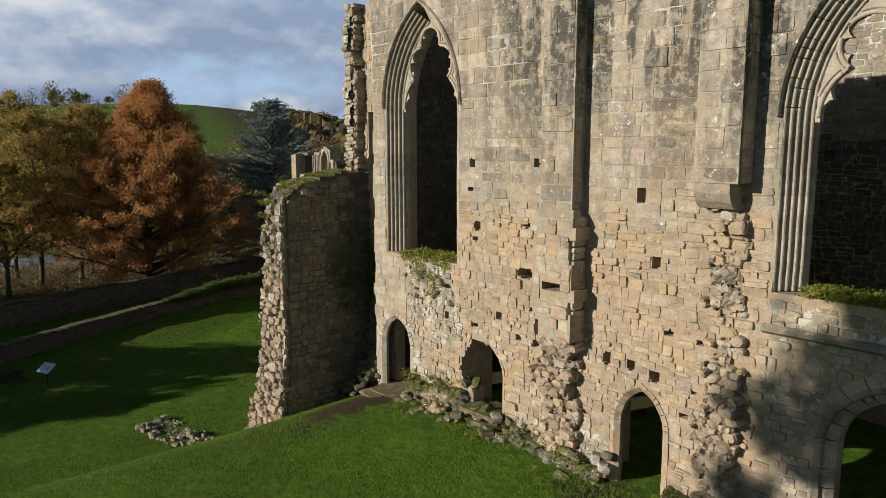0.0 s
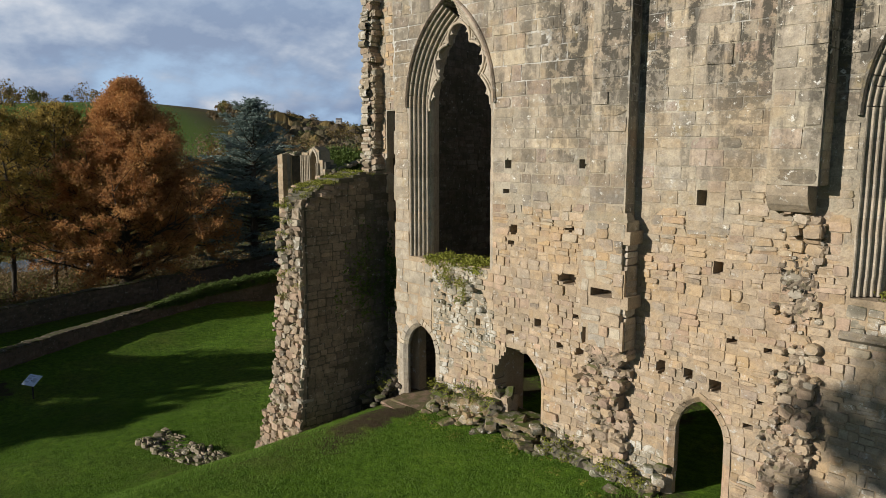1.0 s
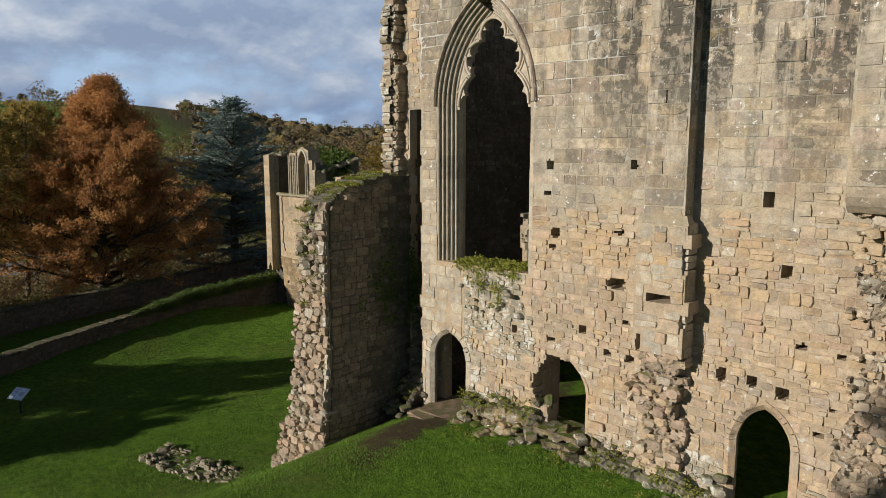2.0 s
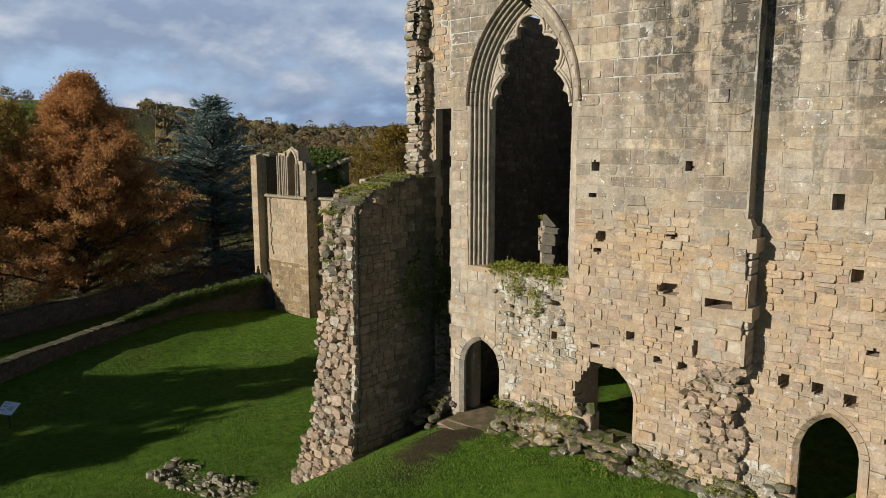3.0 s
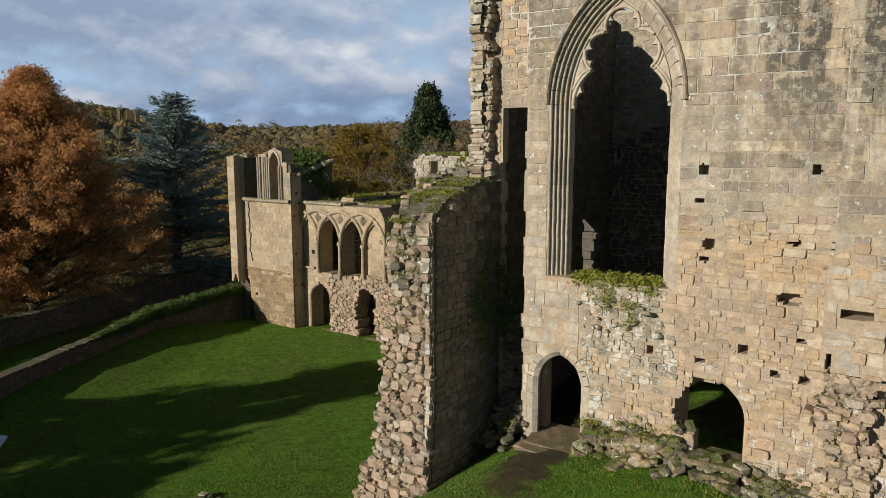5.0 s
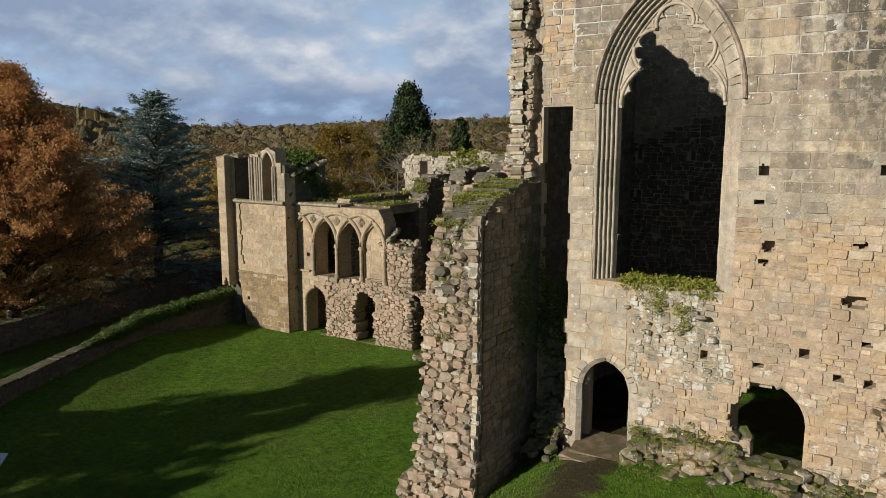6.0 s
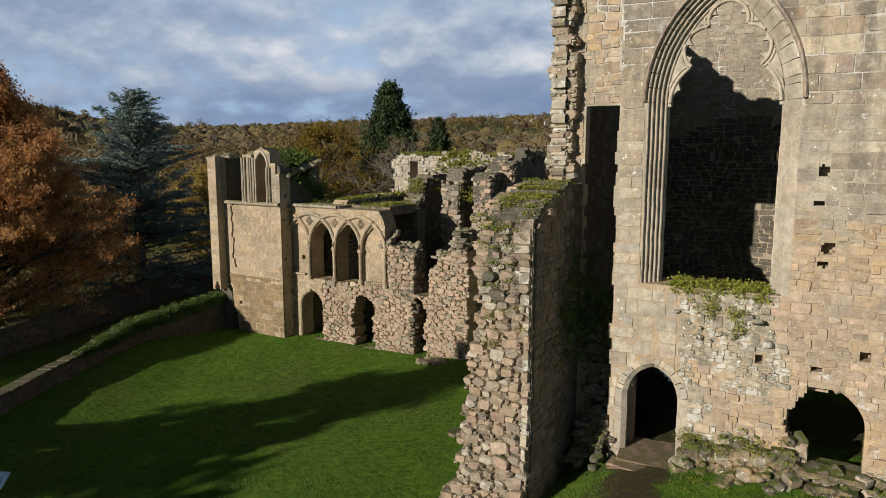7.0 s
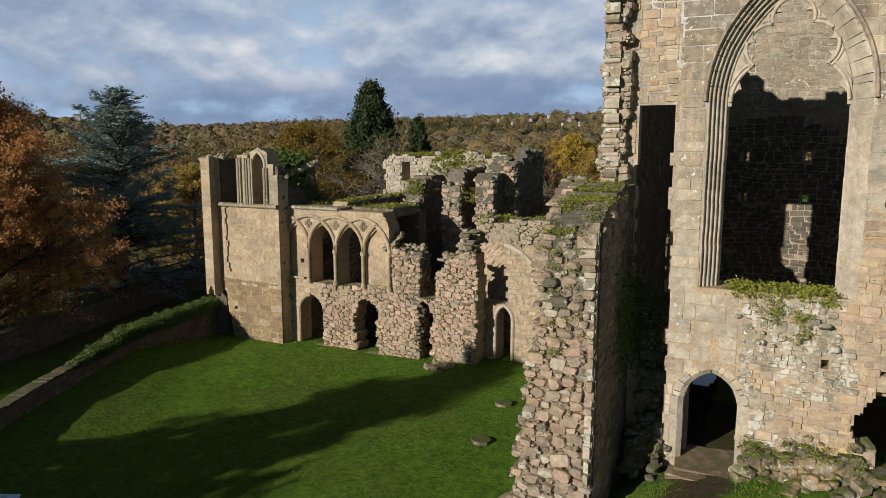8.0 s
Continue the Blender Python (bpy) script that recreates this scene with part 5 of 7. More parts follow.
def range_solid(x, z):
    top = np.where(x < -39.4, 6.5, np.where(x < -36.2, 6.35 - 0.0 * x, 0.0))
    top = np.where((x >= -36.2) & (x < -34.3), 4.55 - 0.2 * (x + 36.2) + blocky(x, 91, 0.4, 0.15), top)
    top = np.where((x >= -34.3) & (x < -33.3), 1.9, top)
    top = np.where((x >= -33.3), 3.2 + 1.0 * (x + 33.3) + blocky(x, 92, 0.4, 0.2), top)
    ok = (z < top) & (x > -43.3) & (x < -30.95 + blocky(z, 93, 0.3, 0.12))
    for cx in (-40.69, -38.78):
        ok &= ~in_arch(x, z, cx, 0.84, 2.1, 4.1, 5.5)
    for cx in (-42.55, -37.02):      # blind outer bays
        ok &= ~in_arch(x, z, cx, 0.74, 2.3, 4.1, 5.4)
    # outer line of the arcade over the last bay
    ok &= ~((x > -37.6) & (z > 4.45) & (((x + 39.6) ** 2 + (z - 4.3) ** 2) > 3.62 ** 2))
    ok &= ~in_arch(x, z, -41.62, 0.87, -1.6, 0.35, 1.35)
    rag = blocky(z, 95, 0.3, 0.12)
    ok &= ~in_arch(x + rag, z, -37.75, 0.75, -1.6, 0.6, 1.5)
    ok &= ~in_arch(x + rag, z, -34.0, 0.45, -1.6, 1.0, 1.75)
    return ok


rng_wall = core_mesh("arcade_wall", RM, range_solid, -43.4, -30.8, -1.7, 7.0, -0.002, 1.1, FARSTONE, far_range, 0.07, "lit sandstone wall with pointed arcade above torn rubble")
m11 = Masonry(RM)
torn_mix = lambda x, z: FARCORE if rng.random() < (0.92 if z < 1.5 else 0.7) else FARGREY
lay(m11, range_solid, -43.4, -36.0, 2.2, 6.6, "ashlar", FARSTONE, (0.26, 0.36), (0.4, 0.9), 0.006, 0.008, 0.004, 0.14)
lay(m11, lambda x, z: range_solid(x, z) & (x < -40.75), -43.4, -40.7, -1.6, 2.2, "ashlar", FARSTONE, (0.26, 0.36), (0.4, 0.9), 0.010, 0.006, 0.005, 0.14)
lay(m11, lambda x, z: range_solid(x, z) & (x > -40.8), -40.8, -30.9, -1.6, 2.2, "cobble", FARCORE, (0.10, 0.27), (0.17, 0.44), -0.02, 0.05, 0.045, 0.4, 0.06, torn_mix)
lay(m11, lambda x, z: range_solid(x, z) & (x > -36.1), -36.2, -30.9, 2.2, 6.0, "cobble", FARCORE, (0.10, 0.27), (0.17, 0.44), -0.02, 0.05, 0.045, 0.4, 0.06, torn_mix)
# torn flanks and loose tops of the two broken piers
for fx_, top_ in ((-34.32, 4.3), (-31.25, 5.6)):
    mfl = Masonry(pose(fx_, 0, 0, 0, 0, 90))
    # flank stones darkened to read as shade
    lay(mfl, lambda x, z: (x > RY) & (x < RY + 1.1) & (z < top_), RY, RY + 1.1, -1.6, top_, "rough", SHADE_DARK, (0.16, 0.26), (0.2, 0.45), 0.0, 0.04, 0.09, 0.4)
    mfl.build(rng_wall)
rubble_heap("loose_rubble", [(-36.2, -34.4, 27.2, 28.4, 4.1, 4.6, 1.0), (-33.3, -31.3, 27.2, 28.4, 3.9, 4.3, 1.0), (-32.1, -31.2, 27.2, 28.4, 4.4, 5.6, 1.0), (-36.6, -35.9, 27.2, 28.2, 4.4, 5.2, 1.0)], 150, FARGREY, rng_wall, (0.2, 0.42), "loose mossy stones along the torn top", 21)
m11.build(rng_wall, 300, lambda x, z: True)


def moulding(path, r, mat, parent, y=0.0, name="arch_moulding", M=RM, label=""):
    prof = [(r, 0.06), (r, -r * 0.6), (r * 0.4, -r * 1.2), (-r * 0.4, -r * 1.2), (-r, -r * 0.6), (-r, 0.06)]
    V, F = sweep("a", path, [(n, d + y) for n, d in prof], mat, None)
    return mesh_ob(name, to_world(V, M), F, mat, parent, label)


SHAFTS = (-43.40, -41.64, -39.74, -37.85, -36.16)
for a, b in ((0, 2), (1, 3), (2, 4)):      # interlacing arches, each over two bays
    moulding(arch_path((SHAFTS[a] + SHAFTS[b]) / 2, (SHAFTS[b] - SHAFTS[a]) / 2, 4.1, 6.0, 14), 0.10, FARSTONE, rng_wall, -0.03)
moulding([p for p in arch_path(SHAFTS[0], SHAFTS[1] - SHAFTS[0], 4.1, 6.0, 14)[14:] if p[0] > -43.0], 0.10, FARSTONE, rng_wall, -0.03)
moulding([p for p in arch_path(SHAFTS[4], SHAFTS[4] - SHAFTS[3], 4.1, 6.0, 14)[:15] if p[0] < -36.75], 0.10, FARSTONE, rng_wall, -0.03)
for cx, hole_ in ((-42.55, True), (-37.02, False)):
    panel_solid = lambda x, z: ~(hole_ & (np.abs(x + 42.26) < 0.12) & (np.abs(z - 3.3) < 0.14))
    pan = core_mesh("blind_panel", RM, panel_solid, cx - 0.8, cx + 0.8, 2.2, 5.5, 0.14, 0.5, FARSTONE, rng_wall, 0.08, "smooth pale stone filling a blind bay")
    mp_ = Masonry(RM)
    lay(mp_, panel_solid, cx - 0.8, cx + 0.8, 2.2, 5.5, "ashlar", FARSTONE, (0.3, 0.42), (0.4, 0.9), 0.006, 0.006, 0.003, 0.1, 0.0, None, 0.14)
    mp_.build(pan)
# flat dark lobes stand in for the shade in carved hollows
for cx in (-41.64, -39.74, -37.85):
    bm = bmesh.new()
    for k in range(4):
        bmesh.ops.create_uvsphere(bm, u_segments=10, v_segments=6, radius=0.12, matrix=pose(cx + 0.15 * math.cos(k * math.pi / 2), RY - 0.03, 5.55 + 0.15 * math.sin(k * math.pi / 2)) @ Matrix.Diagonal((1, 0.3, 1, 1)))
    part("quatrefoil", bm, PLINTH, rng_wall, "quatrefoil of dark lobes for its shaded hollows")
moulding(arch_path(-41.62, 0.85, 0.35, 1.35, 8, -1.5)[:14], 0.1, FARSTONE, rng_wall)
moulding([(-43.0 + 0.5 * i, 2.3) for i in range(3)], 0.07, FARSTONE, rng_wall, -0.03, "sill")
moulding([(-43.0 + 0.5 * i, 6.45) for i in range(8)], 0.1, FARGREY, rng_wall, -0.03, "coping")
for cx in SHAFTS:
    bm = bmesh.new()
    for (r1, z0, z1) in ((0.10, 2.3, 4.0), (0.17, 3.95, 4.15), (0.17, 2.1, 2.35)):
        bmesh.ops.create_cone(bm, cap_ends=True, segments=10, radius1=r1, radius2=r1 * (1.0 if r1 < 0.15 else 0.8), depth=z1 - z0, matrix=pose(cx, RY - 0.1, (z0 + z1) / 2))
    part("shaft", bm, FARSTONE, rng_wall, "slender attached shaft with capital")
# inner wall behind the arcade, roof-less
core_mesh("inner_wall", pose(0, 31.0, 0), lambda x, z: (z < 5.7 + blocky(x, 96, 0.6, 0.2)), -43, -40.0, -1.7, 6.8, 0, 0.9, CORE, far_range, 0.25, "shaded inner wall")
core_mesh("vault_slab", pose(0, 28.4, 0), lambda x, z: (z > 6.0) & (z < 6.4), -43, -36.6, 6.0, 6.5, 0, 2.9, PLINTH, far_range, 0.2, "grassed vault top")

# unseen slab, added to shut sky light out of the low openings
core_mesh("upper_floor", pose(0, 28.4, 0), lambda x, z: z > 0, -43, -33.0, 1.75, 2.05, 0, 3.0, PLINTH, far_range, 0.3, "unseen floor slab added to keep the low openings dark")
# walls behind the arcade have their shade put into the stone colour
core_mesh("inner_wall", pose(0, 31.0, 0), lambda x, z: (z < 6.1 + blocky(x, 96, 0.6, 0.2)) & ~((np.abs(x + 37.9) < 0.8) & (z < 1.2)), -40.0, -36.4, -1.7, 6.5, 0, 0.9, SHADE_DARK, far_range, 0.2, "shaded inner wall", 0.03)
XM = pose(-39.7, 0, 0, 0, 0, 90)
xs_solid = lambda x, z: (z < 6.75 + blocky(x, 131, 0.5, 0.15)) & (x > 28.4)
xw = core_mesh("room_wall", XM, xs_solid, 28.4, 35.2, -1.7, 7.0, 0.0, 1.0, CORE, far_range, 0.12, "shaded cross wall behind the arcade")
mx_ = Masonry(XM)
lay(mx_, xs_solid, 28.4, 35.2, -1.5, 6.9, "rubble", SHADE_DARK, (0.2, 0.3), (0.25, 0.6), 0.012, 0.008, 0.012, 0.14)
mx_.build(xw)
core_mesh("room_wall", pose(0, 31.4, 0), lambda x, z: z < 4.8 + blocky(x, 132, 0.5, 0.2), -33.5, -25.5, -1.7, 5.2, 0.0, 0.9, CORE, far_range, 0.15, "inner wall behind the recess", 0.03)

# ---- corner tower
TY = 26.4
TM = pose(0, TY, 0)
tower = tagged(empty("tower"), "tall ruined corner bay with open lancets")
tower.parent = far_range


def tower_solid(x, z):
    top = np.full_like(x, 6.5)
    top = np.where(x < -47.6, 9.1 + blocky(x, 97, 0.5, 0.1), top)
    top = np.where((x > -46.0) & (x < -45.25), 9.4, top)
    top = np.where((x > -45.05) & (x < -43.75), 9.85 - 0.4 * np.abs(x + 44.45), top)
    top = np.where(x >= -43.75, np.where(x > -43.35, 8.3, 8.95), top)
    ok = (z < top) & (x > -48.4) & (x < -43.05)
    ok &= ~in_arch(x, z, -44.45, 0.42, 6.5, 8.8, 9.5)
    ok &= ~((x < -47.3 + 0.15 * (1.2 - z) + blocky(z, 141, 0.3, 0.12)) & (z < 1.2))
    # a long crack beside the clasping buttress
    ok &= ~((np.abs(x + 47.05 + blocky(z, 142, 0.33, 0.14)) < 0.07) & (z > 2.4) & (z < 6.4))
    ok &= ~((np.abs(x + 46.6) < 0.12) & (np.abs(z - 0.2) < 0.13))
    return ok


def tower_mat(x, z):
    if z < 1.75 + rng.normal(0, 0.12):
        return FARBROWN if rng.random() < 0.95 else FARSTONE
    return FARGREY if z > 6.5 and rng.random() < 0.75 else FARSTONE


tw = core_mesh("tower_wall", TM, tower_solid, -48.9, -43.0, -1.8, 10.2, -0.002, 0.9, FARSTONE, tower, 0.07, "lit tan sandstone front, cracked and worn")
m12 = Masonry(TM)
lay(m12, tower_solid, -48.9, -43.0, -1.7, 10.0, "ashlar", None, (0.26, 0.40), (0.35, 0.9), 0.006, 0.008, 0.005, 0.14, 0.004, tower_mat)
m12.build(tw, 300, lambda x, z: z > 0.0)
CM = pose(0, 25.8, 0)
clasp_solid = lambda x, z: (x > -48.42) & (x < -47.45) & (z > 1.2 + 0.3 * np.sin(x * 9)) & (z < 9.25 + blocky(x, 97, 0.5, 0.12))
clasp = core_mesh("clasping_buttress", CM, clasp_solid, -49.0, -47.7, 1.0, 9.6, -0.002, 0.66, FARSTONE, tower, 0.1, "tall clasping buttress")
m14 = Masonry(CM)
lay(m14, clasp_solid, -49.0, -47.7, 1.0, 9.5, "ashlar", FARSTONE, (0.26, 0.36), (0.4, 0.8), 0.010, 0.006, 0.006, 0.14)
m14.build(clasp, 300, lambda x, z: True)
# tower sides and back take stone darkened in place of shade
core_mesh("tower_side", pose(-43.1, 0, 0, 0, 0, 90), lambda x, z: z < 9.0 - 0.5 * (x - 26.4), 26.5, 30.5, -1.8, 9.2, 0, 0.9, SHADE_DARK, tower, 0.2, "side wall of the tower, moss and shade in its colour", 0.03)
core_mesh("tower_side", pose(-48.38, 0, 0, 0, 0, -90), lambda x, z: z < 9.2, -30.5, -26.5, -1.8, 9.2, 0, 0.9, SHADE_DARK, tower, 0.2, "shaded side wall of the tower", 0.03)
core_mesh("tower_back", pose(0, 29.8, 0), lambda x, z: z < 9.3 + blocky(x, 98, 0.5, 0.2), -48.0, -43.6, -1.8, 9.6, 0, 0.8, SHADE_DARK, tower, 0.2, "back wall of the tower, moss and shade in its colour")
moulding([(-47.6 + 0.5 * i, 6.5) for i in range(10)], 0.12, FARGREY, tw, -0.05, "sloping_sill", TM)
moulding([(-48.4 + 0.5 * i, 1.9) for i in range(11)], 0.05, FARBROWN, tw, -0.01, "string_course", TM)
moulding(arch_path(-44.45, 0.5, 8.8, 9.65, 8, 6.5), 0.08, MOULD, tw, 0, "lancet_arch", TM)

for cx in (-47.7, -45.9, -45.4, -45.0, -43.9):
    bm = bmesh.new()
    for q, (dx, dy) in enumerate(((-0.09, -0.06), (0.09, -0.06), (0.0, -0.13))):
        bmesh.ops.create_cone(bm, cap_ends=True, segments=8, radius1=0.085, radius2=0.085, depth=2.7 if cx != -43.9 else 2.2, matrix=pose(cx + dx, TY + dy, 7.9 if cx != -43.9 else 7.6))
    part("lancet_shaft", bm, FARGREY, tw, "clustered worn shafts between the lancets")
rubble_heap("loose_rubble", [(-48.8, -47.4, 25.9, 27.2, 9.15, 9.4, 1.0), (-46.0, -45.3, 26.4, 27.2, 9.3, 9.55, 1.0), (-43.7, -42.9, 26.6, 27.6, 8.1, 8.5, 1.0), (-43.6, -42.9, 27.0, 30.2, 8.3, 9.0, 1.0)], 90, FARGREY, tower, (0.2, 0.42), "loose mossy stones on the tower top", 22)

# ---- recessed wall with its door, right of the arcade
QM = pose(0, 28.5, 0)


def recess_solid(x, z):
    ok = (x > -31.4) & (x < -25.5) & (z < 6.1 + blocky(x, 99, 0.5, 0.15))
    ok &= ~in_arch(x, z, -29.9, 0.45, -1.5, 0.9, 1.62)
    ok &= ~((x < -29.75 + blocky(z, 100, 0.3, 0.15) - 0.25 * np.clip(z - 3.6, 0, 2)) & (z > 1.75) & (z < 4.95))
    return ok


# unseen roof slab, added so that the recess stays dark
core_mesh("vault_slab", pose(0, 29.45, 0), lambda x, z: z < 5.3, -31.6, -25.5, 4.95, 5.3, 0.0, 2.1, PLINTH, far_range, 0.35, "unseen slab added to keep the recess dark")
rec = core_mesh("recess_wall", QM, recess_solid, -31.5, -25.5, -1.6, 6.5, 0.0, 1.0, TORN, far_range, 0.12, "recessed pinkish wall with a small pointed door")
m13 = Masonry(QM)
lay(m13, recess_solid, -31.5, -25.5, -1.4, 4.8, "rubble", FARSTONE, (0.18, 0.28), (0.25, 0.6), 0.01, 0.008, 0.01, 0.14)
lay(m13, recess_solid, -31.5, -25.5, 4.8, 6.4, "rough", FARGREY, (0.16, 0.26), (0.2, 0.5), 0.0, 0.05, 0.04, 0.3)
m13.build(rec, 300, lambda x, z: True)
moulding(arch_path(-29.9, 0.5, 0.9, 1.7, 8, -1.2), 0.09, MOULD, rec, 0, "door_arch", QM)
moulding(arch_path(-29.9, 2.1, 2.4, 4.9, 12)[12:], 0.11, MOULD, rec, -0.03, "wall_arch", QM)


# ---- cross walls and the back range
def ruin_wall(name, x0, x1, y0, thick, topf, mat, label, style="rough", ang=0.0, z0=-1.6, seed=1, holes=None):
    M = pose(0, y0, 0) if ang == 0 else pose(y0, 0, 0, 0, 0, ang)

    def solid(x, z):
        ok = (z < topf(x)) & (x > x0 + blocky(z, seed, 0.4, 0.2)) & (x < x1 + blocky(z, seed + 1, 0.4, 0.2))
        if holes is not None:
            ok &= ~holes(x, z)
        return ok

    zt = float(np.max(topf(np.linspace(x0, x1, 50)))) + 0.2
    ob = core_mesh(name, M, solid, x0 - 0.3, x1 + 0.3, z0, zt, 0.0, thick, CORE, far_range, 0.15, label)
    mm = Masonry(M)
    lay(mm, solid, x0 - 0.3, x1 + 0.3, z0, zt, style, mat, (0.2, 0.34), (0.25, 0.6), 0.0, 0.04, 0.07, 0.35)
    mm.build(ob)
    return ob


def cross_wall(xa, xb, y0, length, zf, zb, sd):
    """A ruined wall seen end on: torn south end, long shaded flank, jagged falling top."""
    XMx = pose(xb, 0, 0, 0, 0, 90)

    def top(v):
        q = np.clip((v - y0) / length, 0, 1)
        return zf + (zb - zf) * np.clip(q * 2.2, 0, 1) + blocky(v, sd, 0.3, 0.32) + 0.3 * fbm(v * 2, sd + 1)

    def solid(v, z):
        return (z < top(v)) & (v > y0 + 0.12 * fbm(z * 2.3, sd + 2) + blocky(z, sd + 3, 0.3, 0.14)) & (v < y0 + length)

    zt = max(zf, zb) + 0.6
    ob = core_mesh("cross_wall", XMx, solid, y0 - 0.4, y0 + length, -1.6, zt, 0.05, xb - xa - 0.05, SHADE_DARK, far_range, 0.16, "torn end of a ruined cross wall, its flank in shade", 0.05)
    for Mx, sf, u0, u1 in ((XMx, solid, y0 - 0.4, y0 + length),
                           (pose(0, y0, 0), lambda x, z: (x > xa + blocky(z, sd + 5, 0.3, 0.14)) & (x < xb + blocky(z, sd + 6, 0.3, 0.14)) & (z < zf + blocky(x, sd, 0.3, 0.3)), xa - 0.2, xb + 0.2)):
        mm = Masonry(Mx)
        # the unlit flank's shade is put into its stone colour
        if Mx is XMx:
            lay(mm, sf, u0, u1, 0.5, zt, "rubble", SHADE_DARK, (0.16, 0.28), (0.2, 0.5), 0.01, 0.02, 0.02, 0.3)
        else:
            lay(mm, sf, u0, u1, 0.5, zt, "cobble", FARGREY, (0.14, 0.3), (0.2, 0.5), 0.0, 0.06, 0.05, 0.45, 0.0, lambda x, z: FARGREY if rng.random() < 0.55 else FARCORE)
        mm.build(ob)
    rubble_heap("loose_rubble", [(xa, xb, v, v + length / 6, float(top(np.array([v]))[0]) - 0.3, float(top(np.array([v]))[0]) + 0.1, 1.0) for v in np.arange(y0, y0 + length - 0.1, length / 6)], 60, FARGREY, ob, (0.2, 0.45), "", sd)
    return ob


for xa, xb, y, ln, zf, zb, sd in ((-39.2, -37.9, 33.5, 4.2, 6.3, 7.9, 111), (-36.1, -34.9, 33.5, 3.6, 7.7, 8.4, 115), (-33.8, -32.6, 33.2, 3.0, 7.9, 8.7, 119), (-32.7, -31.9, 35.0, 5.0, 8.7, 9.4, 123), (-30.0, -28.6, 36.5, 2.6, 7.0, 7.6, 127)):
    cross_wall(xa, xb, y, ln, zf, zb, sd)
ruin_wall("back_wall", -46.6, -34.0, 43.5, 1.2, lambda x: 9.2 - 0.5 * np.clip(-45.6 - x, 0, 2) + blocky(x, 11, 0.6, 0.35), PALE, "pale back wall of the range, grassed along its top", "rubble", seed=121,
          holes=lambda x, z: (np.abs(x + 44.6) < 0.4) & (np.abs(z - 7.9) < 0.7))
ruin_wall("back_wall", -34.0, -20.0, 40.0, 1.0, lambda x: 6.3 + blocky(x, 13, 0.6, 0.3), ROUGH, "low back wall", "rubble", seed=123)

# ------------------------------------------------------------------ garden walls
def run_wall(name, pts, height, thick, mat, label, cap=0.1):
    """A free-standing wall along a line of (x, y, top z) points, with coping stones."""
    ob = tagged(empty(name), label, "garden wall")
    for (xa, ya, ta), (xb, yb, tb) in zip(pts[:-1], pts[1:]):
        L = math.hypot(xb - xa, yb - ya)
        ang = math.degrees(math.atan2(yb - ya, xb - xa))
        M = pose(xa, ya, 0, 0, 0, ang)

        def solid(x, z):
            return (z < ta + (tb - ta) * x / L) & (z > -3.2) & (x >= 0)

        z0 = min(ta, tb) - height
        core_mesh("wall_body", M, solid, 0, L, z0, max(ta, tb) + 0.01, 0.0, thick, mat, ob, 0.2)
        mm = Masonry(pose(xb - thick * math.sin(radians(ang)), yb + thick * math.cos(radians(ang)), 0, 0, 0, ang + 180))
        lay(mm, lambda x, z: solid(L - x, z), 0, L, max(ta, tb) - 1.7, max(ta, tb), "rubble", mat, (0.16, 0.26), (0.25, 0.55), 0.01, 0.01, 0.015, 0.14)
        mm.build(ob, 60, lambda x, z: True)
        mc = Masonry(M)
        x = 0
        while x < L:
            w = rng.uniform(0.35, 0.6)
            mc.stone("torn", x + w / 2, ta + (tb - ta) * (x + w / 2) / L + 0.01 + rng.normal(0, 0.015), w * 1.05, cap * 1.5, 0.05 + rng.normal(0, 0.02), thick + 0.1, PLINTH if rng.random() < 0.15 else mat, rng.normal(0, 0.06))
            x += w
        mc.build(ob, rest="coping")
    return ob


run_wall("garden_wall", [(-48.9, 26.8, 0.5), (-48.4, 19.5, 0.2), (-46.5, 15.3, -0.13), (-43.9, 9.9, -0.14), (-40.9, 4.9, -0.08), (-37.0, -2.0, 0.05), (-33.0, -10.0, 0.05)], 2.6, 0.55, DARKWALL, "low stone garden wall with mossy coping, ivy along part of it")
run_wall("garden_wall", [(-62.0, 40.0, 0.1), (-58.4, 28.5, 0.0), (-55.0, 18.6, 0.0), (-53.4, 12.5, 0.0), (-51.2, 6.6, 0.0), (-47.0, -5.0, 0.0)], 2.8, 0.6, DARKWALL, "outer boundary wall, its stone darkened for shade")

# ------------------------------------------------------------------ leaves
def leaf_cloud(centres, normals_up, n_each, spread_, size, g, flat=1.0):
    """Quads scattered about centres: (k,3) centres, spread per axis."""
    k = len(centres)
    C = np.repeat(centres, n_each, axis=0)
    sp = np.repeat(np.broadcast_to(spread_, (k, 3)) if np.ndim(spread_) < 2 else spread_, n_each, axis=0)
    P = C + g.normal(0, 1, C.shape) * sp
    a = g.normal(0, 1, P.shape)
    a[:, 2] *= flat
    a /= np.linalg.norm(a, axis=1)[:, None]
    b = g.normal(0, 1, P.shape)
    b[:, 2] += normals_up
    b -= a * (a * b).sum(1)[:, None]
    b /= np.linalg.norm(b, axis=1)[:, None]
    s = size * g.uniform(0.6, 1.4, (len(P), 1))
    t = s * g.uniform(0.45, 0.8, (len(P), 1))
    V = np.stack([P - a * s * 1.15 - b * t * 0.8, P + a * s * 1.15 - b * t * 0.5, P + b * t * 1.35], 1).reshape(-1, 3)
    return V, np.arange(len(V)).reshape(-1, 3)


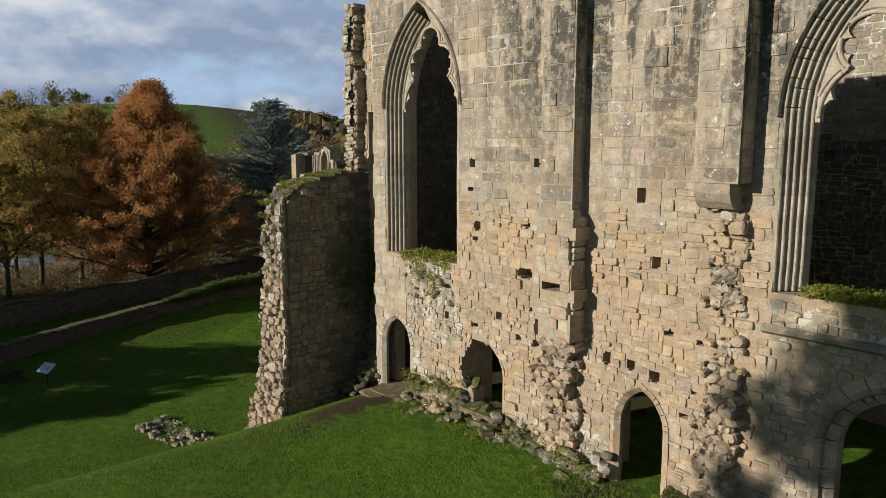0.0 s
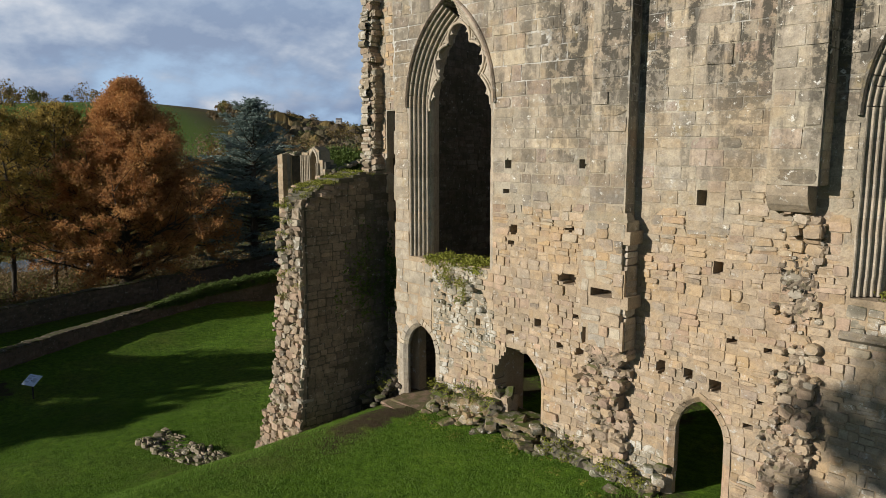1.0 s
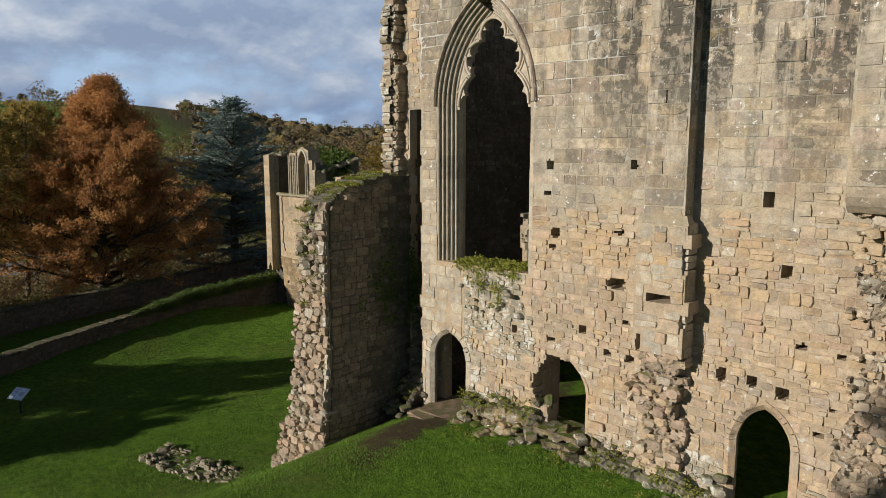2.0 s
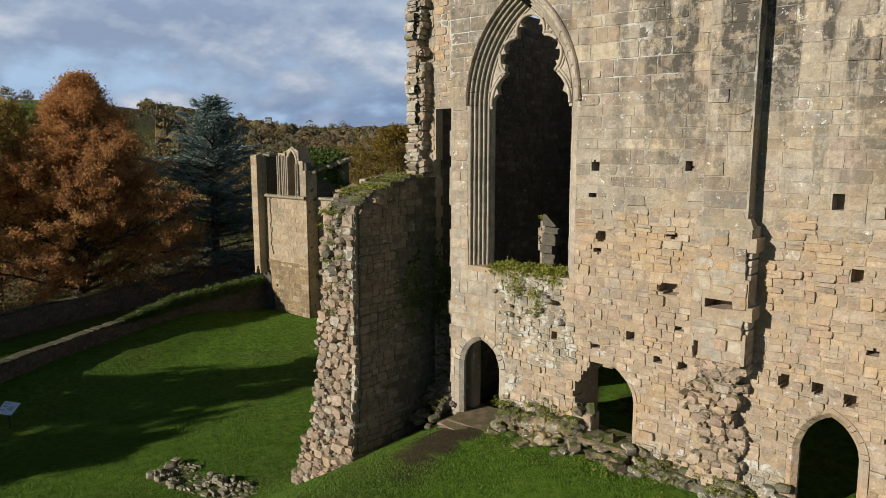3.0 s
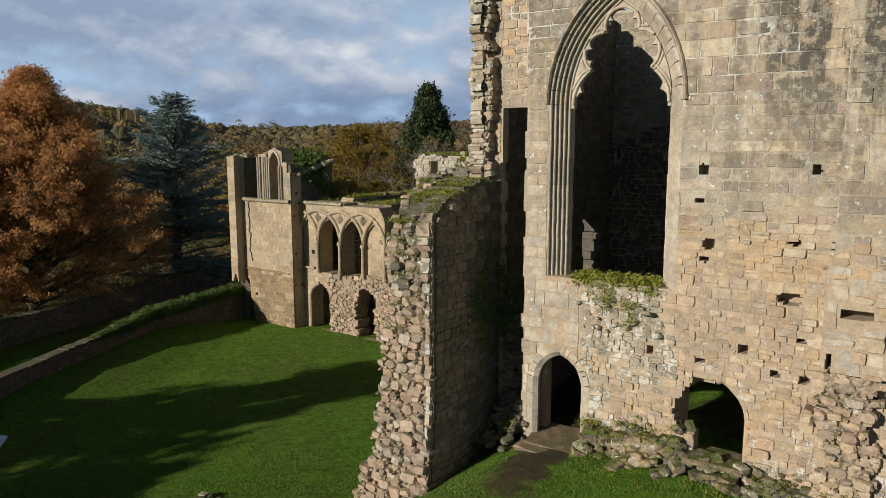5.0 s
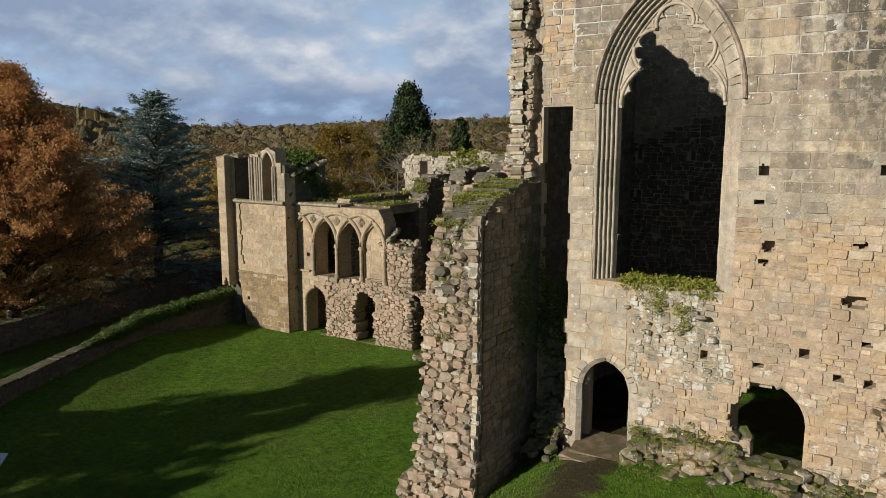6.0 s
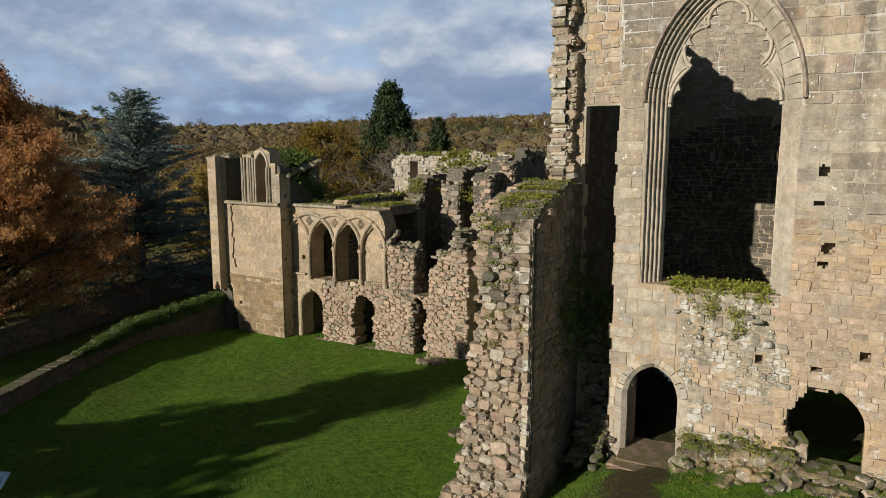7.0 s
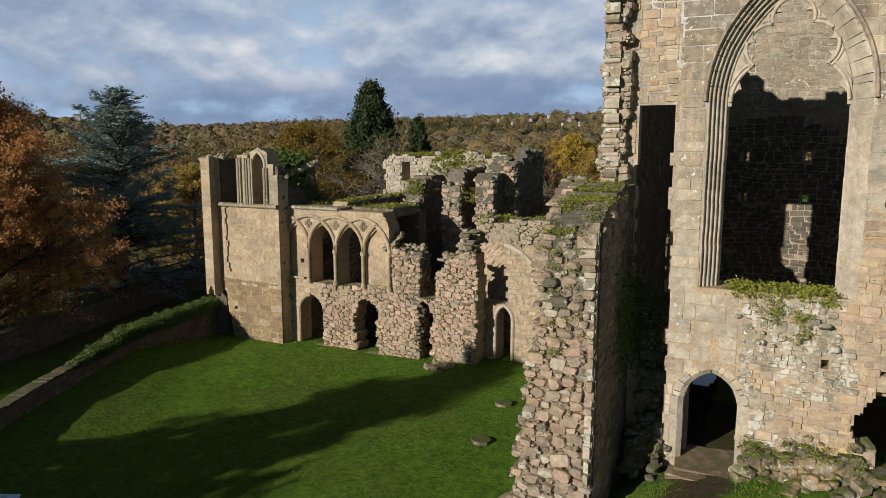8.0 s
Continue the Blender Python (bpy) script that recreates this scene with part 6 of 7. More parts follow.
def tube(points, radii, sides=6):
    P = np.array(points, float)
    T = np.gradient(P, axis=0)
    T /= np.linalg.norm(T, axis=1)[:, None] + 1e-9
    ref = np.where(np.abs(T[:, 2:3]) < 0.9, np.array([[0, 0, 1.0]]), np.array([[1.0, 0, 0]]))
    A = np.cross(T, ref)
    A /= np.linalg.norm(A, axis=1)[:, None] + 1e-9
    B = np.cross(T, A)
    th = np.arange(sides) * 2 * math.pi / sides
    V = (P[:, None] + np.array(radii)[:, None, None] * (A[:, None] * np.cos(th)[None, :, None] + B[:, None] * np.sin(th)[None, :, None])).reshape(-1, 3)
    F = []
    for i in range(len(P) - 1):
        for j in range(sides):
            a, b = i * sides + j, i * sides + (j + 1) % sides
            F.append((a, b, b + sides, a + sides))
    return V, F


class Wood:
    def __init__(self):
        self.V, self.F, self.o = [], [], 0

    def add(self, pts, radii, sides=6):
        v, f = tube(pts, radii, sides)
        self.V.append(v)
        self.F.append(np.array(f) + self.o)
        self.o += len(v)

    def build(self, name, mat, parent):
        return big_mesh(name, np.concatenate(self.V), np.concatenate(self.F), mat, parent, smooth=True)


def limb(start, direction, length, r0, g, bend=0.25, up=0.1, n=6):
    p = np.array(start, float)
    d = np.array(direction, float)
    pts, rad = [p.copy()], [r0]
    for i in range(n):
        d = d + g.normal(0, bend, 3) * 0.5 + np.array([0, 0, up])
        d /= np.linalg.norm(d)
        p = p + d * length / n
        pts.append(p.copy())
        rad.append(max(0.012, r0 * (1 - (i + 1) / n * 0.85)))
    return pts, rad


def broad_tree(name, x, y, height, radius, leaf, label, seed, leaves=9000, size=0.16, crown_base=0.22, shape="oval", bark=BARK, limbs=26, density=1.0, trunk_r=0.32, lean=0.0, sub=5, clump=0.085):
    """Trunk, limbs and a crown of leaf clumps at the twig ends."""
    g = np.random.default_rng(seed)
    z0 = float(ground(x, y)) - 0.1
    tree = tagged(empty(name, 0, 0, 0), label, "tree")
    wood = Wood()
    pts, rad = limb((x, y, z0), (lean, 0.02, 1), height * 0.93, trunk_r, g, 0.06, 0.03, 12)
    wood.add(pts, rad, 8)
    tips = []
    P = np.array(pts)
    for i in range(limbs):
        t = crown_base + (1 - crown_base) * (i + g.random()) / limbs
        k = min(int(t * 12), 11)
        base = P[k] + (P[k + 1] - P[k]) * (t * 12 - k)
        if shape == "cone":
            reach = radius * (1.02 - ((t - crown_base) / (1 - crown_base)) ** 1.1) * g.uniform(0.72, 1.15) + 0.08
        else:
            q = (t - crown_base) / (1 - crown_base)
            reach = radius * math.sin(math.pi * min(1, 0.28 + 0.72 * q)) ** 0.8 * g.uniform(0.7, 1.1) + 0.3
        az = i * 2.4 + g.uniform(-0.5, 0.5)
        d = np.array([math.cos(az), math.sin(az), g.uniform(0.15, 0.6)])
        lp, lr = limb(base, d, reach * 1.05, trunk_r * 0.36 * (1 - 0.7 * t), g, 0.2, 0.03, 6)
        wood.add(lp, lr, 5)
        lp = np.array(lp)
        for s in range(sub):
            kk = g.uniform(1.3, 6)
            k0 = min(int(kk), 5)
            b0 = lp[k0] + (lp[k0 + 1] - lp[k0]) * (kk - k0)
            dd = d + g.normal(0, 0.75, 3)
            dd /= np.linalg.norm(dd)
            sp_, sr = limb(b0, dd, reach * g.uniform(0.25, 0.5) + 0.3, 0.05, g, 0.3, 0.05, 4)
            wood.add(sp_[::2], sr[::2], 3)
            tips += [np.array(sp_[-1]), np.array(sp_[-2]), np.array(sp_[2])]
        tips.append(lp[-1])
    wood.build("trunk", bark, tree)
    tips = np.array(tips)
    tips = tips[g.random(len(tips)) < density]
    n_each = max(1, int(leaves / len(tips)))
    sp = np.stack([np.full(len(tips), radius * clump) * g.uniform(0.5, 1.4, len(tips))] * 2 + [np.full(len(tips), radius * clump * 0.6)], 1)
    V, F = leaf_cloud(tips, 0.8, n_each, sp, size, g)
    big_mesh("crown", V, F, leaf, tree)
    return tree


def cedar_tree(x, y, height, radius, seed):
    """A blue cedar: level tiers of boughs set with short needle sprays."""
    g = np.random.default_rng(seed)
    z0 = float(ground(x, y)) - 0.1
    tree = tagged(empty("cedar_tree"), "tall blue-green cedar with layered boughs", "tree")
    wood = Wood()
    pts, rad = limb((x, y, z0), (0.0, 0, 1), height * 0.97, 0.45, g, 0.03, 0.04, 14)
    wood.add(pts, rad, 8)
    P = np.array(pts)
    cent = []
    nb = 150
    for i in range(nb):
        t = 0.06 + 0.94 * (i / nb) ** 0.92
        k = min(int(t * 14), 13)
        base = P[k] + (P[k + 1] - P[k]) * (t * 14 - k)
        reach = (radius * (1.0 - t) ** 0.8 + 0.45) * g.uniform(0.45, 1.15)
        az = g.uniform(0, 6.283)
        d = np.array([math.cos(az), math.sin(az), 0.15 + 0.85 * t * t])
        lp, lr = limb(base, d, reach, 0.09, g, 0.12, -0.03 if t < 0.7 else 0.06, 8)
        wood.add(lp, lr, 4)
        lp = np.array(lp)
        for s in range(int(10 + reach * 4)):
            kk = g.uniform(1.0, 8)
            k0 = min(int(kk), 7)
            b0 = lp[k0] + (lp[k0 + 1] - lp[k0]) * (kk - k0)
            side = np.cross(d, [0, 0, 1.0])
            side /= np.linalg.norm(side)
            off = side * g.normal(0, 0.22 * reach * (1 - kk / 11)) + np.array([0, 0, g.normal(0.0, 0.06)]) + d * g.normal(0, 0.15)
            cent.append(b0 + off)
    wood.build("trunk", BARK, tree)
    C = np.array(cent)
    out = C - np.array([x, y, 0])
    out[:, 2] = 0
    out /= np.linalg.norm(out, axis=1)[:, None] + 1e-6
    k = 13
    C, out = np.repeat(C, k, 0), np.repeat(out, k, 0)
    C = C + g.normal(0, 1, C.shape) * np.array([0.2, 0.2, 0.06])
    a = out + g.normal(0, 0.55, C.shape) * np.array([1, 1, 0.45])
    a[:, 2] += 0.15
    a /= np.linalg.norm(a, axis=1)[:, None]
    b = np.cross(a, g.normal(0, 1, C.shape))
    b /= np.linalg.norm(b, axis=1)[:, None]
    s, w = g.uniform(0.14, 0.30, (len(C), 1)), g.uniform(0.03, 0.06, (len(C), 1))
    V = np.stack([C - a * s * 0.4, C - b * w, C + a * s, C + b * w], 1).reshape(-1, 3)
    F = np.arange(len(V)).reshape(-1, 4)
    big_mesh("crown", V, F, BLUECEDAR, tree)
    return tree


def cypress(x, y, height, radius, seed, label):
    g = np.random.default_rng(seed)
    z0 = float(ground(x, y)) - 0.1
    tree = tagged(empty("conifer_tree"), label, "tree")
    wood = Wood()
    pts, rad = limb((x, y, z0), (0, 0, 1), height * 0.95, 0.5, g, 0.02, 0.05, 8)
    wood.add(pts, rad, 7)
    wood.build("trunk", BARK, tree)
    # upswept sprays on boughs of uneven reach
    C = []
    for i in range(210):
        t = (i / 210) ** 1.1
        az = g.uniform(0, 6.283)
        reach = radius * min(1.0, (1 - t) * 1.5 + 0.04) ** 0.75 * g.uniform(0.6, 1.12)
        for q in np.linspace(0.45, 1.0, 6):
            C.append((x + reach * q * math.cos(az) + g.normal(0, 0.12), y + reach * q * math.sin(az) + g.normal(0, 0.12), z0 + 0.8 + t * (height - 1.6) + reach * 0.45 * q * q))
    C = np.array(C)
    V, F = leaf_cloud(C, 0.5, 34, np.array([0.24, 0.24, 0.36]) * radius / 4, 0.17, g, 1.6)
    big_mesh("crown", V, F, DARKCON, tree)
    return tree

# ------------------------------------------------------------------ trees
broad_tree("beech_tree", -60.8, 18.65, 17.8, 7.9, COPPER, "broad conical tree in copper-orange autumn leaf", 11, 260000, 0.066, 0.03, "cone", limbs=130, trunk_r=0.42, sub=9, clump=0.038)
cedar_tree(-62.8, 31.2, 16.2, 10.2, 12)
for i, (x, y, h, r, lf) in enumerate([(-62.5, 11.0, 14.5, 4.0, AMBER), (-64.0, 14.2, 15.5, 4.2, AMBER), (-70.0, 10.5, 17.0, 4.6, AMBER), (-70.0, 16.5, 15.0, 4.6, GOLD), (-72.0, 24.0, 13.0, 4.2, GOLD), (-61.0, 8.5, 11.0, 2.8, AMBER)]):
    broad_tree("autumn_tree", x, y, h, r, lf, "slender tree with thinning yellow-green autumn leaves", 20 + i, 20000, 0.075, 0.22, "oval", limbs=44, density=0.9, trunk_r=0.2, sub=8, clump=0.055)
for i, (x, y, h, r, lf) in enumerate([(-65.7, 57.9, 15.5, 6.0, GOLD), (-58.0, 47.0, 9.0, 3.5, AMBER), (-60.0, 72.0, 12.0, 5.0, GOLD), (-49.0, 100.0, 13.5, 5.0, GOLD), (-69.0, 44.0, 11.0, 4.2, AMBER), (-40.0, 84.0, 11.0, 5.0, AMBER), (-30.0, 92.0, 12.0, 5.0, AMBER)]):
    broad_tree("autumn_tree", x, y, h, r, lf, "rounded golden autumn tree behind the ruins", 40 + i, 24000, 0.11, 0.12, "oval", limbs=44, sub=8, clump=0.055)
for i, (x, y, h, r) in enumerate([(-55.8, 58.7, 14.0, 5.0), (-50.0, 64.0, 12.5, 5.0), (-44.0, 66.0, 11.0, 4.6)]):
    broad_tree("bare_tree", x, y, h, r, WOODS, "nearly leafless pale-barked tree", 51 + i, 1200, 0.1, 0.15, "oval", PALEBARK, 50, trunk_r=0.2, sub=16)
broad_tree("willow_tree", -44.8, 85.5, 14.6, 4.0, WILLOW, "golden weeping willow beyond the ruins", 81, 30000, 0.12, 0.1, "oval", limbs=60, sub=9, clump=0.05)
broad_tree("autumn_tree", -43.6, 70.1, 11.5, 4.2, WOODBROWN, "dull red-brown tree behind the back wall", 82, 22000, 0.09, 0.2, "oval", limbs=40, sub=9, clump=0.05)
cypress(-65.4, 70.4, 20.6, 4.9, 61, "tall dark green conifer")
cypress(-70.1, 90.9, 17.2, 2.8, 62, "small dark green conifer")

# unseen trees beside the camera, added to shade lawn, garden strip and wall foot
for i, (x, y, h, r) in enumerate([(-47.7, -19.0, 17.8, 4.2), (-44.9, -10.0, 15.0, 2.6), (-69.5, -20.0, 16.0, 4.8), (-16.2, -20.0, 18.4, 3.8), (-64.2, -18.0, 14.0, 4.4), (-42.4, -19.0, 11.0, 2.6)]):
    broad_tree("autumn_tree", x, y, h, r, AMBER, "unseen tall thinning tree added for its shade", 70 + i, 12000 if i == 3 else 8000, 0.2, 0.15, "oval", limbs=40, trunk_r=0.3)


def far_woods(n, seed):
    """Woods over the valley sides: crowns of outward-facing leaf clumps, massed by kind of leaf."""
    g = np.random.default_rng(seed)
    mats = (WOODBROWN, WOODGOLD, WOODGREEN, WOODGREY, WOODS)
    lab = ("distant brown autumn woods over the valley", "distant golden autumn trees over the valley", "distant olive-green woods over the valley", "distant leafless grey-brown woods", "distant mixed autumn woods over the valley")
    VV = [[] for _ in mats]
    for i in range(n):
        az = g.uniform(-1.5, 0.1)
        r = 90 + 210 * g.random() ** 0.8 if i % 2 else 300 + 720 * g.random() ** 0.8
        x, y = -15 + r * math.sin(az), r * math.cos(az)
        hilltop = -1.38 < az < -1.24 and 430 < r < 600
        if r > 170 and not hilltop and (az < -1.12 or noise.noise((x * 0.007, y * 0.007, 3.3)) < -0.35):
            continue
        h = g.uniform(5.0, 11.0) if r < 140 else (g.uniform(6.0, 13) if g.random() < 0.93 else g.uniform(13, 18))
        w = h * g.uniform(0.36, 0.56)
        z = float(ground(x, y))
        zone = noise.noise((x * 0.012, y * 0.012, 8.8))
        k = int(g.choice(5, p=[0.45, 0.08, 0.06, 0.21, 0.20] if zone > 0.05 else [0.26, 0.20, 0.22, 0.12, 0.20]))
        # a few lobes make the crown's outline
        nl = 9 if r < 200 else (7 if r < 430 else 5)
        c0 = np.array([x, y, z + h * 0.5])
        lobes = g.normal(0, 0.42, (nl, 3)) * np.array([w, w, h * 0.36])
        m = 560 if r < 200 else (360 if r < 430 else 170)
        li = g.integers(0, nl, m)
        u = g.normal(0, 1, (m, 3))
        u[:, 2] += 0.25
        u /= np.linalg.norm(u, axis=1)[:, None]
        P = c0 + lobes[li] + u * np.array([w * 0.6, w * 0.6, h * 0.32]) * g.uniform(0.75, 1.1, (m, 1))
        nrm = u + g.normal(0, 0.2, (m, 3))
        nrm /= np.linalg.norm(nrm, axis=1)[:, None]
        a = np.cross(nrm, g.normal(0, 1, (m, 3)))
        a /= np.linalg.norm(a, axis=1)[:, None]
        c = np.cross(nrm, a)
        s = (0.17 + r * 0.0010) * g.uniform(0.6, 1.4, (m, 1)) * (0.55 if k == 3 else 0.9)
        VV[k].append(np.stack([P - a * s - c * s * 0.5, P + a * s - c * s * 0.5, P + c * s], 1).reshape(-1, 3))
    for k, mt in enumerate(mats):
        V = np.concatenate(VV[k])
        tagged(big_mesh("woods", V, np.arange(len(V)).reshape(-1, 3), mt), lab[k], "woods", "", "stuff")


far_woods(2100, 5)


def canopy(seed):
    """Woods over the far valley sides, seen as a sheet of rounded crowns of uneven height with clearings."""
    A, R = np.meshgrid(np.linspace(-1.52, 0.12, 620), 250 * (1150 / 250) ** np.linspace(0, 1, 260))
    X, Y = -15 + R * np.sin(A), R * np.cos(A)
    cell = 10.5
    I, J = np.floor(X / cell).astype(int), np.floor(Y / cell).astype(int)

    def rnd(i, j, k):
        return (np.sin(i * 127.1 + j * 311.7 + k * 74.7 + seed) * 43758.5453) % 1.0

    top = np.zeros_like(X)
    for di in (-1, 0, 1):
        for dj in (-1, 0, 1):
            i, j = I + di, J + dj
            cx, cy = (i + 0.2 + 0.6 * rnd(i, j, 1)) * cell, (j + 0.2 + 0.6 * rnd(i, j, 2)) * cell
            h, w = 4.5 + 5.5 * rnd(i, j, 3) ** 2.0 + 2.0 * np.sin(i * 0.21 + 1.7 * np.sin(j * 0.13)), 5.5 + 4.5 * rnd(i, j, 4)
            d2 = ((X - cx) ** 2 + (Y - cy) ** 2) / w ** 2
            top = np.maximum(top, h * np.sqrt(np.clip(1 - d2, 0, 1)) * (rnd(i, j, 5) < 0.85))
    wide = np.sin(X * 0.011 + 1.3 * np.sin(Y * 0.008)) + np.sin(Y * 0.013 + 0.9 * np.sin(X * 0.009 + 2.0))
    field = (wide > 0.8) | (A < -1.10)
    top = np.where(field, -3.0, top + np.random.default_rng(seed).normal(0, 0.18, X.shape))
    Z = ground(X, Y) + top
    idx = np.arange(X.size).reshape(X.shape)
    Fq = np.stack([idx[:-1, :-1], idx[1:, :-1], idx[1:, 1:], idx[:-1, 1:]], -1).reshape(-1, 4)
    tagged(big_mesh("woods", np.stack([X, Y, Z], -1).reshape(-1, 3), Fq, CANOPY), "distant brown and olive autumn woods over the valley sides", "woods", "", "stuff")


canopy(3)


def undergrowth(n, seed):
    gg = np.random.default_rng(seed)
    x, y = gg.uniform(-80, -57.5, n), gg.uniform(2, 60, n)
    ok = (x < -55.5 - 0.33 * np.maximum(0, y - 18))
    x, y = x[ok], y[ok]
    C = np.stack([x, y, ground(x, y) + 0.35 + 0.4 * gg.random(len(x)) ** 2], 1)
    V, F = leaf_cloud(C, 0.6, 26, np.array([0.5, 0.5, 0.3]), 0.08, gg)
    return tagged(big_mesh("undergrowth", V, F, WOODBROWN), "low autumn undergrowth and fallen leaves below the trees", "undergrowth", "", "stuff")


undergrowth(1500, 91)
wx = np.linspace(-40, 22, 40)
RV = np.array([(-80.0 - 0.12 * v + s, v, float(ground(-80.0 - 0.12 * v, v)) + 0.14) for v in wx for s in (-6.0, 5.0)])
tagged(big_mesh("water", RV, [(2 * k, 2 * k + 1, 2 * k + 3, 2 * k + 2) for k in range(39)], WATER), "calm grey-blue river beyond the trees", "river", "", "structure")


def cottage(az, r, s, turn):
    x, y = -16 + r * math.sin(az), -5 + r * math.cos(az)
    z = float(ground(x, y))
    ob = tagged(empty("house"), "small white-walled house with slate roof, lifted to show over the far woods", "house", "houses on the far hill")
    # lifted nine metres and scaled to suit the camera's view over the woods
    ob.matrix_basis = pose(x, y, z + 9.0, 0, 0, turn)
    bm = bmesh.new()
    bmesh.ops.create_cube(bm, size=1, matrix=pose(0, 0, 2.2 * s + 0.6) @ Matrix.Diagonal((9 * s, 6 * s, 5.4 * s + 1.2, 1)))
    part("wall", bm, WHITEWASH, ob)
    bm = bmesh.new()
    v = [bm.verts.new(p) for p in ((-4.8 * s, -3.4 * s, 4.8 * s + 1.1), (4.8 * s, -3.4 * s, 4.8 * s + 1.1), (4.8 * s, 3.4 * s, 4.8 * s + 1.1), (-4.8 * s, 3.4 * s, 4.8 * s + 1.1), (-4.8 * s, 0, 7.6 * s + 1.1), (4.8 * s, 0, 7.6 * s + 1.1))]
    for f in ((0, 1, 5, 4), (2, 3, 4, 5), (0, 4, 3), (1, 2, 5), (3, 2, 1, 0)):
        bm.faces.new([v[k] for k in f])
    part("roof", bm, SLATE, ob)
    for k in range(3):
        bm = bmesh.new()
        bmesh.ops.create_cube(bm, size=1, matrix=pose((k - 1) * 2.6 * s, -3.0 * s, 2.6 * s + 0.6) @ Matrix.Diagonal((1.1 * s, 0.15, 1.3 * s, 1)))
        part("window", bm, GLASSDARK, ob)


for i in range(9):
    cottage(-0.40 + 0.0155 * i + 0.011 * math.sin(i * 5.3), 690 + 70 * math.sin(i * 2.1), 0.32 + 0.12 * math.sin(i * 3.3), 20 + 35 * math.sin(i))
cottage(-0.95, 700, 0.6, 40)


# ------------------------------------------------------------------ ivy, moss, ferns
def tufts(name, pts, n_each, spread_, size, mat, parent, label, seed, up=1.5, top=False):
    g = np.random.default_rng(seed)
    V, F = leaf_cloud(np.array(pts, float), up, n_each, np.array(spread_), size, g, 0.8)
    ob = big_mesh(name, V, F, mat, parent, label)
    return tagged(ob, label, "plant" if top else "", "", "stuff")


g = np.random.default_rng(33)
ivy = []
for t in np.linspace(0, 1, 130):
    y = 26.6 - 11.6 * t
    x = -48.6 + 0.07 * (26.6 - y) if y > 19.5 else -48.1 + 0.45 * (19.5 - y)
    top_z = 0.5 - 0.0423 * (26.6 - y) if y > 19.5 else 0.2 - 0.0786 * (19.5 - y)
    fat = 1.0 if t < 0.75 else 1.0 - 3.2 * (t - 0.75)
    for q in range(9):
        ivy.append((x + 0.08 + g.uniform(-0.5, 0.5) * max(fat, 0.3), y, top_z + 0.02 + g.uniform(-0.5, 0.14) * fat))
tufts("ivy", ivy, 50, (0.10, 0.10, 0.07), 0.036, HEDGE, None, "trimmed ivy draped over the garden wall", 34, 1.0, True)
moss1 = [(x, 13.12 + g.uniform(0.0, 1.0), 6.44 + 0.26 * g.random() ** 1.5) for x in g.uniform(-17.7, -15.4, 300)]
tufts("fern_clump", moss1, 26, (0.09, 0.08, 0.035), 0.03, MOSS, None, "green ferns and moss on the broken window sill", 35, 1.0, True)
trail = [(-16.75 + g.normal(0, 0.2), 13.04, g.uniform(5.9, 6.45)) for _ in range(16)] + [(-16.0 + g.normal(0, 0.16), 13.04, g.uniform(5.5, 6.3)) for _ in range(16)]
tufts("moss_clump", trail, 24, (0.08, 0.05, 0.07), 0.024, MOSS, None, "moss hanging over the rubble below the sill", 47, 1.0, True)
moss2 = [(x, 13.3 + g.uniform(0.0, 0.9), 7.2 + 0.15 * g.random()) for x in g.uniform(-5.6, -3.0, 160)]
tufts("moss_clump", moss2, 40, (0.07, 0.07, 0.03), 0.028, MOSS, None, "green moss and grass on a window sill", 36, 1.0, True)
moss3 = [(g.uniform(-21.4, -20.25), y, float(stub_top(np.array([y]))[0]) + 0.05 * g.random()) for y in g.uniform(10.6, 13.2, 125)] + [(g.uniform(-21.6, -20.3), 10.35 - 0.1 * g.random(), 8.2 - 3.0 * g.random() ** 2) for _ in range(22)]
tufts("moss_clump", moss3, 60, (0.10, 0.10, 0.03), 0.02, MOSS, None, "moss and grass growing on the wall stub", 37, 1.0, True)
moss4 = [(x, 28.3 + g.uniform(0, 3.0), 6.45 + 0.2 * g.random()) for x in g.uniform(-42.8, -36.7, 60)] + [(x, 28.6 + g.uniform(0, 2.6), 5.95 + 0.3 * g.random()) for x in g.uniform(-31.3, -25.6, 110)] + [(-38.5 + g.normal(0, 0.4), 33.6 + g.uniform(0, 2.5), 7.0 + 0.8 * g.random()) for _ in range(70)] + [(-33.8 + g.normal(0, 0.4), 33.3 + g.uniform(0, 1.5), 6.6 + 0.9 * g.random()) for _ in range(50)] + [(x, 43.6 + g.uniform(0, 0.8), 9.2 + 0.15 * g.random()) for x in g.uniform(-46, -34, 110)] + [(-40.2 + g.uniform(-0.4, 0.4), yy, 6.8) for yy in g.uniform(28.5, 35, 90)] + [(x, 29.9 + g.uniform(0, 0.6), 9.35) for x in g.uniform(-48, -43.6, 90)]
tufts("moss_clump", moss4, 30, (0.15, 0.15, 0.05), 0.05, MOSS, None, "grass and moss on the ruined wall tops", 38, 1.0, True)
ivy3 = [(g.uniform(-20.15, -19.2), 13.62 - 0.1 * g.random(), 5.4 + g.normal(0, 0.8)) for _ in range(90)] + [(-20.1 + 0.1 * g.random(), 12.6 + g.normal(0, 0.4), 5.6 + g.normal(0, 0.7)) for _ in range(50)]
tufts("ivy", ivy3, 22, (0.12, 0.05, 0.12), 0.04, HEDGE, None, "dark ivy in the shaded corner of the wall", 41, 0.5, True)
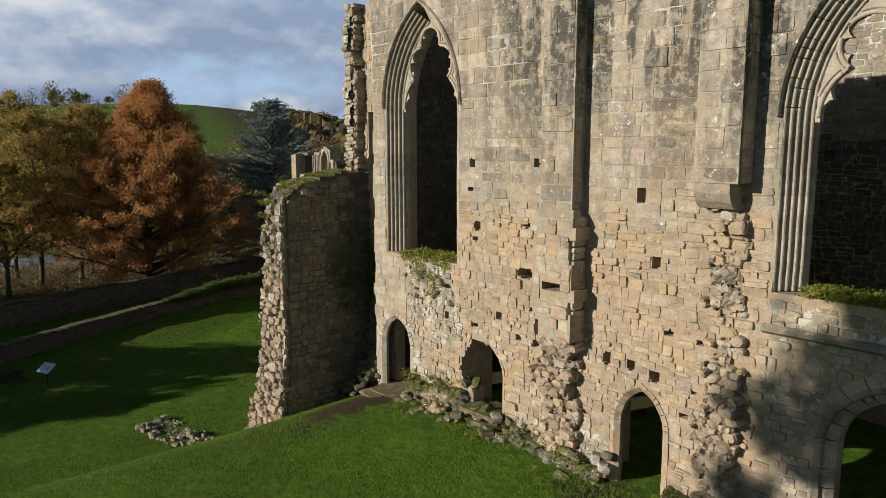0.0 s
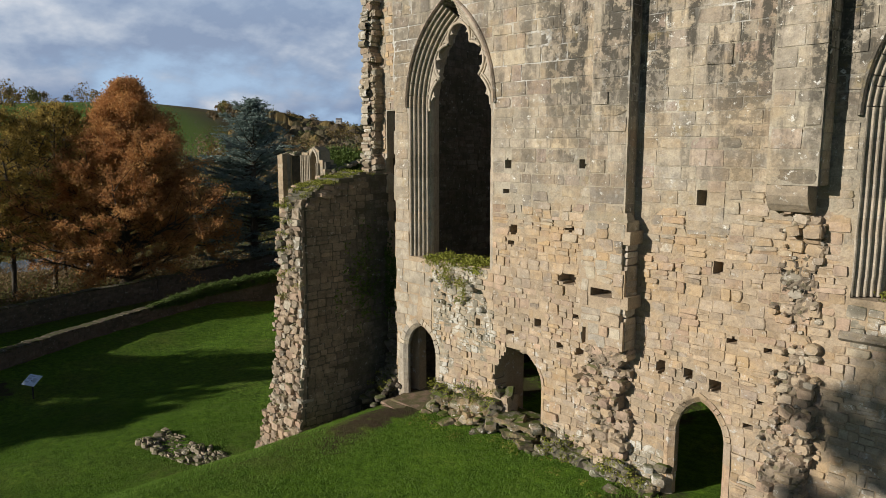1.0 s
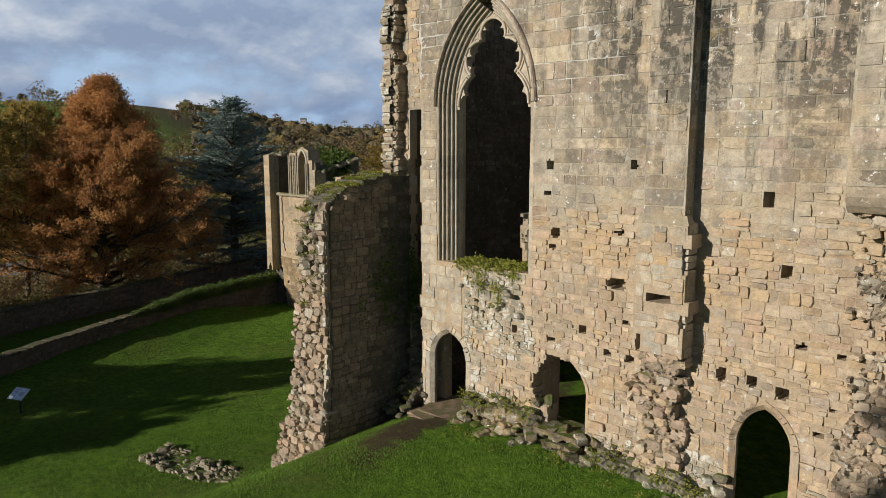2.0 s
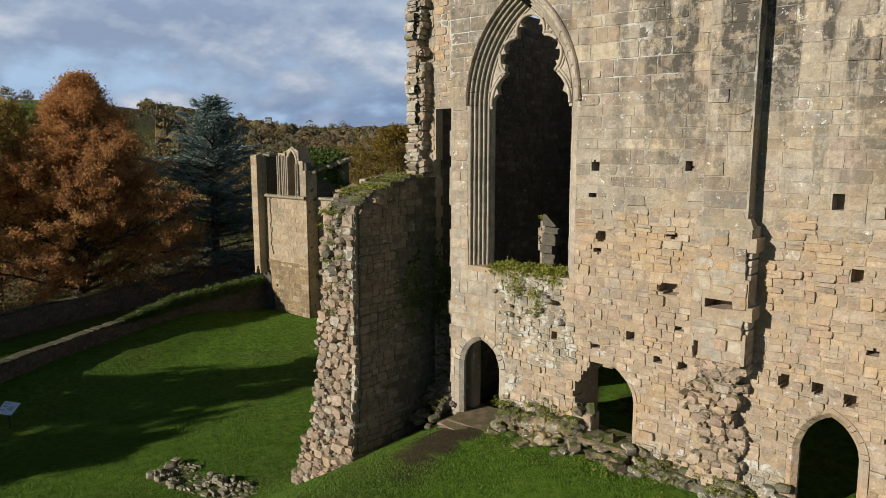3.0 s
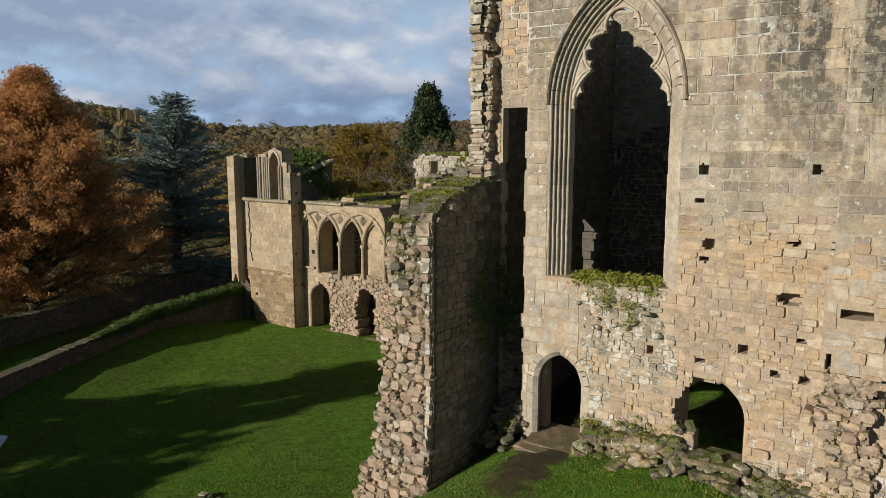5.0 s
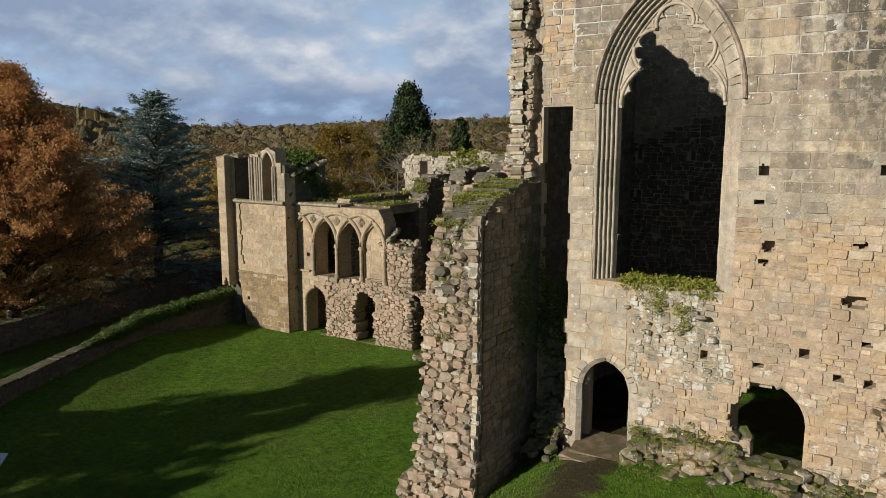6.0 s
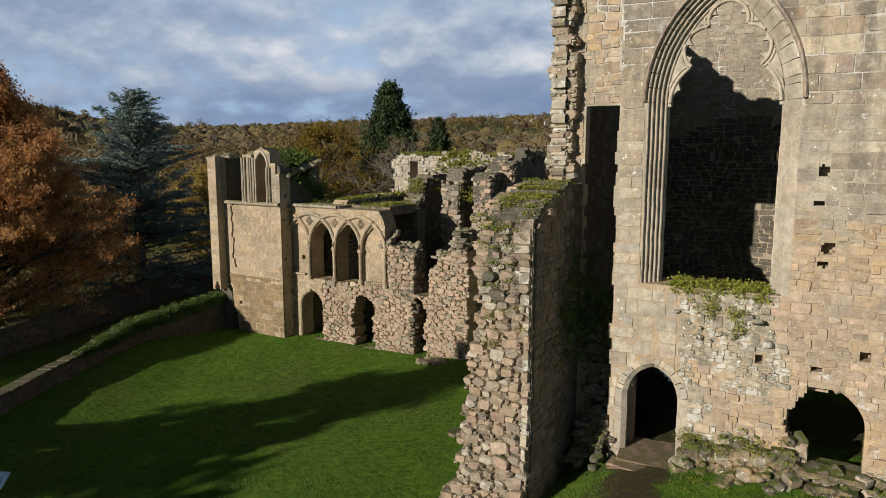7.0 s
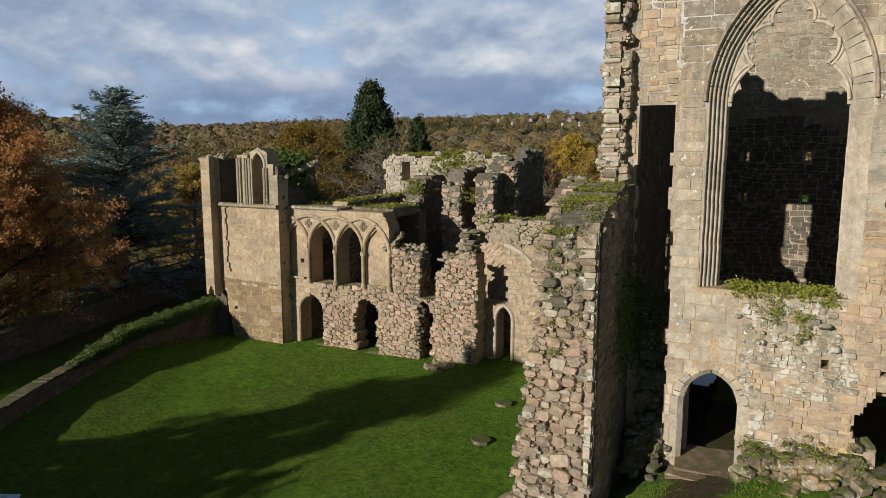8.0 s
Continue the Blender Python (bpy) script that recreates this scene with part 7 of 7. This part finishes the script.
# growth on the tower, thickened to darken the lit back wall
ivy4 = [(g.uniform(-43.8, -42.8), y, 8.95 - 0.5 * (y - 26.4) + g.uniform(-0.5, 0.1)) for y in g.uniform(27.2, 30.4, 70)] + [(g.uniform(-48.0, -43.6), 29.72 - 0.2 * g.random(), g.uniform(6.3, 9.5)) for _ in range(700)]
tufts("ivy", ivy4, 20, (0.2, 0.08, 0.2), 0.08, HEDGE, None, "ivy on the tower, massed to darken its back wall", 42, 0.5, True)
ivy2 = [(-40.2 + g.normal(0, 0.9), 43.4, 8.0 + g.normal(0, 0.7)) for _ in range(90)]
tufts("ivy", ivy2, 20, (0.2, 0.1, 0.2), 0.1, MOSS, None, "bright ivy hanging over the back wall", 39, 0.5, True)


weeds = []
for x0, x1, z0, y0 in ((-17.2, -14.6, 2.9, 12.9), (-16.9, -15.0, 1.95, 12.1), (-14.7, -13.1, 2.0, 12.6), (-13.0, -9.7, 2.35, 12.9), (-12.6, -10.3, 1.9, 12.2), (-8.1, -6.3, 2.3, 13.0), (-19.9, -19.1, 2.3, 12.8)):
    weeds += [(g.uniform(x0, x1), y0 + g.normal(0, 0.16), z0 + g.normal(0, 0.14)) for _ in range(int(13 * (x1 - x0)))]
tufts("moss_clump", weeds, 26, (0.09, 0.09, 0.03), 0.022, MOSS, None, "moss and small weeds over the torn plinths", 43, 1.0, True)


# ------------------------------------------------------------------ the lawn's small things
def info_sign(x, y):
    z = float(ground(x, y))
    ob = tagged(empty("information_sign"), "tilted information panel on a dark post standing on the lawn", "sign")
    bm = bmesh.new()
    bmesh.ops.create_cube(bm, size=1, matrix=pose(x, y, z + 0.86, 0, 0, 25) @ pose(0, 0, 0, 35) @ Matrix.Diagonal((0.78, 0.58, 0.03, 1)))
    bmesh.ops.bevel(bm, geom=bm.edges, offset=0.008, segments=1)
    part("panel", bm, PANEL, ob, "pale blue-white panel")
    for i, (u, v, w, h) in enumerate(((-0.16, 0.19, 0.36, 0.035), (-0.2, 0.07, 0.24, 0.08), (0.16, 0.0, 0.25, 0.22), (-0.2, -0.12, 0.24, 0.08))):
        bm = bmesh.new()
        bmesh.ops.create_cube(bm, size=1, matrix=pose(x, y, z + 0.86, 0, 0, 25) @ pose(0, 0, 0, 35) @ pose(u, v, 0.017) @ Matrix.Diagonal((w, h, 0.006, 1)))
        part("text_bar", bm, PRINT, ob)
    bm = bmesh.new()
    bmesh.ops.create_cone(bm, cap_ends=True, segments=10, radius1=0.04, radius2=0.04, depth=0.95, matrix=pose(x, y, z + 0.39))
    part("post", bm, METALP, ob)
    return ob


info_sign(-36.81, 6.36)


def flat_stones(name, cx, cy, lx, ly, ang, n, label, seed):
    """The low footing of a vanished wall, flush with the turf."""
    gg = np.random.default_rng(seed)
    ob = tagged(empty(name), label, "stones")
    c, s = math.cos(ang), math.sin(ang)
    for i in range(n):
        u, v = gg.uniform(-lx, lx), gg.uniform(-ly, ly)
        x, y = cx + u * c - v * s, cy + u * s + v * c
        sz = gg.uniform(0.2, 0.45)
        vv, f = SHAPES["rough"][int(gg.integers(24))]
        w = (vv - np.array([0, 0.5, 0])) * np.array([sz * 1.4, sz, sz * 0.6])
        R = np.array(Euler((gg.normal(0, 0.2), gg.normal(0, 0.2), gg.uniform(0, 6))).to_matrix())
        w = w @ R.T + np.array([x, y, float(ground(x, y)) + 0.06])
        mesh_ob("stone", w, f.tolist(), ROUGH, ob)
    return ob


footing = tagged(empty("wall_footing"), "low line of mossy footing stones flush with the turf", "stones")
FTM = pose(-28.1, 7.6, -1.05, -90, 0, 15)
mf_ = Masonry(FTM)
ft_solid = lambda x, z: (x > 0.25 * np.sin(z * 7)) & (x < 4.5) & (z > 0.05 + 0.12 * fbm(x * 2, 301)) & (z < 1.35 + 0.14 * fbm(x * 2, 302))
lay(mf_, ft_solid, 0, 4.6, 0.0, 1.6, "rough", FARGREY, (0.14, 0.24), (0.2, 0.5), 0.0, 0.03, 0.05, 0.4)
mf_.build(footing, 300, lambda x, z: True, "stone")
core_mesh("bedding", FTM, ft_solid, 0, 4.6, 0.0, 1.6, 0.02, 0.5, DARKWALL, footing, 0.12, "earth and small stone between", 0.02)
flat_stones("wall_footing", -32.6, 26.1, 0.7, 0.35, 0.6, 18, "small heap of grey stones on the lawn", 4)


bm = bmesh.new()
bmesh.ops.create_circle(bm, cap_ends=True, segments=48, radius=1.0, matrix=pose(-18.6, 18.7, float(ground(-18.6, 18.7)) + 0.05) @ Matrix.Diagonal((1.5, 3.0, 1, 1)))
for k_, v_ in enumerate(bm.verts):
    v_.co.x += 0.12 * math.sin(k_ * 0.9)
    v_.co.y += 0.15 * math.sin(k_ * 0.7)
tagged(part("puddle", bm, PUDDLE), "dark shallow rain water lying on the floor of the hall", "puddle")

SLAB1, SLAB2 = (-26.54, 18.2), (-27.3, 22.3)


def base_stone(x, y, turn):
    """A flat worn eight-sided pillar base."""
    bm = bmesh.new()
    bmesh.ops.create_cone(bm, cap_ends=True, segments=8, radius1=0.42, radius2=0.38, depth=0.26, matrix=pose(x, y, float(ground(x, y)) + 0.0, 2, 1, turn) @ Matrix.Diagonal((1.0, 0.85, 1, 1)))
    bmesh.ops.bevel(bm, geom=bm.edges, offset=0.03, segments=1)
    return tagged(part("base_stone", bm, PLINTH), "flat eight-sided grey stone set in the lawn", "stone", "pillar bases on the lawn")


base_stone(SLAB1[0], SLAB1[1], 10)
base_stone(SLAB2[0], SLAB2[1], 30)


def grass_blades(n, seed):
    gg = np.random.default_rng(seed)
    x = gg.uniform(-34, -8, n)
    y = gg.uniform(1.5, 13.2, n) + 0.0 * x
    keep = (np.hypot((x + 17.95) * 1.6, (y - 11.6) * 0.62) > 1.2) & ~((x > -22.5) & (x < -20) & (y > 9))
    x, y = x[keep], y[keep]
    z = ground(x, y)
    m = len(x)
    B = np.stack([x, y, z - 0.005], 1)
    th = gg.uniform(0, 6.283, m)
    side = np.stack([np.cos(th), np.sin(th), np.zeros(m)], 1) * gg.uniform(0.005, 0.011, (m, 1))
    tip = B + np.stack([gg.normal(0, 0.025, m), gg.normal(0, 0.025, m), gg.uniform(0.03, 0.075, m)], 1)
    V = np.stack([B - side, B + side, tip], 1).reshape(-1, 3)
    F = np.arange(len(V)).reshape(-1, 3)
    return tagged(big_mesh("grass", V, F, BLADES), "short mown grass tufts over the lawn", "grass", "", "stuff")


grass_blades(200000, 9)
